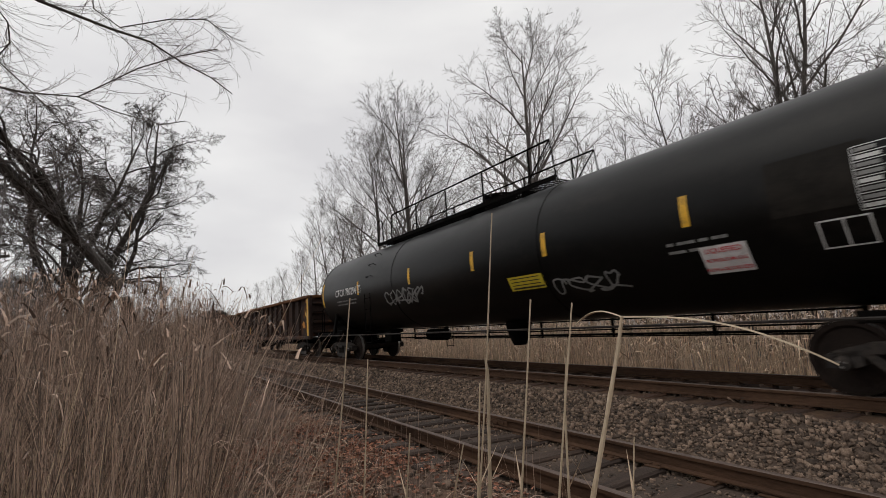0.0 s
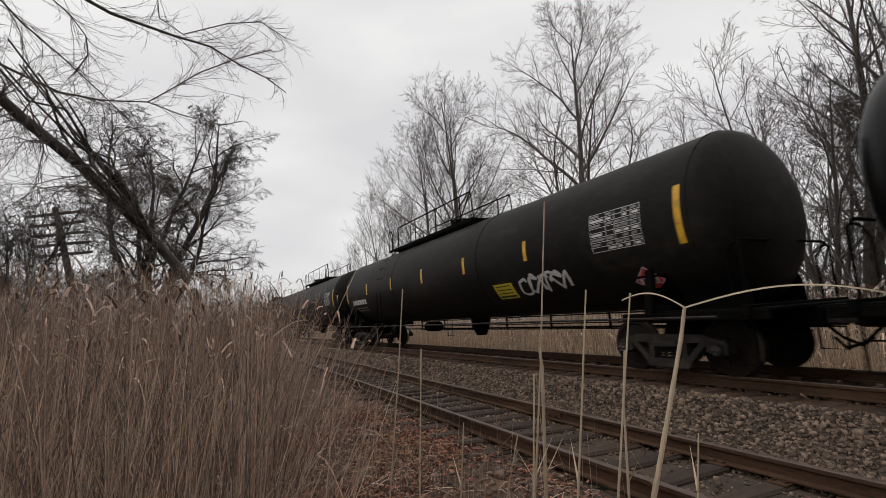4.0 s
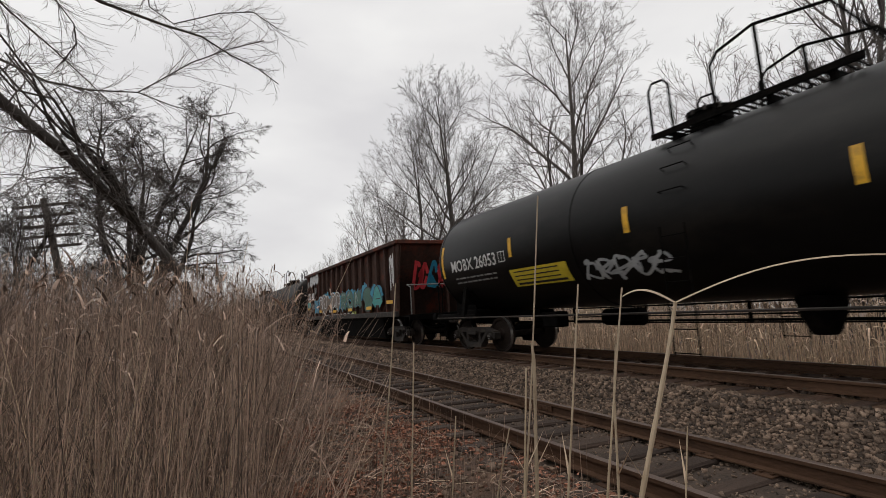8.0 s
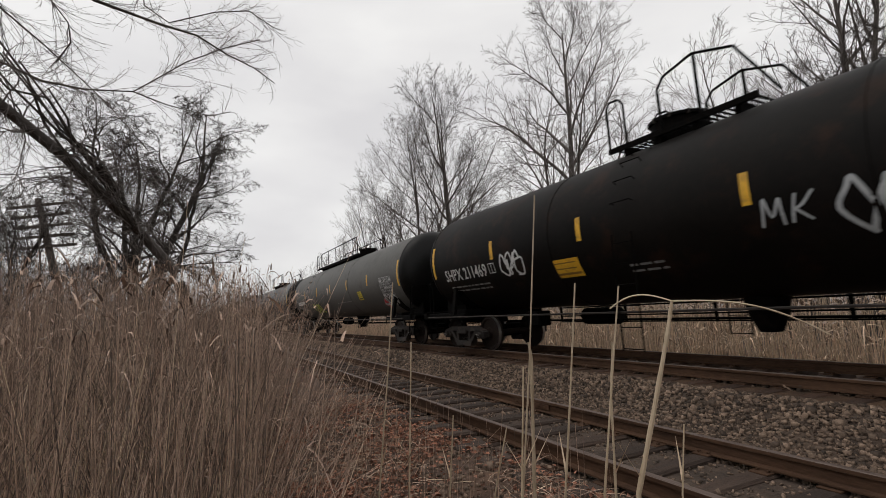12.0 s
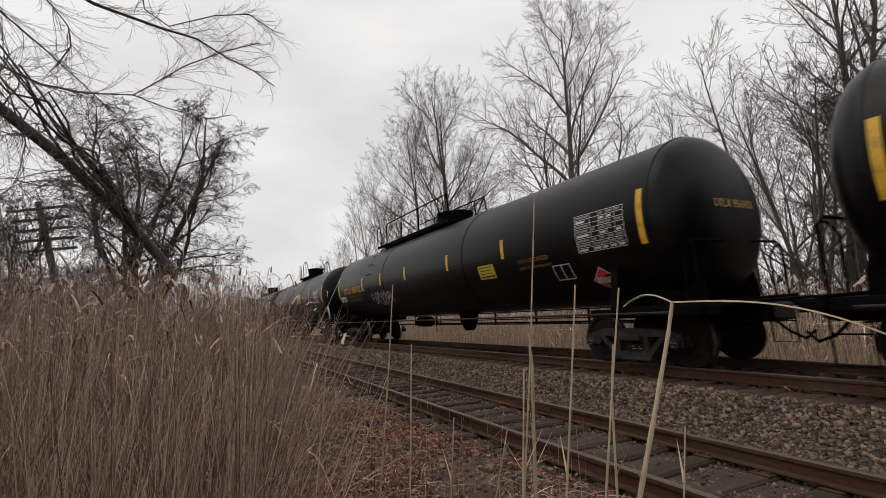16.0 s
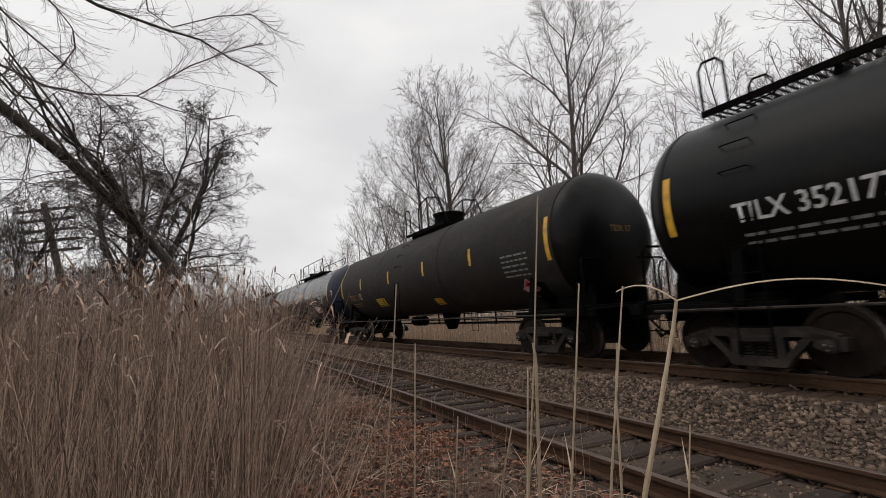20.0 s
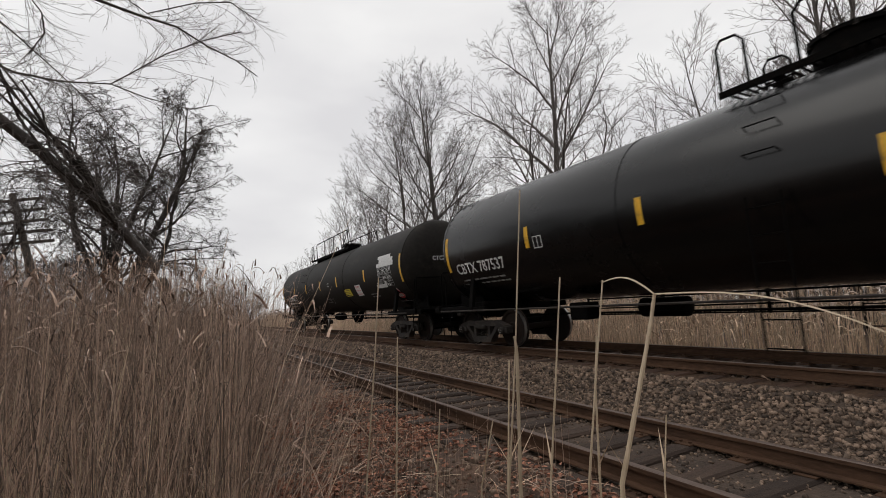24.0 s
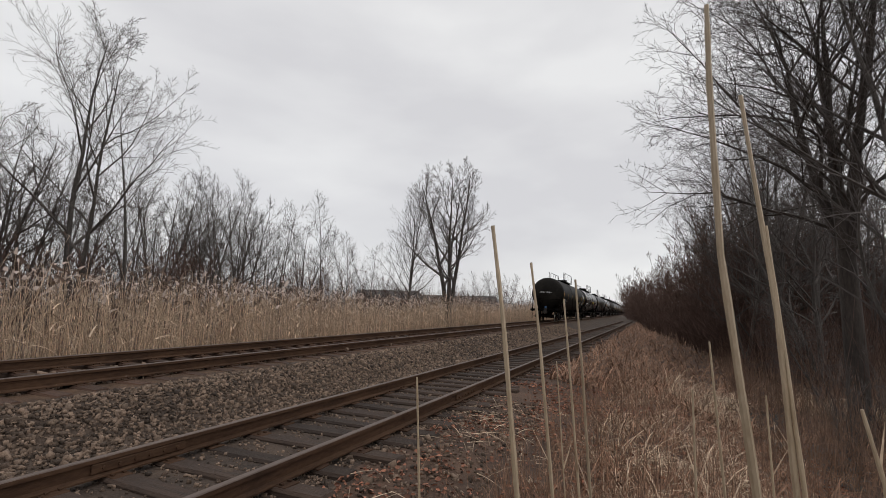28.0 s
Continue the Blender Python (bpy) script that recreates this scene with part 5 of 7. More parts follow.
gondola(-38.7, -54.9, "dark brown gondola car with scrap above its rim", "gondola", marks=(("ITFX", 0.42, 0.235, 2.02, "white"), ("804", 0.42, 0.24, 1.55, "white"), ("260", 0.42, 0.33, 1.55, "white"), ("LD LMT  219700", 0.14, 0.29, 1.16, "dim_white"), ("LT WT   66300", 0.14, 0.29, 1.0, "dim_white")), extra=lambda car, half, W: (
    graffiti(car, 9, half - 0.02, 1.5, 0.05, 1.25, ("orange", "yellow"), flat_at(-(W + 0.035)), 2, 0.045, "peeling yellow paint on the corner post"), graffiti(car, 10, half - 1.25, 1.85, 0.5, 0.25, ("dim_white",), flat_at(-(W - 0.121)), 4, 0.02, "faint white tag")))
tank_car(-56.8, -74.25, "GBRX 705411", "black tank car with green graffiti and a hazard diamond", text_at=1.25, mark_z=2.24, mark_w=1.7, kind="hoop", plat=(7.7, 13.9), dome_at=9.0, strips=(3.2, 6.0, 8.7, 11.4, 14.1), sz=2.40, extra=deco(("diamond", 0.946, 1.49), ("table", 0.952, 2.5), ("words", 0.857, 2.22, LPG, 0.135, "dim_white", 1), ("scrawl", 0.859, 2.63, 1.3, 0.40, "white", "BOAKS"), ("tag", 0.907, 1.92, 1.05, 0.62, ("teal",), 12, 4, 0.075), ("tag", 0.895, 1.62, 1.3, 0.4, ("green",), 17, 4, 0.09), ("tag", 0.80, 1.75, 1.6, 0.42, ("teal",), 13, 4, 0.07), ("tag", 0.985, 1.75, 0.34, 0.6, ("sky_blue",), 18, 2, 0.06), ("tag", 0.972, 1.02, 0.8, 0.26, ("silver",), 19, 4, 0.05), ("yellow", 0.577, 2.40, 0.66, 0.46), ("tag", 0.66, 1.86, 1.2, 0.5, ("dim_white",), 14, 4, 0.05), ("tag", 0.763, 1.72, 0.9, 0.5, ("dim_white",), 20, 3, 0.04), ("tag", 0.387, 2.35, 1.4, 0.5, ("dim_white",), 15, 4, 0.05), ("tag", 0.50, 2.1, 2.2, 0.45, ("dim_white",), 16, 6, 0.03)))
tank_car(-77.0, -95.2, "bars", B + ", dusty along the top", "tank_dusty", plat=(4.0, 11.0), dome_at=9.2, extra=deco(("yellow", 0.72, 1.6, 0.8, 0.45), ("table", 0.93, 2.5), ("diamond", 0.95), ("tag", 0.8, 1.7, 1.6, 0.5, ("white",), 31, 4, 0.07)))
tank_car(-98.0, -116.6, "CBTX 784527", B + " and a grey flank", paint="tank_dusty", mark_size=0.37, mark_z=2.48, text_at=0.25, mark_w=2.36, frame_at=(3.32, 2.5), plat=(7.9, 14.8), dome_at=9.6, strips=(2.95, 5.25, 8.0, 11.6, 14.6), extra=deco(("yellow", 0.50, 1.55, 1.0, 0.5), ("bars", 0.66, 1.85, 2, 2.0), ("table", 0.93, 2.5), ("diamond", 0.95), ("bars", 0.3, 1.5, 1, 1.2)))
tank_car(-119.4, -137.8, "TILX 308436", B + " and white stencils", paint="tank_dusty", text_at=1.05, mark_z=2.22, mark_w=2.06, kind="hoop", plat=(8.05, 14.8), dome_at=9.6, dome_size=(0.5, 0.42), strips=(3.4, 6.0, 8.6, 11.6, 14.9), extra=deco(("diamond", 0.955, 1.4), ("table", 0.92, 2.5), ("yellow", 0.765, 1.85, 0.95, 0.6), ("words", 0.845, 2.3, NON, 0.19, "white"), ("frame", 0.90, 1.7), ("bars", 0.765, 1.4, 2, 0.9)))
tank_car(-140.8, -156.9, "MOBX 26053", "plain black tank car with a double railing and white tags", mark_size=0.44, kind="hoop", plat=(6.8, 9.9), dome_at=7.5, dome_size=(0.36, 0.36), strips=(3.3, 6.65, 9.9, 12.9), mark_z=2.30, text_at=0.5, mark_w=2.2, extra=deco(("table", 0.94, 2.4), ("orange", 0.66, 1.95, 0.62, 0.35), ("tag", 0.70, 1.55, 1.6, 0.6, ("dim_white",), 41, 5, 0.03), ("yellow", 0.252, 1.74, 1.9, 0.46), ("tag", 0.397, 1.68, 1.95, 0.5, ("silver",), 42, 5, 0.06), ("tag", 0.965, 1.45, 0.5, 0.9, ("silver",), 43, 2, 0.09)))
hopper_car(-160.3, -175.1, "maroon open-top hopper car covered in large graffiti")
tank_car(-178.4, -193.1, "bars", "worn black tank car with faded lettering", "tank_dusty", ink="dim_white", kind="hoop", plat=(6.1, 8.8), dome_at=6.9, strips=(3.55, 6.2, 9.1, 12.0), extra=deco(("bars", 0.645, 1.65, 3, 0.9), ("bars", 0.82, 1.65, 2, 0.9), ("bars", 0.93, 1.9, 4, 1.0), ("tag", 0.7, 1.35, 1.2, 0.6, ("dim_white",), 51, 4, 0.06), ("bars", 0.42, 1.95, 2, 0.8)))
tank_car(-195.8, -211.4, "SHPX 211571", "black tank car with a grey roof walkway", mark_size=0.46, kind="hoop", plat=(6.4, 9.9), dome_at=8.6, dome_size=(0.55, 0.5), strips=(3.0, 6.1, 9.3, 12.5), mark_z=2.41, text_at=0.33, mark_w=2.5, extra=deco(("table", 0.92, 2.4), ("orange", 0.312, 1.87, 0.75, 0.42), ("frame", 0.74, 1.6), ("bars", 0.52, 1.55, 2, 0.8)))
tank_car(-214.1, -229.7, "SHPX 211469", "rust-topped black tank car with white graffiti", "tank_rust", mark_size=0.46, kind="hoop", plat=(6.3, 9.1), dome_at=7.35, dome_size=(0.5, 0.4), strips=(3.05, 6.0, 9.1, 12.3), mark_z=2.03, text_at=0.61, mark_w=2.1, extra=deco(("table", 0.92, 2.4), ("frame", 0.78, 1.7), ("orange", 0.35, 1.77, 0.75, 0.42), ("scrawl", 0.612, 2.12, 0.7, 0.40, "silver", "MK"), ("tag", 0.685, 2.0, 1.2, 0.72, ("silver",), 61, 3, 0.06), ("tag", 0.24, 2.07, 0.8, 0.62, ("white",), 62, 3, 0.05), ("bars", 0.47, 1.65, 2, 0.8)))
tank_car(-232.5, -250.0, "bars", "dull grey tank car with a dark end and streaks", "tank_grey", plat=(3.3, 11.1), head="tank_black", cap="hub_blue", dome_at=10.6, extra=deco(("table", 0.93, 2.1), ("diamond", 0.89, 1.35), ("bars", 0.6, 1.7, 1, 2.2), ("tag", 0.93, 1.55, 1.0, 0.5, ("white",), 71, 3, 0.06), ("yellow", 0.75, 1.9, 0.5, 0.4), ("tag", 0.3, 1.5, 1.6, 0.7, ("lime",), 72, 3, 0.1)))
tank_car(-253.0, -270.8, "UTLX 958340", "black tank car with gold lettering and white tags", ink="gold", mark_size=0.50, text_at=0.91, mark_z=2.16, mark_w=2.23, frame_at=(3.94, 2.2), strips=(3.6, 8.7, 11.5, 14.3), plat=(7.2, 12.5), dome_at=8.9, extra=deco(("tag", 0.29, 2.45, 1.8, 0.55, ("dim_white",), 81, 5, 0.07), ("tag", 0.42, 2.55, 1.6, 0.55, ("dim_white",), 82, 4, 0.07), ("tag", 0.2, 1.7, 0.7, 0.45, ("dim_white",), 83, 3, 0.03), ("table", 0.92, 2.5), ("diamond", 0.955)))
tank_car(-273.6, -291.6, "CBTX 785174", "black tank car with large pale teal graffiti", plat=(3.6, 10.6), dome_at=9.1, strips=(3.1, 6.55, 9.3, 12.0, 14.6), extra=deco(("diamond", 0.946, 1.42), ("table", 0.96, 2.45), ("words", 0.878, 2.27, NON, 0.17, "white"), ("frame", 0.92, 1.76), ("tag", 0.70, 1.82, 4.6, 1.02, ("black", "silver"), 91, 7, 0.06, ("teal", "silver", "teal", "silver")), ("bars", 0.87, 1.85, 2, 0.6), ("tag", 0.2, 1.5, 1.4, 0.5, ("dim_white",), 92, 4, 0.03)))
tank_car(-294.7, -312.1, "UTLX 956932", "black tank car with large gold lettering", ink="gold", mark_size=0.38, mark_z=2.30, text_at=0.86, mark_w=2.3, load=("LD LMT 163500 LB  74 200 KG", "LT WT  99500 LB  45 100 KG"), plat=(3.5, 9.8), dome_at=9.0, dome_size=(0.6, 0.42), strips=(3.4, 5.5, 7.8, 10.8, 13.5), extra=deco(("diamond", 0.934, 1.45), ("table", 0.948, 2.42), ("frame", 0.88, 1.73), ("yellow", 0.73, 2.03, 0.7, 0.36), ("words", 0.835, 2.12, NON, 0.13, "dim_gold"), ("tag", 0.30, 1.75, 1.9, 0.6, ("silver",), 101, 6, 0.035), ("tag", 0.03, 1.95, 0.85, 0.3, ("white",), 102, 5, 0.035), ("tag", 0.05, 1.5, 0.4, 0.3, ("dim_white",), 103, 3, 0.02)))
for front, rear, no, seed in ((-315.5, -330.1, "3084", 0), (-333.6, -348.2, "3265", 1)):
    tank_car(front, rear, "HSRX " + no, "short black tank car with a tall round dome" + (" and coloured tags" if seed else ""), mark_size=0.43, mark_z=2.47 if seed == 0 else 2.26, text_at=0.66, mark_w=1.87, load=("LD LMT 210400 LB 95450 KG", "LT WT  75800 LB 34300 KG") if seed == 0 else (), kind="hoop", plat=(5.9, 8.5), dome_at=7.65, dome_size=(0.52, 0.62), strips=(3.0, 5.65, 8.8, 11.6), gap=(1.75, 1.75), extra=deco(("diamond", 0.93, 1.4), ("table", 0.91, 2.4), ("orange", 0.60 if seed == 0 else 0.6, 2.45, 0.95, 0.5), ("bars", 0.75, 1.75, 2, 1.1), ("frame", 0.86, 1.7), ("bars", 0.52, 1.95, 1, 1.2),
        *((("tag", 0.5, 1.55, 2.6, 0.85, ("lime",), 111, 6, 0.05), ("tag", 0.27, 1.6, 1.0, 0.6, ("pink", "silver"), 112, 3, 0.07, ("pink",)), ("tag", 0.66, 1.9, 1.6, 0.9, ("dim_white",), 113, 4, 0.03)) if seed else (("tag", 0.17, 1.6, 0.6, 0.4, ("dim_white",), 114, 3, 0.03),))))
tank_car(-351.4, -366.6, "TILX 352177", "black tank car with a full-length roof walkway", mark_size=0.38, kind="ends", plat=(0.3, 14.8), dome_at=7.9, dome_size=(0.55, 0.55), strips=(3.0, 5.6, 8.9, 11.8), mark_z=2.17, text_at=0.96, mark_w=1.78, extra=deco(("diamond", 0.93, 1.4), ("table", 0.91, 2.4), ("orange", 0.57, 2.3, 0.95, 0.62), ("bars", 0.4, 2.0, 1, 1.0), ("orange", 0.39, 1.5, 0.6, 0.35), ("bars", 0.66, 2.1, 1, 1.0)))
tank_car(-369.5, -384.6, "TEIX 17", "dusty black tank car with faded yellow lettering", "tank_matte", head="tank_black", ink="dim_gold", mark_size=0.37, mark_z=1.93, text_at=1.04, mark_w=1.3, kind="hoop", plat=(6.35, 9.4), dome_at=8.5, dome_size=(0.55, 0.5), strips=(2.85, 6.1, 9.1, 12.0), extra=deco(("bars", 0.92, 2.3, 5, 1.0), ("diamond", 0.93, 1.4), ("yellow", 0.31, 1.55, 0.9, 0.4), ("orange", 0.62, 1.3, 0.5, 0.3)))
tank_car(-387.5, -405.2, "TILX 305912", "glossy black tank car with a blue end", "tank_gloss", plat=(7.5, 14.2), dome_at=9.1, dome_size=(0.42, 0.36), head="blue", strips=(2.9, 5.75, 8.5, 11.3, 14.1), extra=deco(("diamond", 0.92, 1.35), ("table", 0.92, 2.35), ("bars", 0.82, 2.0, 3, 1.2), ("sheet", 0.83, 1.6, 0.8, 0.4), ("frame", 0.87, 1.6), ("yellow", 0.18, 1.5, 0.55, 0.35), ("tag", 0.47, 1.95, 0.4, 0.3, ("dim_white",), 121, 2, 0.04)))
tank_car(-408.6, -425.2, "bars", B, "tank_black", mark_size=0.34, plat=(6.0, 10.6), kind="hoop", extra=deco(("diamond", 0.94), ("table", 0.92, 2.4), ("yellow", 0.5, 1.6, 0.7, 0.4)))
tank_car(-428.1, -445.3, "CBTX 787537", "clean glossy black tank car with a white-marked flank", "tank_gloss", mark_size=0.40, plat=(7.2, 13.4), dome_at=8.7, dome_size=(0.52, 0.4), cap="hub_blue", strips=(3.3, 6.1, 9.2, 11.25, 13.3), sz=2.4, mark_z=1.95, text_at=0.32, mark_w=2.05, frame_at=(3.62, 2.26), extra=deco(("diamond", 0.945, 1.5), ("table", 0.925, 2.4), ("sheet", 0.82, 2.05, 0.75, 0.42), ("bars", 0.88, 2.25, 1, 1.2), ("yellow", 0.61, 2.3, 0.85, 0.36), ("bars", 0.84, 1.5, 4, 0.3)))
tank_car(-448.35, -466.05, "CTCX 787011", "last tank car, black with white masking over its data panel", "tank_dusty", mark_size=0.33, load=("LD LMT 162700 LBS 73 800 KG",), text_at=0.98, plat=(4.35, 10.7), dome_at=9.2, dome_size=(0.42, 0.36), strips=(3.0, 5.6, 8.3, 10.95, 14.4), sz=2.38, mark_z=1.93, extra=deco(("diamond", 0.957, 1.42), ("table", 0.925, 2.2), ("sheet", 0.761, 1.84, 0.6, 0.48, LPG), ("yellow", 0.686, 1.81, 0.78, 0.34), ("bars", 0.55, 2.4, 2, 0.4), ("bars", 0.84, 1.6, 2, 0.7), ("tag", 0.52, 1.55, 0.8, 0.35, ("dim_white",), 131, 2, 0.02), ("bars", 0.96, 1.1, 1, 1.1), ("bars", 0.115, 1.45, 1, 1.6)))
LAST = CARS[-1][0]
lc_half = (466.05 - 448.35) / 2
s = Shape()
for q, (x, z, w, h) in enumerate(((0.93, 2.62, 1.45, 0.14), (0.935, 2.76, 1.2, 0.16), (0.925, 2.9, 1.1, 0.12), (0.90, 1.87, 0.9, 0.14), (0.885, 1.97, 0.16, 0.1), (0.923, 1.98, 0.14, 0.12))):
    skin_patch(-lc_half + 17.7 * x - w / 2, -lc_half + 17.7 * x + w / 2, z - h / 2, z + h / 2, "white", 0.011 + 0.001 * q, 2, s)
part("masking_tape", s.mesh("masking_tape"), LAST, label="white masking tape")
s = Shape().box((-lc_half - 1.62, -0.1, 0.95), (0.22, 0.2, 0.5), "truck", bevel=0.03).box((-lc_half - 1.64, -0.1, 1.28), (0.16, 0.18, 0.2), "hub_blue", bevel=0.03)
s.tube([(-lc_half - 1.62, -0.1, 0.7), (-lc_half - 1.7, -0.2, 0.35), (-lc_half - 1.95, -0.25, 0.18)], 0.025, "under", 6)
part("end_of_train_device", s.mesh("end_of_train_device", True), LAST, label="grey and blue end-of-train unit on the coupler")


# ---- plants ----
def grow_tree(seed, height, radius, spread=0.5, branches=20, counts=(9, 6, 3), lean=(0, 0), fork=0.0, droop=0.0, first=0.25, twig_r=0.0078, rise=0.09, wobble=1.0, stems=0, flare=0.5, bole=0.0, tone="twig", thick=0.25):
    """A leafless tree; counts: side shoots of each limb, branch and twig; stems: how many rise from the foot or the bole. Returns the trunk mesh and the crown mesh."""
    rng = random.Random(seed)
    trunk, crown = Shape(), Shape()
    detail = 1 + len(counts)

    def limb(p, d, length, r, level, shape):
        n = (10, 7, 4, 2, 1)[level]
        pts, radii, q = [p.copy()], [r], p.copy()
        dd = d.copy()
        wob = (0.03, 0.06, 0.07, 0.08, 0.08)[level] * wobble
        bow = Vector((rng.gauss(0, 1), rng.gauss(0, 1), rng.gauss(0, 0.7))) * (0.0, 0.022, 0.05, 0.09, 0.0)[level] * wobble
        up = 0.03 if level == 0 else rise if level == 1 else rise * 0.8 - droop
        for k in range(n):
            dd = (dd + bow + Vector((rng.gauss(0, wob), rng.gauss(0, wob), rng.gauss(0, wob) + up))).normalized()
            q = q + dd * (length / n)
            pts.append(q.copy())
            radii.append(max(twig_r * (1.3, 1.0, 0.8, 0.62, 0.5)[level], r * (1 - 0.88 * (k + 1) / n)))
        shape.tube(pts, radii, "bark" if level < 2 and tone == "twig" else tone, (9, 5, 3, 3, 3)[level], cap=False)
        if level >= detail:
            return
        count = branches if level == 0 else counts[level - 1]
        low = first if level == 0 else 0.16
        turn = rng.uniform(0, 6.283)
        for k in range(count):
            t = low + (1 - low) * ((k + rng.random()) / count)
            i = min(n - 1, int(t * n))
            base = pts[i].lerp(pts[i + 1], min(1.0, t * n - i))
            axis = (pts[i + 1] - pts[i]).normalized()
            side = axis.orthogonal().normalized()
            turn += 2.4 + rng.gauss(0, 0.35)
            side.rotate(Matrix.Rotation(turn, 3, axis))
            s_ = (t - low) / (1 - low)
            ang = rng.uniform(0.75, 1.05) * (0.98 - 0.40 * s_) if level == 0 else rng.uniform(0.42, 0.85)
            nd = (axis * math.cos(ang) + side * math.sin(ang)).normalized()
            if level == 0:
                ln = height * (0.11 + spread * 0.75 * (1 - s_) ** 0.7 * (0.7 + 0.3 * min(1, s_ * 4))) * rng.uniform(0.75, 1.2)
            else:
                ln = length * rng.uniform(0.36, 0.60) * (1.15 - 0.68 * t)
            rr = max(twig_r, min(radii[i] * 0.62, (radius * thick if level == 0 else r * 0.42) * (1.1 - 0.6 * t)))
            limb(base, nd, ln, rr, level + 1, crown)

    up = Vector((lean[0], lean[1], 1)).normalized()
    if stems:
        if bole:
            trunk.tube([(0, 0, -0.3), (0.02, 0, 0.3), (0, 0.02, bole * 0.5), (0.03, 0, bole + 0.3)], [radius * 1.4, radius * 1.1, radius, radius * 0.85], "bark" if tone == "twig" else tone, 12)
        for k in range(stems):
            a = 6.283 * (k + rng.random() * 0.7) / stems
            f = flare * rng.uniform(0.25, 1.0)
            d = Vector((math.cos(a) * f + lean[0], math.sin(a) * f + lean[1], 1)).normalized()
            limb(Vector((0.1 * math.cos(a), 0.1 * math.sin(a), bole - 0.1 - 0.2 * (bole == 0))), d, (height - bole) * rng.uniform(0.72, 1.0), radius * rng.uniform(0.5, 0.75), 0, trunk)
    else:
        limb(Vector((0, 0, -0.3)), up, height * 0.90, radius, 0, trunk)
    if fork:
        limb(Vector((0, 0, height * 0.10)), (up + Vector((fork, 0.1, 0))).normalized(), height * 0.84, radius * 0.78, 0, trunk)
    return trunk.mesh("trunk", True), crown.mesh("crown")


TREES = {}


def tree(kind, az, dist, height=None, label="bare grey tree behind the reeds", turn=None, group="bare trees beyond the tracks", name="tree"):
    """kind: key of TREES; az: degrees to the left of straight across the tracks, seen from the verge."""
    tm, cm, h0 = TREES[kind]
    a = radians(az)
    x, y = -dist * math.sin(a), dist * math.cos(a)
    rng = random.Random(int(az * 13 + dist * 7))
    ob = thing(name, None, label, "tree", group)
    sc = (height or h0) / h0
    ob.matrix_basis = pose(x, y, ground_z(x, y), 0, 0, rng.uniform(0, 360) if turn is None else turn) @ Matrix.Diagonal((sc, sc, sc, 1))
    part("trunk", tm, ob)
    part("crown", cm, ob)
    return ob


def reeds(name, x, y, h, seed, mat, radius, lean=0.12, bend=0.1, label="", category="reeds", z=None, levels=4, sides=3):
    """Many thin stems at the given places."""
    rng = np.random.default_rng(seed)
    n = len(x)
    zz = np.array([ground_z(a, b) for a, b in zip(x, y)]) if z is None else z
    a = rng.uniform(0, 6.283, n)
    l = np.abs(rng.normal(0, lean, n))
    c = rng.normal(0, bend, n)
    dx, dy = np.cos(a), np.sin(a)
    rad = radius * rng.uniform(0.6, 1.35, n)
    rings = []
    for k in range(levels):
        t = k / (levels - 1)
        off = (l * t + c * t * t) * h
        cz = zz + h * t * np.sqrt(np.maximum(0.05, 1 - np.minimum(0.9, (l + c * t) ** 2))) - 0.03
        cx, cy = x + dx * off, y + dy * off
        r = rad * (1 - 0.75 * t)
        ring = [np.stack([cx + r * math.cos(6.283 * j / sides), cy + r * math.sin(6.283 * j / sides), cz], -1) for j in range(sides)]
        rings.append(np.stack(ring, 1))
    v = np.stack(rings, 1).reshape(n, levels * sides, 3)
    q = np.array([(k * sides + j, k * sides + (j + 1) % sides, (k + 1) * sides + (j + 1) % sides, (k + 1) * sides + j) for k in range(levels - 1) for j in range(sides)])
    f = q[None] + (np.arange(n) * levels * sides)[:, None, None]
    tops = v[:, -sides:, :].mean(1)
    ob = thing(name, array_mesh(name, v.reshape(-1, 3), f.reshape(-1, 4), mat), label, category, kind="stuff")
    return ob, tops


def blades(name, x, y, z, length, width, seed, mat, rise=(0.1, 0.9), curl=0.5, label="", category="grass"):
    """Curved flat leaves starting at the given points."""
    rng = np.random.default_rng(seed)
    n = len(x)
    a, up = rng.uniform(0, 6.283, n), rng.uniform(*rise, n)
    L, W = length * rng.uniform(0.5, 1.3, n), width * rng.uniform(0.6, 1.4, n)
    cu = curl * rng.uniform(0.4, 1.4, n)
    rows, K = [], 5
    for k in range(K):
        t = k / (K - 1)
        el = up - cu * t * 1.6
        r = L * t * np.cos(up * 0.6) * 0.8
        cx, cy, cz = x + np.cos(a) * r, y + np.sin(a) * r, z + L * t * np.sin(el) * 0.9
        w = W * (1 - t) ** 0.6 * 0.5 + 0.0005
        for e in (-1, 1):
            rows.append(np.stack([cx - np.sin(a) * w * e, cy + np.cos(a) * w * e, cz + w * 0.4 * e], -1))
    v = np.stack(rows, 1)
    q = np.array([(2 * k, 2 * k + 2, 2 * k + 3, 2 * k + 1) for k in range(K - 1)])
    f = q[None] + (np.arange(n) * 2 * K)[:, None, None]
    return thing(name, array_mesh(name, v.reshape(-1, 3), f.reshape(-1, 4), mat), label, category, kind="stuff")


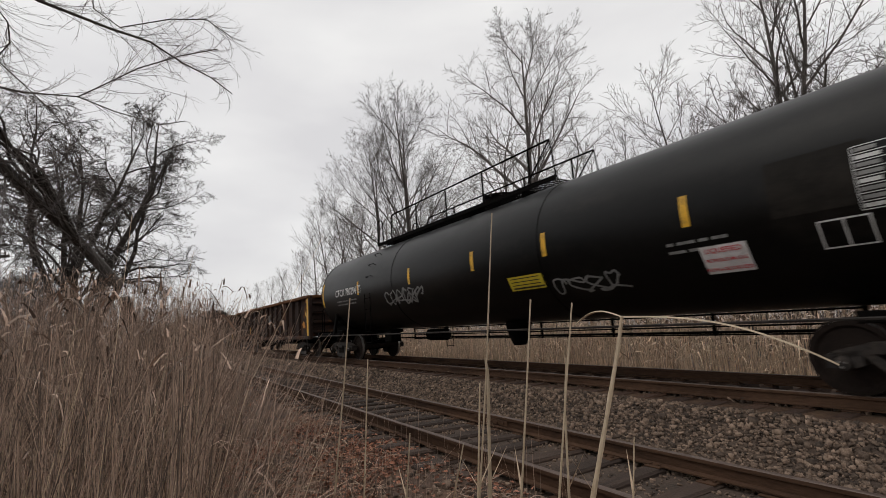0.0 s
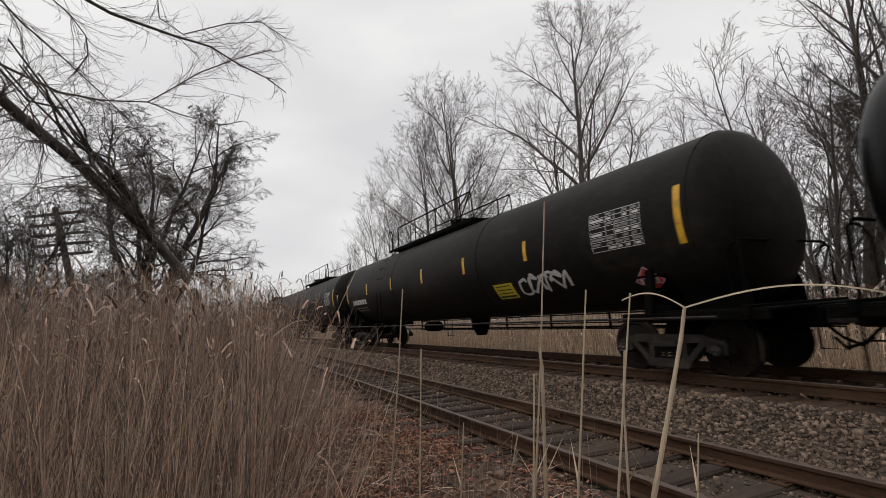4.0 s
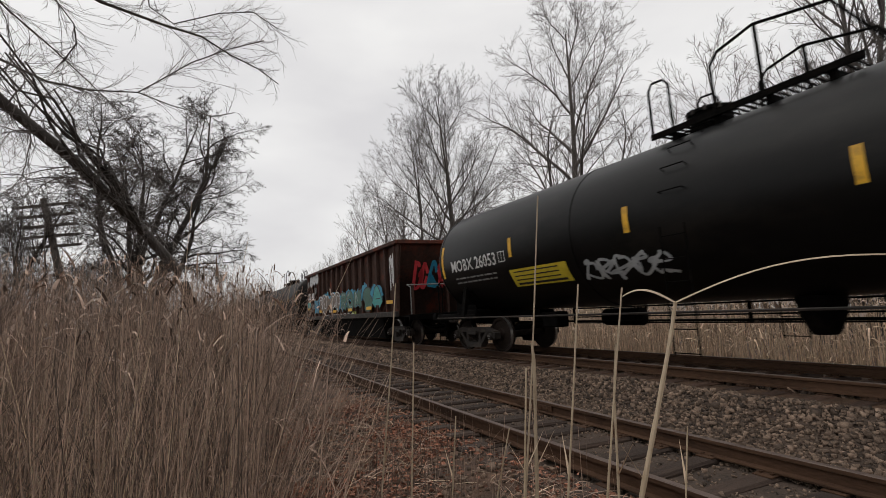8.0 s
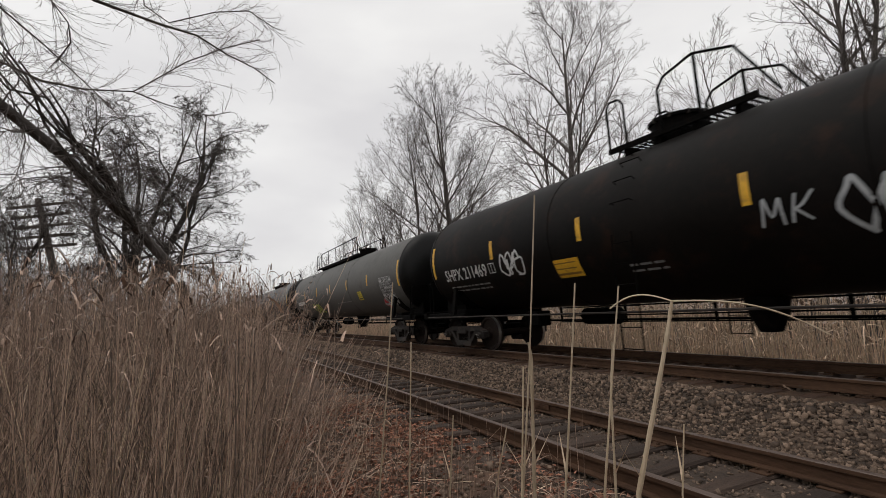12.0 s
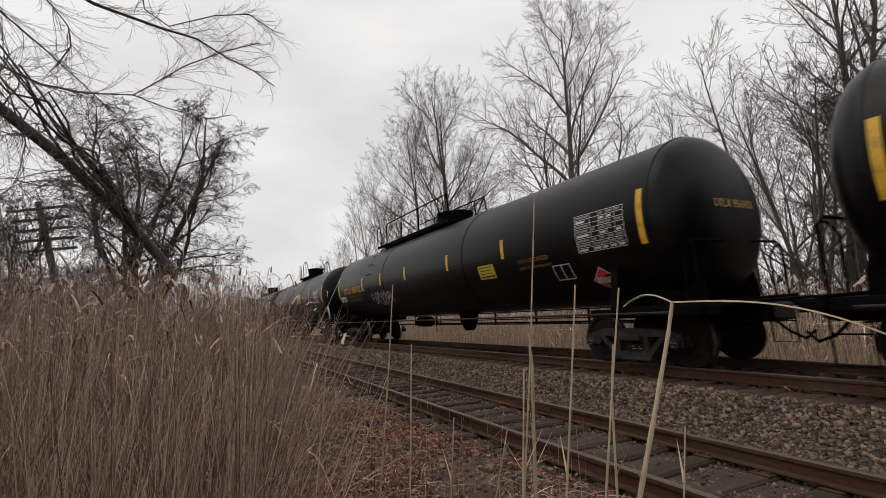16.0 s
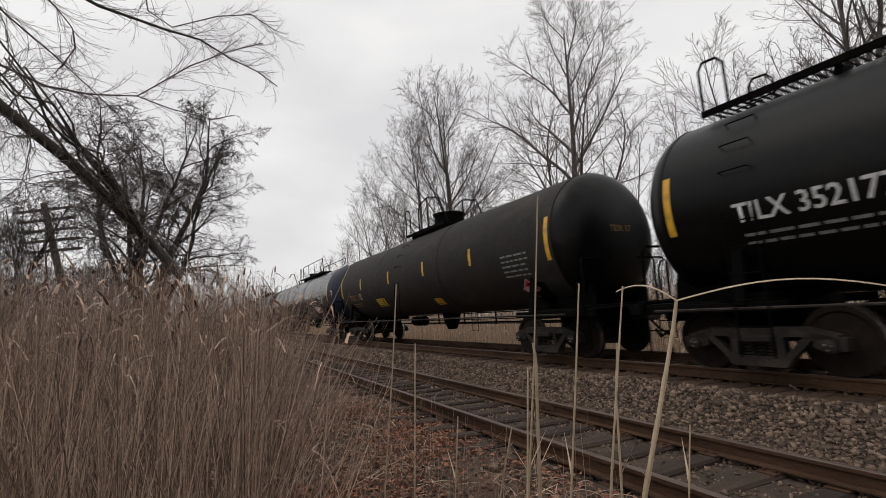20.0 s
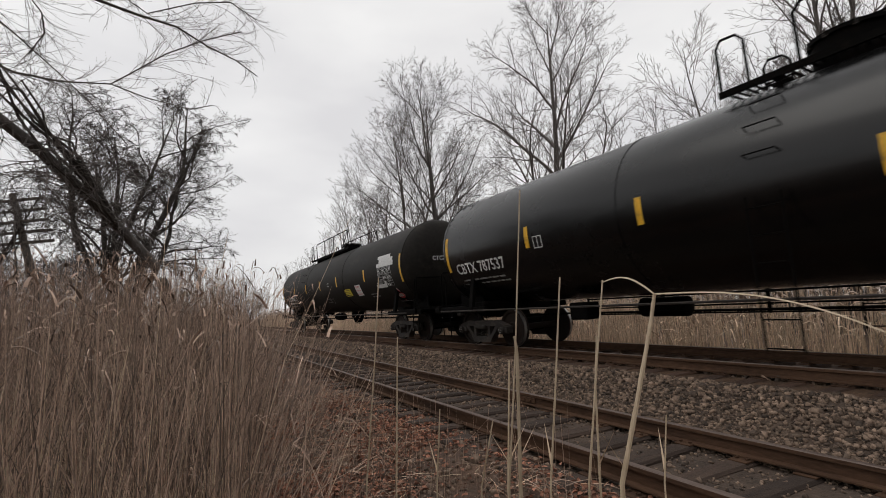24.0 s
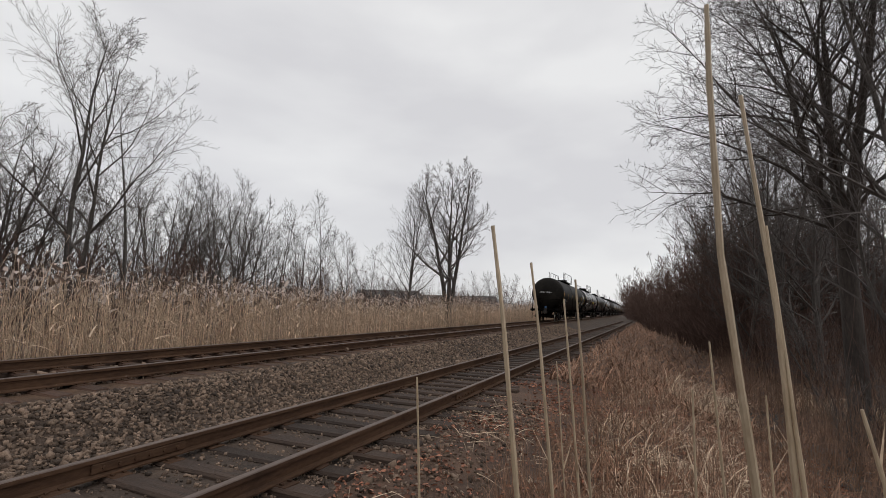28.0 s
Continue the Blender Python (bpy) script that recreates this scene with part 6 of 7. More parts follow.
def litter(name, count, area, seed, keep):
    """Dead leaves lying on the verge."""
    rng = np.random.default_rng(seed)
    x, y = rng.uniform(area[0], area[1], count), rng.uniform(area[2], area[3], count)
    k = np.array([rng.random() < keep(a, b) for a, b in zip(x, y)])
    x, y = x[k], y[k]
    n = len(x)
    z = np.array([ground_z(a, b) for a, b in zip(x, y)]) + rng.uniform(0.005, 0.05, n)
    base = np.array([(-1, 0, 0), (-0.35, -0.5, 0.14), (0.5, -0.38, 0.1), (1, 0, 0.03), (0.4, 0.42, 0.16), (-0.4, 0.5, 0.1)])
    s = rng.uniform(0.015, 0.038, n)
    v = base[None] * s[:, None, None] * np.array([1, 1, 1])[None, None]
    v[..., 2] *= rng.uniform(0.6, 4.5, n)[:, None]
    b = rng.normal(0, 0.85, n)
    y_, z_ = v[..., 1] * np.cos(b)[:, None] - v[..., 2] * np.sin(b)[:, None], v[..., 1] * np.sin(b)[:, None] + v[..., 2] * np.cos(b)[:, None]
    a = rng.uniform(0, 6.283, n)
    x_, y_ = v[..., 0] * np.cos(a)[:, None] - y_ * np.sin(a)[:, None], v[..., 0] * np.sin(a)[:, None] + y_ * np.cos(a)[:, None]
    v = np.stack([x_ + x[:, None], y_ + y[:, None], z_ + z[:, None]], -1)
    f = np.array([(0, 1, 2, 3), (0, 3, 4, 5)])[None] + (np.arange(n) * 6)[:, None, None]
    return thing(name, array_mesh(name, v.reshape(-1, 3), f.reshape(-1, 4), "leaf"), "curled reddish-brown dead leaves on the verge", "leaves", kind="stuff")


TREES["tall"] = (*grow_tree(1, 19, 0.27, 0.54, 17, (14, 9, 4), (0.03, 0.0), first=0.18, twig_r=0.0060, thick=0.46, wobble=1.7, rise=0.07), 19)
TREES["full"] = (*grow_tree(2, 18, 0.20, 0.56, 12, (13, 8, 4), (-0.03, 0.03), fork=0.18, first=0.10, twig_r=0.0058, thick=0.44, wobble=1.6, rise=0.08), 18)
TREES["far_full"] = (*grow_tree(22, 18, 0.18, 0.46, 17, (10, 6), (-0.03, 0.03), fork=0.16, first=0.14, twig_r=0.009, thick=0.34), 18)
TREES["far_light"] = (*grow_tree(23, 18, 0.20, 0.42, 16, (7, 4), (-0.03, 0.03), first=0.18, twig_r=0.016), 18)
TREES["forked"] = (*grow_tree(3, 18, 0.23, 0.40, 12, (9, 6, 3), (-0.06, 0.0), fork=0.30, first=0.32, wobble=1.7, twig_r=0.0072, thick=0.36), 18)
TREES["twin"] = (*grow_tree(52, 17.5, 0.27, 0.50, 10, (9, 6, 4), stems=2, flare=0.30, first=0.24, wobble=1.9, rise=0.06, twig_r=0.0068, thick=0.44), 16.5)
TREES["wide"] = (*grow_tree(4, 13, 0.30, 0.36, 9, (9, 6, 4), stems=4, flare=0.42, bole=1.4, first=0.16, wobble=1.5, rise=0.10, twig_r=0.0085, thick=0.36), 13)
TREES["thin"] = (*grow_tree(5, 13, 0.10, 0.30, 18, (9, 5), (0.05, 0.02), first=0.2, wobble=1.5), 13)
TREES["thin_b"] = (*grow_tree(6, 12, 0.09, 0.34, 17, (9, 5), (-0.06, 0.04), first=0.16, wobble=1.7), 12)
TREES["stand"] = (*grow_tree(16, 12, 0.10, 0.34, 13, (9, 5), (0.03, -0.04), fork=0.25, first=0.22, wobble=1.6), 12)
TREES["round"] = (*grow_tree(71, 11, 0.14, 0.34, 10, (9, 5), stems=3, flare=0.34, bole=0.8, first=0.14, wobble=1.6, rise=0.06, thick=0.4), 11)
TREES["shrub"] = (*grow_tree(7, 5, 0.035, 0.5, 6, (6, 4), stems=6, flare=0.7, first=0.1, twig_r=0.006, wobble=1.9), 5)
TREES["tangle"] = (*grow_tree(8, 6, 0.08, 0.6, 13, (9, 8), (0.1, 0.1), fork=0.4, droop=0.16, first=0.10, twig_r=0.0050, wobble=2.2), 6)
TREES["bush"] = (*grow_tree(41, 7.4, 0.14, 0.30, 10, (10, 9, 5), stems=7, flare=0.36, bole=1.5, first=0.16, twig_r=0.0036, wobble=3.0, tone="vine", rise=0.02, droop=0.10), 7.4)
TREES["thicket"] = (*grow_tree(42, 6.5, 0.05, 0.30, 7, (7, 4), stems=7, flare=0.55, first=0.06, twig_r=0.0085, wobble=1.6, tone="thicket"), 6.5)
TREES["oak"] = (*grow_tree(43, 15, 0.22, 0.42, 12, (11, 7, 4), stems=4, flare=0.30, bole=4.4, first=0.06, twig_r=0.0050, wobble=2.0, rise=0.0, thick=0.24, tone="dark_bark"), 15)

tree("tall", 46.2, 26, 20.5, "tall bare tree with a straight grey trunk", 205)
for az, d, h, k in ((59.5, 33, 19, "full"), (63.2, 37, 17.5, "full"), (57, 40, 15, "thin"), (66.5, 60, 20, "far_full"), (69, 62, 18, "far_full"), (71.2, 72, 18, "far_light"), (73, 84, 17, "far_light"), (75, 110, 17, "far_light"), (76.5, 125, 17, "far_light"), (78, 140, 17, "far_light"), (54, 36, 12, "thin"), (50.5, 31, 12, "thin_b"), (48, 30, 8, "stand")):
    tree(k, az, d, h)
tree("forked", 20.0, 24, 18.5, "tall bare tree with a dark leaning trunk", 10)
tree("thin", 26.8, 24, 16, "bare tree with a thin straight trunk", 40)
for az, d, h, k in ((39, 26, 12, "thin"), (33, 27, 13, "thin"), (23, 28, 12, "stand"), (14, 28, 12, "thin"), (11, 25, 13, "thin_b"), (41.5, 28, 9, "thin_b"), (29, 30, 9, "stand")):
    tree(k, az, d, h)
for az, d, h, k in ((22.5, 22, 13, "round"), (17.5, 25, 14, "round"), (14.5, 21.5, 11, "bush"), (12, 24, 13, "round"), (9, 22, 12, "round"), (6.5, 25, 13, "stand"), (19, 20.5, 7, "round"), (4, 23, 11, "round"), (25, 24, 9, "round"), (30.5, 25, 8, "round"), (36, 25, 7, "round"), (42.5, 24, 6, "round")):
    tree(k, az, d, h, "bare vine-hung tree close behind the reeds")
tree("twin", -29.2, 27, 15.2, "tall bare tree with two slanting stems above the reeds", -28)
tree("thin", -33.5, 27, 13, "slim bare tree above the reeds")
rng = random.Random(9)
for k in range(30):
    az = 9 - 33 * (k + rng.random()) / 30
    tree(rng.choice(("thin", "round", "stand", "round")), az, rng.uniform(27, 38), rng.uniform(9, 13.5), "slim bare tree in a dense stand")
for k in range(16):
    az = -24 - 24 * (k + rng.random()) / 16
    tree(rng.choice(("thin_b", "round", "round", "stand")), az, rng.uniform(31, 44), rng.uniform(7, 11.5), "slim bare tree in a dense stand")
tree("far_full", -12.5, 34, 14.5, "bushy bare tree in a dense stand")
tree("far_full", -17, 36, 14, "bushy bare tree in a dense stand")
for az, d, h, k in ((-36, 34, 11, "round"), (-39, 36, 9, "round"), (-41.5, 33, 10, "thin"), (-44.3, 38, 11, "round"), (-46, 40, 9, "round"), (-48, 40, 9, "thin"), (-50.5, 44, 10, "round"), (-53.2, 42, 11.5, "thin_b"), (-56, 46, 9, "stand"), (-58.5, 46, 8, "stand"), (-63.0, 38, 11, "far_full"), (-67.9, 36, 13, "wide"), (-71, 80, 8, "stand"), (-73, 90, 9, "thin_b"), (-75.5, 110, 10, "stand")):
    tree(k, az, d, h)
for k in range(105):
    az = 50 - 128 * (k + rng.random()) / 105
    d = 20.5 / max(0.34, math.cos(radians(az))) + rng.uniform(0, 9)
    tree("thicket" if k % 3 else "shrub", az, d, rng.uniform(3.2, 5.8), "low dark bare shrub at the edge of the reeds", group="shrubs beyond the reeds", name="shrub")
# the far end of the line, on both sides
for k in range(20):
    x = rng.uniform(-260, -90)
    y = rng.uniform(13, 40) if k % 4 else rng.uniform(-30, -14)
    tree(rng.choice(("far_light", "thin", "stand")), math.degrees(math.atan2(-x, y)), math.hypot(x, y), rng.uniform(9, 14), "distant bare tree along the line", group="far trees along the line")
for k in range(76):
    x = 26 + 130 * rng.random() ** 1.5
    y = min(3.2, -2.9 + 0.062 * (x - 30)) - (1.2 if x < 60 else 0) - rng.uniform(0, 1) ** 1.5 * 10
    az = math.degrees(math.atan2(-x, y))
    if not -111 < az < -103:
        tree("thicket", az, math.hypot(x, y), rng.uniform(7.0, 9.5), "dark brown thicket bush beside the siding", group="thicket beside the siding", name="thicket_bush")
for k in range(26):
    x, y = rng.uniform(170, 420), rng.uniform(-60, 75)
    if abs(y - 6) > 7:
        tree("far_light", math.degrees(math.atan2(-x, y)), math.hypot(x, y), rng.uniform(9, 14), "distant bare tree at the end of the line", group="far trees along the line")
tree("oak", -107.2, 16, 15, "dark bare tree with a thick forked trunk above the ditch", group="trees on the camera side", turn=30)
tree("full", -112.6, 14.0, 13, "dark bare tree close to the ditch", group="trees on the camera side", turn=10)
tree("round", -104.8, 21, 10, "bare tree with fine dark twigs", group="trees on the camera side", turn=50)
tree("far_full", -101.5, 27, 12, "bare tree with fine twigs on the bank", group="trees on the camera side", turn=110)
for az, d, h, k in ((-97.5, 34, 7.6, "thicket"), (-101.5, 30, 5.0, "shrub"), (-103.5, 28, 4.5, "shrub"), (-95.6, 36, 7.8, "thicket"), (-99.5, 32, 8.5, "thicket"), (-100.5, 36, 9, "thicket"), (-110.5, 26, 5, "shrub"), (-112.5, 28, 7, "thicket"), (-114, 20, 4, "shrub"), (-103, 36, 6, "thicket"), (-109, 34, 5, "thicket"), (-104.5, 17, 3.2, "tangle"), (-109.5, 13, 2.2, "shrub"), (-112, 11, 2.4, "tangle"), (-115, 10, 2.6, "tangle"), (-106, 12, 1.8, "shrub"), (-118, 12, 3.5, "tangle")):
    tree(k, az, d, h, "tangled dark shrub on the bank", group="shrubs on the bank", name="shrub")
for az, d, h, k in ((-98.5, 30, 8.6, "thicket"), (-100.5, 28, 8.4, "thicket"), (-102.2, 33, 9.8, "thicket"), (-103.6, 29, 10, "round"), (-105.6, 31, 11, "round"), (-109, 27, 10, "round"), (-110.4, 30, 9.6, "thicket"), (-99.4, 26, 9, "round"), (-113, 24, 9, "round"), (-100.2, 32, 13, "full"), (-103.0, 27, 13, "full"), (-97.8, 40, 12, "full")):
    tree(k, az, d, h, "dark bare bush on the bank", group="shrubs on the bank", name="shrub")
for k in range(22):
    tree("thicket", -96.5 - 18 * (k + rng.random()) / 22, rng.uniform(36, 56), rng.uniform(7.5, 10.5), "brown thicket bush far behind the bank", group="shrubs on the bank", name="shrub")
# camera side, behind the reeds on the way the train comes from
for az, d, h, k in ((93.9, 15, 8.3, "bush"), (99.0, 12.5, 2.9, "tangle"), (92.5, 13.5, 2.6, "tangle"), (96.5, 14, 3.0, "shrub"), (103.5, 11, 3.2, "tangle"),  (95.0, 13, 3.6, "tangle"), (101, 14.5, 5.0, "tangle"), (105.5, 15, 5.5, "bush"), (103, 20, 6, "shrub"), (109, 12, 5.5, "tangle"), (112, 15, 9, "far_full"), (88, 44, 4.2, "shrub"), (86.5, 50, 4, "shrub")):
    tree(k, az, d, h, "vine-tangled bare tree behind the reeds", group="vine-tangled trees", name="tree")


def leaning_tree():
    ob = thing("leaning_tree", None, "dark leaning trunk with drooping vines", "tree")
    s = Shape()
    base, tip = Vector((-11.31, -0.41, 2.88)), Vector((-8.47, -2.8, 5.04))
    pts = [Vector((-11.5, -0.2, 2.65)), base, Vector((-10.76, -1.02, 3.55)), Vector((-9.71, -1.89, 4.38)), Vector((-8.87, -2.53, 4.81)), tip]
    s.tube(pts, [0.10, 0.10, 0.094, 0.088, 0.08, 0.07], "bark", 10)
    s.tube([(-12.0, 0.1, -0.3), (-12.0, 0.0, 1.0), (-11.9, 0.15, 1.7), (-11.6, -0.1, 2.4)], [0.2, 0.17, 0.14, 0.10], "vine", 10)
    part("trunk", s.mesh("trunk", True), ob)
    rng = random.Random(12)
    s = Shape()
    for k in range(70):
        t = rng.uniform(0.12, 1.0)
        p = base.lerp(tip, t)
        d = Vector((rng.uniform(-0.9, 0.6), rng.uniform(-0.7, 0.8), rng.uniform(-0.3, 1.0))).normalized()
        L = rng.uniform(0.6, 1.9)
        q = [p.copy()]
        for i in range(5):
            d = (d + Vector((rng.gauss(0, 0.3), rng.gauss(0, 0.3), rng.gauss(-0.12, 0.28)))).normalized()
            q.append(q[-1] + d * L / 5)
        s.tube(q, [0.014, 0.011, 0.009, 0.007, 0.005, 0.003], "twig", 4, False)
        for i in range(1, 6):
            for _ in range(3):
                e = (d + Vector((rng.gauss(0, 0.7), rng.gauss(0, 0.7), rng.gauss(-0.1, 0.6)))).normalized()
                f = (e + Vector((rng.gauss(0, 0.4), rng.gauss(0, 0.4), rng.gauss(-0.2, 0.4)))).normalized()
                l = rng.uniform(0.2, 0.5)
                s.tube([q[i], q[i] + e * l, q[i] + e * l + f * l], [0.0045, 0.0035, 0.002], "twig", 3, False)
    for k in range(8):
        a, b = base.lerp(tip, rng.uniform(0.05, 0.35)), base.lerp(tip, rng.uniform(0.8, 1.05))
        up = [Vector((rng.uniform(-0.3, 0.5), rng.uniform(-0.1, 0.4), rng.uniform(0.05, 0.75))) for _ in range(4)]
        s.tube([a] + [a.lerp(b, (i + 1) / 5) + up[i] * (0.5 + 0.2 * i) for i in range(4)] + [b + up[3] * 1.3], [0.03, 0.028, 0.024, 0.021, 0.017, 0.013], "vine", 5)
    part("limb_tangle", s.mesh("limb_tangle"), ob)


def bough(ob, pts, r, seed, twigs):
    """A long thin bough with fine side twigs."""
    rng = random.Random(seed)
    s = Shape()
    pts = [Vector(p) for p in pts]
    n = len(pts)
    s.tube(pts, [max(0.006, r * (1 - 0.85 * k / (n - 1))) for k in range(n)], "bark", 6)
    limb = part("bough", s.mesh("bough", True), ob)
    s = Shape()
    for k in range(twigs):
        t = rng.uniform(0.1, 1.0) * (n - 1)
        i = min(n - 2, int(t))
        p = pts[i].lerp(pts[i + 1], t - i)
        d = ((pts[i + 1] - pts[i]).normalized() + Vector((rng.gauss(0, 0.36), rng.gauss(0, 0.36), rng.gauss(0.02, 0.36)))).normalized()
        L = rng.uniform(0.3, 0.75 + 0.65 * rng.random()) * (1.0 - 0.62 * t / (n - 1))
        bend = Vector((rng.gauss(0, 0.07), rng.gauss(0, 0.07), rng.gauss(0.0, 0.09)))
        q = [p]
        for _ in range(8):
            d = (d + bend + Vector((rng.gauss(0, 0.07), rng.gauss(0, 0.07), rng.gauss(0, 0.07)))).normalized()
            q.append(q[-1] + d * L / 8)
        s.tube(q, [0.003, 0.0028, 0.0026, 0.0023, 0.002, 0.0018, 0.0015, 0.0012, 0.001], "twig", 3, False)
        for i in range(1, 8):
            e = ((q[i + 1] - q[i]).normalized() * 1.1 + Vector((rng.gauss(0, 0.5), rng.gauss(0, 0.5), rng.gauss(0, 0.5)))).normalized()
            f = (e + bend * 3 + Vector((rng.gauss(0, 0.2), rng.gauss(0, 0.2), rng.gauss(0, 0.2)))).normalized()
            l = L * rng.uniform(0.07, 0.2)
            s.tube([q[i], q[i] + e * l, q[i] + e * l + f * l], [0.0015, 0.0012, 0.0009], "twig", 3, False)
    tagged(part("twig_spray", s.mesh("twig_spray"), limb), kind="stuff")


leaning_tree()


def overhanging_tree():
    """A tree just beside the view whose boughs reach over the verge."""
    ob = thing("overhanging_tree", None, "bare tree whose thin boughs reach over the reeds", "tree")
    part("trunk", Shape().tube([(-5.3, -4.6, -0.2), (-5.2, -4.3, 2.0), (-5.1, -4.1, 4.2), (-5.2, -3.9, 7.0)], [0.16, 0.14, 0.11, 0.06], "bark", 9).mesh("trunk", True), ob)
    bough(ob, [(-5.1, -4.1, 4.2), (-4.7, -2.6, 4.5), (-4.61, -1.21, 4.45), (-4.83, -0.83, 4.41), (-5.0, -0.34, 4.43), (-5.1, -0.01, 4.46), (-5.24, 0.29, 4.4), (-5.35, 0.59, 4.37), (-5.47, 0.82, 4.3)], 0.021, 1, 46)
    bough(ob, [(-5.15, -4.2, 3.0), (-4.8, -2.8, 3.7), (-4.85, -1.63, 3.77), (-4.94, -1.44, 3.72), (-5.12, -1.21, 3.69), (-5.27, -0.92, 3.74), (-5.38, -0.55, 3.85), (-5.52, -0.26, 3.83), (-5.73, 0.16, 3.87), (-5.78, 0.37, 3.98)], 0.015, 2, 40)
    bough(ob, [(-5.15, -4.1, 3.8), (-4.9, -2.7, 4.4), (-4.99, -1.65, 4.4), (-5.09, -1.52, 4.28), (-5.43, -1.29, 4.19), (-5.78, -1.02, 4.04), (-6.08, -0.82, 3.93), (-6.55, -0.47, 3.63)], 0.013, 3, 40)
    bough(ob, [(-5.38, -0.55, 3.85), (-5.34, -0.39, 3.98), (-5.24, -0.09, 4.22), (-5.21, 0.27, 4.46), (-5.19, 0.61, 4.64)], 0.006, 4, 26)
    bough(ob, [(-5.1, -4.0, 5.4), (-4.9, -2.4, 5.0), (-4.93, -1.44, 4.6), (-5.08, -1.19, 4.46), (-5.27, -1.09, 4.38), (-5.44, -1.09, 4.27), (-5.6, -1.22, 4.12)], 0.010, 5, 36)
    bough(ob, [(-5.1, -4.0, 5.6), (-4.9, -2.0, 5.4), (-4.93, -0.51, 4.89), (-5.09, -0.48, 4.64), (-5.24, -0.27, 4.61), (-5.22, 0.15, 4.85), (-5.23, 0.49, 4.98), (-5.35, 0.78, 4.93)], 0.008, 6, 34)


overhanging_tree()


def telegraph_pole():
    ob = thing("telegraph_pole", None, "old leaning wooden pole with five crossarms", "utility pole")
    s = Shape().tube([(-23.7, -3.7, -0.2), (-23.54, -4.65, 4.1), (-23.42, -5.25, 6.6)], [0.15, 0.13, 0.11], "pole", 9)
    part("pole", s.mesh("pole", True), ob)
    for k in range(5):
        t = k / 4
        c = Vector((-23.44, -5.18, 6.3)).lerp(Vector((-23.54, -4.8, 4.7)), t)
        m = Shape().box((0, 0, 0), (0.09, 1.95, 0.10), "pole", bevel=0.01)
        for y in (-0.85, -0.5, 0.5, 0.85):
            m.lathe([(0.05, 0.015), (0.12, 0.03), (0.17, 0.02)], "pole", "z", 6, (0, y, 0))
        part("crossarm", m.mesh("crossarm"), ob, Matrix.Translation(c + Vector((0.13, 0, 0))) @ pose(0, 0, 0, 10 - 3 * t, 0, -12))


def house(x, y, turn, w, d, h, label):
    ob = thing("house", None, label, "house", "far houses")
    ob.matrix_basis = pose(x, y, ground_z(x, y), 0, 0, turn)
    s = Shape().box((0, 0, h / 2), (w, d, h), "wall")
    part("wall", s.mesh("wall"), ob)
    r = d / 2 + 0.4
    s = Shape()
    s.add([(-w / 2 - 0.3, -r, h - 0.1), (w / 2 + 0.3, -r, h - 0.1), (w / 2 + 0.3, 0, h + 1.6), (-w / 2 - 0.3, 0, h + 1.6), (-w / 2 - 0.3, r, h - 0.1), (w / 2 + 0.3, r, h - 0.1)], [(0, 1, 2, 3), (3, 2, 5, 4), (0, 3, 4), (1, 5, 2)], "roof")
    part("roof", s.mesh("roof"), ob)
    for k in range(int(w / 3)):
        for zz in (1.5, 4.2):
            if zz < h:
                wd = part("window", Shape().box((0, 0, 0), (1.2, 0.08, 1.3), "paper").mesh("window_frame"), ob, pose(-w / 2 + 1.5 + 3 * k, -d / 2 - 0.03, zz))
                part("pane", Shape().box((0, -0.05, 0), (1.0, 0.03, 1.1), "glass").mesh("pane"), wd)


telegraph_pole()
house(84, 47, -62, 12, 8, 3.4, "pale house with a dark roof, far behind bare trees")
house(64, -17, 100, 12, 8, 4.6, "white house far behind the bank")
house(98, 38, -68, 18, 9, 2.9, "long pale low house far behind the reeds")

# ---- reeds and verge ----
rn = np.random.default_rng(3)
n = 22000
rx, ry = rn.uniform(-75, 100, n), 11.9 + np.abs(rn.normal(0, 2.4, n))
hh = rn.normal(1.95, 0.25, n) + 0.35 * np.sin(rx * 0.35) * np.cos(rx * 0.11 + ry)
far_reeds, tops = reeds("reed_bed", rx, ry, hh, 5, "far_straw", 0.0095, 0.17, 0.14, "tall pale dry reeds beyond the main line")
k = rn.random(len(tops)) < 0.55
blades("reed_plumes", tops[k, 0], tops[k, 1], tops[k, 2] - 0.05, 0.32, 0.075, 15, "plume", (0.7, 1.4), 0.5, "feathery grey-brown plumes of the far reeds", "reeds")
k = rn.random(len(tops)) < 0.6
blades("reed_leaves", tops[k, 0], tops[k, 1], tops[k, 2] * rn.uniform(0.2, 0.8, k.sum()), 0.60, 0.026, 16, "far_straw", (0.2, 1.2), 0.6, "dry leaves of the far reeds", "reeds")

n = 11500
lx = -rn.uniform(1.35, 10.5, n)
ly = -lx * (0.20 + 0.008 * lx) - rn.uniform(0, 1, n) ** 1.4 * 5.5 - 0.12
far_off = np.hypot(lx, ly)
near_reeds, ntops = reeds("near_reeds", lx, ly, np.minimum(1.66 + 0.17 * (far_off - 1.4), rn.normal(1.74, 0.26, n) + 0.122 * np.clip(np.hypot(lx, ly) - 2.5, 0, 5.5) * np.clip(0.98 - 0.35 * (ly + 0.2 * lx + 1.2), 0.55, 1.2)), 6, "reed_brown", 0.0040, 0.33, 0.22, "dense stand of dry brown reeds beside the siding", levels=5)
k = (rn.random(n) < 0.7) & (np.hypot(lx, ly) > 2.7)
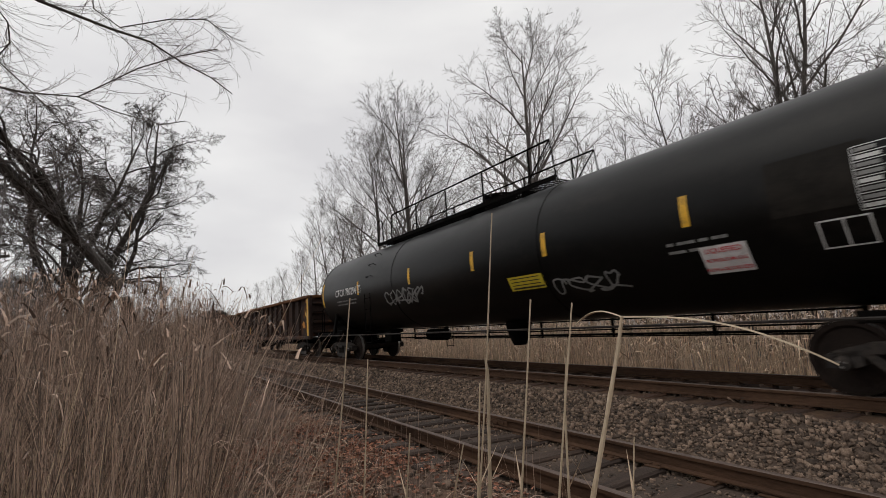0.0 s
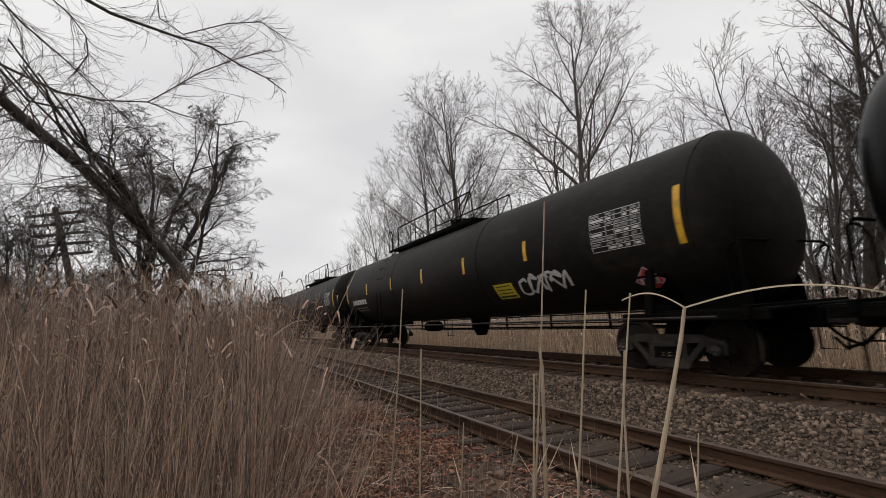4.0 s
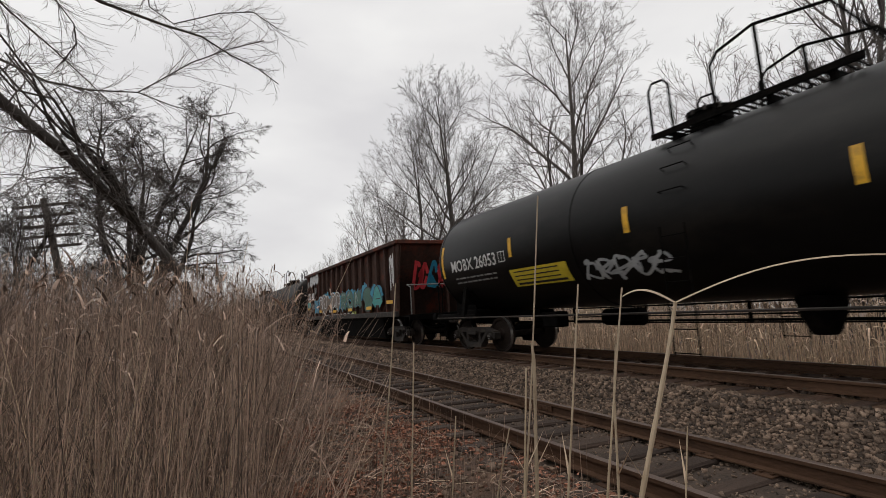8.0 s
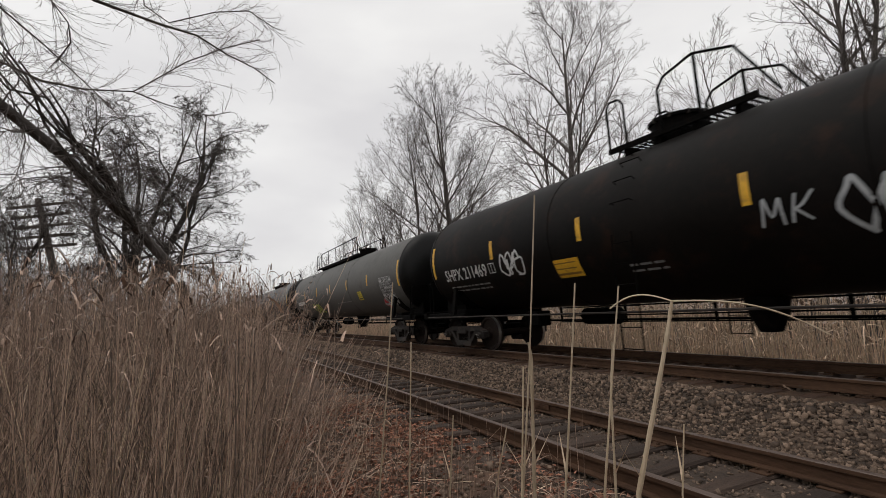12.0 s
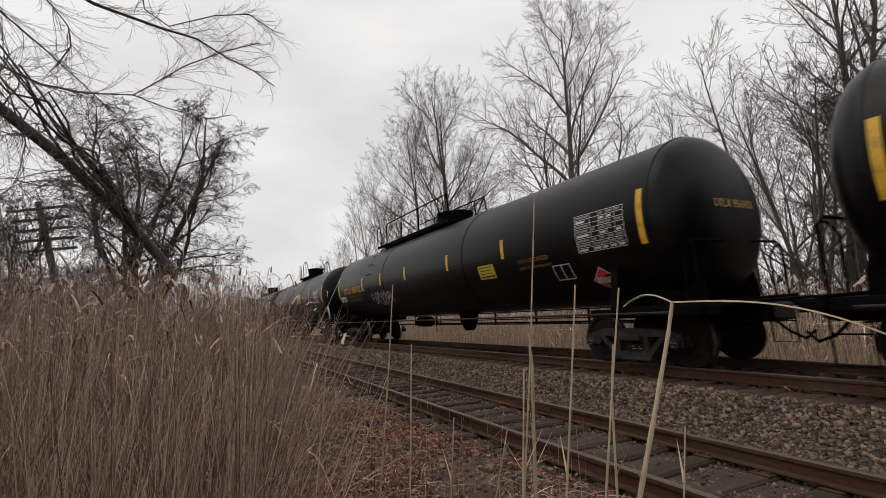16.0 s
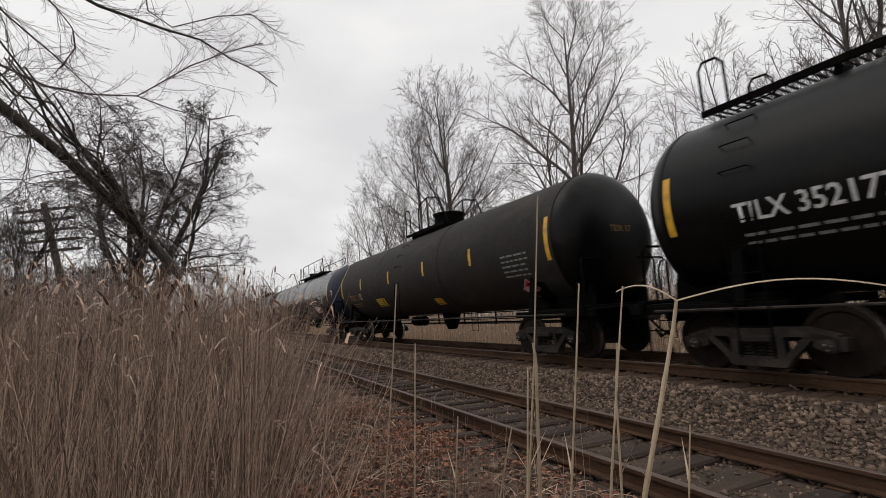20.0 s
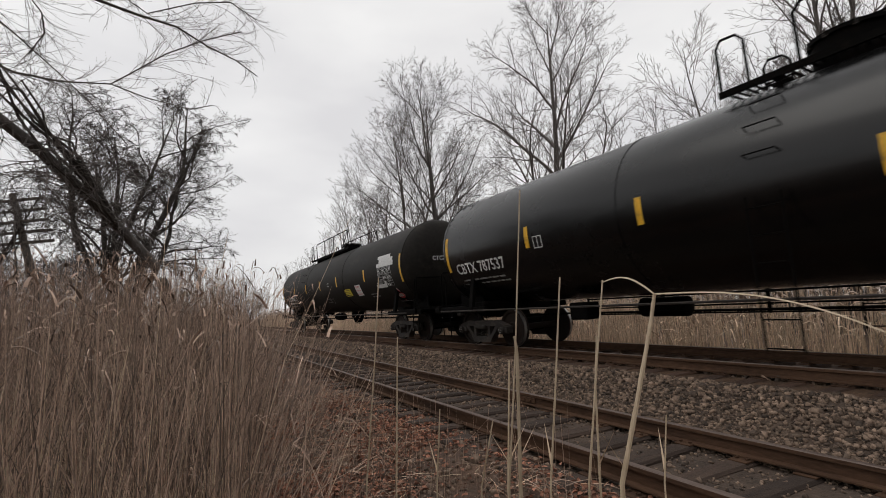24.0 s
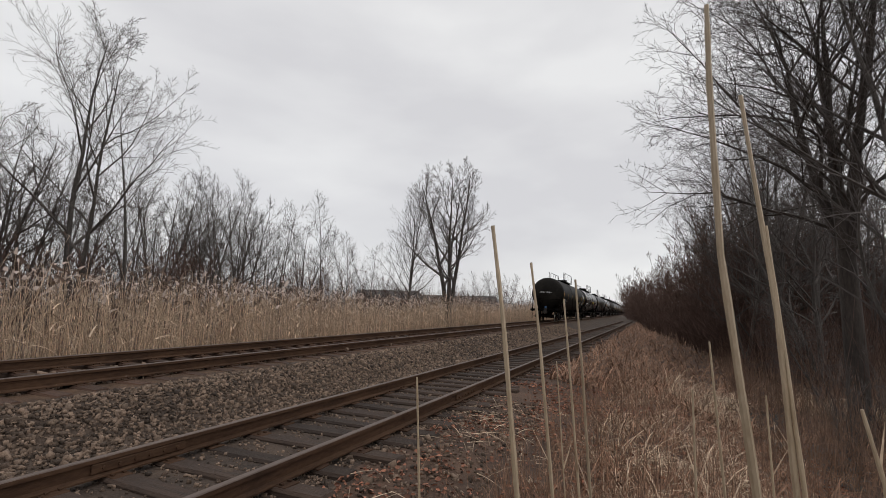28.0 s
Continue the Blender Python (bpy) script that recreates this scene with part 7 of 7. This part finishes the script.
blades("near_reed_leaves", ntops[k, 0], ntops[k, 1], ntops[k, 2] * rn.uniform(0.25, 0.95, k.sum()), 0.30, 0.0055, 17, "reed_brown", (0.0, 1.3), 0.6, "curled dry leaves of the near reeds", "reeds")
n = 1500
sx = -rn.uniform(1.5, 8, n)
sy = -sx * 0.17 - rn.uniform(0, 1, n) * 3.0 - 0.15
k = np.hypot(sx, sy) > 1.9
sx, sy, n = sx[k], sy[k], int(k.sum())
reeds("pale_reeds", sx, sy, rn.normal(1.45, 0.35, n), 26, "straw", 0.0032, 0.42, 0.12, "paler broken reed stems leaning among the others", levels=4)
n = 130
sx, sy = -rn.uniform(1.5, 2.5, n), rn.uniform(-0.75, 0.2, n)
reeds("leaning_stalks", sx, sy, rn.normal(1.15, 0.22, n), 29, "stalk", 0.0030, 0.5, 0.1, "pale broken stalks leaning across the front of the reeds", levels=4)
k = (rn.random(len(ntops)) < 0.15) & (ntops[:, 0] < -3.2)
blades("near_reed_plumes", ntops[k, 0], ntops[k, 1], ntops[k, 2] - 0.03, 0.24, 0.018, 18, "reed_brown", (0.8, 1.45), 0.9, "drooping plumes of the near reeds", "reeds")
n = 900
ex = -rn.uniform(8, 60, n)
ey = 1.0 + rn.normal(0, 0.4, n) - rn.uniform(0, 1, n) * 3 + 0.02 * -ex
reeds("edge_reeds", ex, ey, rn.normal(1.9, 0.35, n), 7, "reed_brown", 0.008, 0.12, 0.1, "dry reeds along the edge of the siding")
# thin upright stems on the near verge
n = 420
vx, vy = -rn.uniform(1.8, 9.5, n), rn.uniform(0.3, 2.5, n)
reeds("verge_stems", vx, vy, rn.normal(0.8, 0.3, n), 8, "reed_brown", 0.0030, 0.10, 0.08, "thin upright dead stems on the verge")

# the verge on the way the train goes: dead grass, brush, a ditch
n = 15000
gx = 1.6 + rn.gamma(1.7, 4.2, n)
gy = 1.55 - 0.028 * gx - rn.uniform(0, 1, n) ** 0.75 * (5.5 + 0.1 * gx)
patch = np.array([noise.noise(Vector((a * 0.8, b * 0.8, 4.0))) for a, b in zip(gx, gy)])
k = (patch > -0.28) & ~(np.hypot((gx - 14.0) / 1.1, (gy + 2.65) / 0.6) < 1)
gx, gy = gx[k], gy[k]
gz = np.array([ground_z(a, b) for a, b in zip(gx, gy)])
blades("dead_grass", gx, gy, gz, 0.50, 0.010, 27, "dead_grass", (0.5, 1.45), 0.5, "matted brown dead grass on the bank")
n = 6500
gx = 2.4 + rn.gamma(1.6, 3.0, n)
gy = 0.9 - rn.uniform(0, 1, n) * 3.2
patch = np.array([noise.noise(Vector((a * 1.1, b * 1.1, 9.0))) for a, b in zip(gx, gy)])
k = patch > 0.02
gx, gy = gx[k], gy[k]
gz = np.array([ground_z(a, b) for a, b in zip(gx, gy)])
blades("straw_grass", gx, gy, gz, 0.75, 0.011, 28, "straw", (0.4, 1.35), 0.9, "arching straw-coloured grass tufts by the ditch")
n = 5200
gx = 1.9 + rn.gamma(1.6, 2.6, n)
gy = 1.75 - 0.03 * gx - rn.uniform(0, 1, n) * 3.4
patch = np.array([noise.noise(Vector((a * 1.3, b * 1.3, 12.0))) for a, b in zip(gx, gy)])
k = patch > -0.12
gx, gy, n = gx[k], gy[k], int(k.sum())
reeds("red_weeds", gx, gy, np.abs(rn.normal(0.46, 0.17, n)), 66, "dead_grass", 0.0026, 0.22, 0.18, "thin red-brown dead weed stems on the verge", "weeds")
# two arching tufts beside the culvert
for q, (cx, cy, r) in enumerate(((17.2, -4.3, 0.9), (15.9, -4.7, 0.8), (15.8, -1.3, 1.0), (13.2, -1.0, 0.8))):
    a, d = rn.uniform(0, 6.283, 420), np.sqrt(rn.uniform(0, 1, 420)) * r
    tx, ty = cx + d * np.cos(a), cy + d * np.sin(a)
    blades("grass_tuft", tx, ty, np.array([ground_z(u, v) for u, v in zip(tx, ty)]), 1.15, 0.014, 70 + q, "straw", (0.6, 1.4), 1.1, "arching pale grass tuft beside the wet ditch")
n = 2600
bx = 2.2 + rn.gamma(1.8, 4.0, n)
by = 1.1 - rn.uniform(0, 1, n) * 5.5
k = ~(np.hypot((bx - 14.0) / 1.1, (by + 2.65) / 0.6) < 1)
bx, by, n = bx[k], by[k], int(k.sum())
reeds("brush_stems", bx, by, np.abs(rn.normal(0.62, 0.28, n)), 29, "brush", 0.0035, 0.35, 0.2, "thin brown weed stems on the bank", "weeds")
n = 9000
gx = 12 + rn.uniform(0, 1, n) ** 1.6 * 70
gy = np.array([siding_y(min(90, a)) for a in gx]) - 1.5 - rn.uniform(0, 1, n) ** 1.2 * (5.0 + 0.02 * gx)
gz = np.array([ground_z(a, b) for a, b in zip(gx, gy)])
blades("far_dead_grass", gx, gy, gz, 0.62, 0.024, 65, "dead_grass", (0.5, 1.45), 0.5, "matted brown dead grass along the siding")
n = 1800
bx = 10 + rn.uniform(0, 1, n) ** 1.5 * 55
by = -3.4 - rn.uniform(0, 1, n) * 6 - 0.03 * bx
reeds("thicket_stems", bx, by, rn.normal(2.1, 0.6, n), 30, "thicket", 0.010, 0.3, 0.25, "dense brown brush under the thicket", "brush")

n = 7000
bx = 9 + rn.uniform(0, 1, n) ** 1.1 * 24
by = -1.5 - 0.04 * bx - rn.uniform(0, 1, n) ** 1.2 * 9
k = (np.hypot((bx - 14.0) / 1.3, (by + 2.65) / 0.8) > 1) & (by < -0.10 * bx - 0.6)
bx, by, n = bx[k], by[k], int(k.sum())
reeds("bank_brush", bx, by, np.abs(rn.normal(0.95, 0.3, n)), 31, "brush", 0.006, 0.40, 0.3, "dark tangled weeds and briars on the bank", "weeds")

n = 14000
wx = rn.uniform(-130, 190, n)
wy = rn.uniform(24, 58, n) + 0.05 * np.abs(wx)
reeds("far_brush", wx, wy, np.abs(rn.normal(4.0, 1.6, n)), 61, "twig", 0.020, 0.22, 0.15, "brown-grey undergrowth behind the bare trees", "brush")
n = 8000
wx = 20 + rn.uniform(0, 1, n) ** 1.6 * 210
wy = np.minimum(3.0, -3.4 + 0.062 * (wx - 30)) - 0.01 * wx - rn.uniform(0, 1, n) ** 1.3 * 16
reeds("thicket_brush", wx, wy, np.abs(rn.normal(3.4, 1.2, n)) * (0.5 + 0.5 * np.minimum(1, wx / 45)), 62, "thicket", 0.018, 0.25, 0.2, "dark brown brush below the thicket", "brush")

# broken straw lying about
n = 9000
fx, fy = rn.uniform(-11, 1.5, n), rn.uniform(0.0, 3.3, n)
k = (np.array([noise.noise(Vector((a * 0.8, b * 0.8, 16.0))) for a, b in zip(fx, fy)]) > 0.02) & (fy < np.array([siding_y(a) - 1.0 for a in fx]))
fx, fy = fx[k], fy[k]
fz = np.array([ground_z(a, b) for a, b in zip(fx, fy)]) + rn.uniform(0.02, 0.10, len(fx))
half_way = len(fx) // 2
blades("brown_thatch", fx[:half_way], fy[:half_way], fz[:half_way], 0.30, 0.008, 67, "dead_grass", (-0.05, 0.5), 0.3, "matted red-brown dead stems over the leaves", "straw")
blades("pale_thatch", fx[half_way:], fy[half_way:], fz[half_way:], 0.34, 0.006, 68, "reed_brown", (-0.05, 0.5), 0.3, "matted pale broken stems over the leaves", "straw")
n = 1400
fx, fy = rn.uniform(-8, 9, n), rn.uniform(-0.3, 2.9, n)
k = (np.array([noise.noise(Vector((a * 0.7, b * 0.7, 6.0))) for a, b in zip(fx, fy)]) > -0.1) & (fy < np.array([siding_y(a) - 1.0 for a in fx]))
fx, fy = fx[k], fy[k]
fz = np.array([ground_z(a, b) for a, b in zip(fx, fy)]) + rn.uniform(0.02, 0.07, len(fx))
blades("fallen_straw", fx, fy, fz, 0.5, 0.006, 64, "straw", (-0.02, 0.14), 0.1, "broken straw and stems lying on the verge", "straw")

keep = lambda a, b: min(1.0, max(0.12, 0.45 + 1.8 * noise.noise(Vector((a * 0.9, b * 0.9, 2.0))) + 0.6 * noise.noise(Vector((a * 3.1, b * 3.1, 7.0))))) * (1.0 if b < siding_y(a) - 0.95 else 0.10)
litter("leaf_litter", 40000, (-9, 1.5, -0.6, 3.6), 41, keep)
litter("leaf_litter_far", 9000, (-24, -9, 0.2, 4.6), 42, keep)
litter("leaf_litter_bank", 22000, (1.5, 15, -2.5, 2.9), 43, keep)
scatter_stones("ballast_shoulder", 46000, (-13, 15, 5.0, 6.72), 0.0175, 51, "loose grey ballast stones between the tracks")
scatter_stones("ballast_shoulder_far", 14000, (-40, -13, 5.2, 6.75), 0.024, 52, "loose grey ballast stones between the tracks")
scatter_stones("ballast_shoulder_out", 14000, (15, 44, 4.4, 6.75), 0.023, 53, "loose grey ballast stones between the tracks")
scatter_stones("siding_stones", 8000, (-9, 13, 2.9, 5.3), 0.013, 54, "small stones between the siding's sleepers")
scatter_stones("verge_stones", 5000, (-8, 9, 1.7, 3.4), 0.016, 55, "small stones and cinders on the verge")
scatter_stones("main_stones", 6000, (-14, 18, 7.4, 8.9), 0.026, 56, "ballast stones between the rails of the main line")


def sleeper_pile():
    ob = thing("sleeper_pile", None, "small heap of old dark sleepers at the siding's end", "sleepers")
    ob.matrix_basis = pose(72, -1.6, ground_z(72, -1.6), 0, 0, 12)
    for k, (x, y, z, r) in enumerate(((0, 0, 0.1, 4), (0.3, 0.35, 0.1, -3), (0.1, 0.7, 0.1, 8), (0.2, 0.3, 0.29, 15), (0.9, -1.2, 0.1, 70))):
        part("sleeper", Shape().box((0, 0, 0), (2.5, 0.24, 0.18), "tie", bevel=0.02).mesh("sleeper"), ob, pose(x, y, z, 0, 0, r))


sleeper_pile()


def reed_stalk(pts, r, label="single pale dry reed stalk in front of the tracks", plume=False):
    """A jointed stem that stands on the ground."""
    pts = [Vector(p) for p in pts]
    d = (pts[0] - pts[1])
    foot = pts[0].copy()
    g = ground_z(foot.x, foot.y) - 0.03
    foot = foot + Vector((d.x * 0.4, d.y * 0.4, 0))
    foot.z = g
    ob = thing("reed_stalk", None, label, "reed", "single reed stalks")
    ob.matrix_basis = Matrix.Translation(foot)
    line = [foot] + pts
    fine, radii = [], []
    n = 5
    for k in range(len(line) - 1):
        for q in range(n):
            t = q / n
            fine.append(line[k].lerp(line[k + 1], t) - foot)
    fine.append(line[-1] - foot)
    for k in range(len(fine)):
        radii.append(r * (1 - 0.45 * k / len(fine)) * (1.16 if k % 3 == 0 else 1.0))
    part("stem", Shape().tube(fine, radii, "stalk", 7).mesh("stem", True), ob)
    rng = random.Random(int(foot.x * 1000))
    for k in (3, 6):
        if k < len(fine) - 1:
            p = fine[k]
            a = rng.uniform(0, 6.28)
            s = Shape()
            vs = []
            for i in range(4):
                q = p + Vector((math.cos(a), math.sin(a), 1.6)) * 0.028 * i
                vs += [q + Vector((-math.sin(a), math.cos(a), 0)) * 0.005 * (1 - i / 3.2), q - Vector((-math.sin(a), math.cos(a), 0)) * 0.005 * (1 - i / 3.2)]
            s.add(vs, [(2 * i, 2 * i + 1, 2 * i + 3, 2 * i + 2) for i in range(3)], "straw")
            part("leaf_sheath", s.mesh("leaf_sheath"), ob)
    return ob


STALKS = []
for pts, r in (
    (((-2.24, 0.861, 0.681), (-2.222, 0.906, 1.277), (-2.212, 0.93, 1.685)), 0.0048),
    (((-2.094, 0.951, 0.701), (-2.086, 0.969, 1.388)), 0.0048),
    (((-1.508, 1.155, 0.832), (-1.477, 1.195, 1.33), (-1.442, 1.237, 1.984)), 0.0045),
    (((-1.521, 1.22, 0.816), (-1.512, 1.232, 1.325), (-1.516, 1.226, 1.392)), 0.0085),
    (((-1.535, 1.17, 0.816), (-1.50, 1.18, 1.30)), 0.005),
    (((-1.409, 1.275, 0.838), (-1.381, 1.305, 1.202), (-1.35, 1.337, 1.619)), 0.005),
    (((-1.243, 1.302, 0.881), (-1.199, 1.343, 1.317), (-1.169, 1.369, 1.594)), 0.0046),
    (((-1.249, 1.364, 0.867), (-1.243, 1.371, 1.212), (-1.229, 1.383, 1.392)), 0.0052),
    (((-1.173, 1.62, 0.839), (-1.151, 1.636, 1.086)), 0.004),
    (((-2.097, 1.167, 0.658), (-2.084, 1.19, 1.022)), 0.005),
    (((-1.818, 1.239, 0.725), (-1.781, 1.291, 1.009)), 0.0045),
    (((-1.129, 1.337, 0.908), (-1.079, 1.378, 1.159), (-1.024, 1.419, 1.433), (-1.007, 1.431, 1.535)), 0.0095),
    (((2.245, 0.754, 0.807), (2.23, 0.812, 1.52), (2.217, 0.856, 1.906)), 0.013),
    (((2.371, 0.635, 0.783), (2.362, 0.684, 1.426), (2.355, 0.719, 1.758)), 0.0085),
    (((2.485, 0.542, 0.76), (2.482, 0.571, 1.228), (2.478, 0.596, 1.601)), 0.0065),
    (((2.59, 0.506, 0.73), (2.587, 0.533, 1.293), (2.584, 0.557, 1.697)), 0.0075),
    (((2.298, 1.209, 0.714), (2.287, 1.231, 1.232)), 0.007),
    (((2.366, -0.087, 0.904), (2.378, -0.016, 1.78), (2.379, -0.009, 2.479), (2.378, -0.014, 2.827)), 0.0165),
    (((2.537, -0.246, 0.871), (2.543, -0.224, 1.545), (2.558, -0.149, 2.488)), 0.0135),
    (((2.531, -0.271, 0.877), (2.54, -0.237, 1.458), (2.546, -0.207, 1.912)), 0.010),
    (((2.184, -0.385, 1.047), (2.196, -0.349, 1.263)), 0.008),
    (((2.691, 0.078, 0.766), (2.691, 0.075, 1.215)), 0.006),
    (((2.778, -0.042, 0.756), (2.782, -0.011, 1.423)), 0.007),
    (((2.847, -0.237, 0.765), (2.848, -0.231, 1.193)), 0.006),
    (((2.775, 0.643, 0.644), (2.769, 0.677, 1.293)), 0.004),
):
    STALKS.append(reed_stalk(pts, r))


def reed_leaf(name, at, length, width, arc, label):
    """A long dry leaf, bent like a bow, that flaps from its root."""
    ob = thing(name, None, label, "reed leaf", "flapping reed leaves")
    ob.matrix_basis = Matrix.Translation(at)
    vs, K = [], 12
    for k in range(K + 1):
        t = k / K
        x = length * t
        z = arc * math.sin(t * 2.6) - arc * 0.5 * t
        w = width * (0.35 + 0.65 * math.sin(math.pi * min(1, t * 0.85 + 0.12))) * (1 if t < 0.9 else 0.5)
        vs += [(x, -w / 2, z - 0.003), (x, 0, z + 0.002), (x, w / 2, z - 0.003)]
    s = Shape()
    s.add(vs, [(3 * k + j, 3 * k + j + 1, 3 * k + j + 4, 3 * k + j + 3) for k in range(K) for j in (0, 1)], "stalk")
    part("blade", s.mesh("blade", True), ob)
    return ob


ROOT = Vector((-1.007, 1.431, 1.535))
LONG_LEAF = reed_leaf("reed_leaf", ROOT, 0.58, 0.009, 0.065, "long pale dry reed leaf blown about by the train")
SHORT_LEAF = reed_leaf("reed_leaf", ROOT, 0.21, 0.016, 0.05, "short curled dry reed leaf hanging from a stalk")


def motions():
    """The train rolls by, its wheels turn while they are near, and two leaves flap in its wind."""
    gain = ((0, 0), (6, 0), (12, 0), (18, 0), (24, 0), (25, -0.15), (25.5, -0.4), (26, -0.2), (26.3, 0.05), (27, 1.95), (28, 4.4))
    for car, x0 in CARS:
        walk(car, [(t, pose(x0 + SPEED * t + g, YC, ZM, CANT)) for t, g in gain])
    turn = 57.0
    for car, w, off, e in WHEELSETS:
        x0 = dict((c.name, x) for c, x in CARS)[car.name] + off
        t0 = max(0.0, (-13.0 - x0) / SPEED)
        t1 = min(28.0, (15.0 - x0) / SPEED)
        if t1 <= t0:
            continue
        rows, k = [], 0
        t0, t1 = round(t0 * FPS) / FPS, round(t1 * FPS) / FPS
        n = int(round((t1 - t0) * FPS))
        if t0 > 0:
            rows.append((0.0, pose(e * 0.89, 0, 0.457)))
        for k in range(n + 1):
            rows.append((t0 + k / FPS, pose(e * 0.89, 0, 0.457, 0, (k * SPEED / FPS / 0.457 * 57.2958) % 360, 0)))
        if t1 < 28.0:
            rows.append((28.0, rows[-1][1]))
        walk(w, rows)
    for stalk in STALKS:
        foot = stalk.matrix_basis.translation.copy()
        if foot.x > 2.3 and foot.y < -0.1 and max(v.co.z for c in stalk.children for v in c.data.vertices) > 1.6:
            walk(stalk, [(t, Matrix.Translation(foot) @ Matrix.Rotation(radians(a), 4, Vector((0.87, 0.5, 0)))) for t, a in ((0, 6.0), (26.5, 6.8), (27, 6.0), (27.3, 4.6), (27.6, 3.0), (28, 0))])
    flap = random.Random(5)
    wind = ((0, 13, -15), (1, 16, -9), (2, 100, -22), (3, 45, -5), (4.5, 60, 4), (6, 85, 16), (7, 31, 13), (8, 32, 11), (9, 38, -15), (10, 36, 39), (11, 14, 20), (12, 67, -13), (13.5, 60, -18), (15, 71, -22), (16, 36, -13), (17, 101, 6), (18, 8, 35), (19, 8, 36), (20, 40, 1), (21, 52, -14), (22.5, 36, -14), (24, 16, -13), (25, 100, -30), (26.5, 80, -35), (28, 70, -35))
    for leaf in (LONG_LEAF, SHORT_LEAF):
        at = leaf.matrix_basis.translation.copy()
        rows = []
        for t, yaw, lift in wind:
            if leaf is SHORT_LEAF:
                yaw, lift = 190 + flap.uniform(-14, 14), flap.uniform(-6, 16)
            rows.append((t, Matrix.Translation(at) @ pose(0, 0, 0, 0, 0, yaw) @ pose(0, 0, 0, flap.uniform(-12, 12), -lift, 0)))
        walk(leaf, rows)


motions()
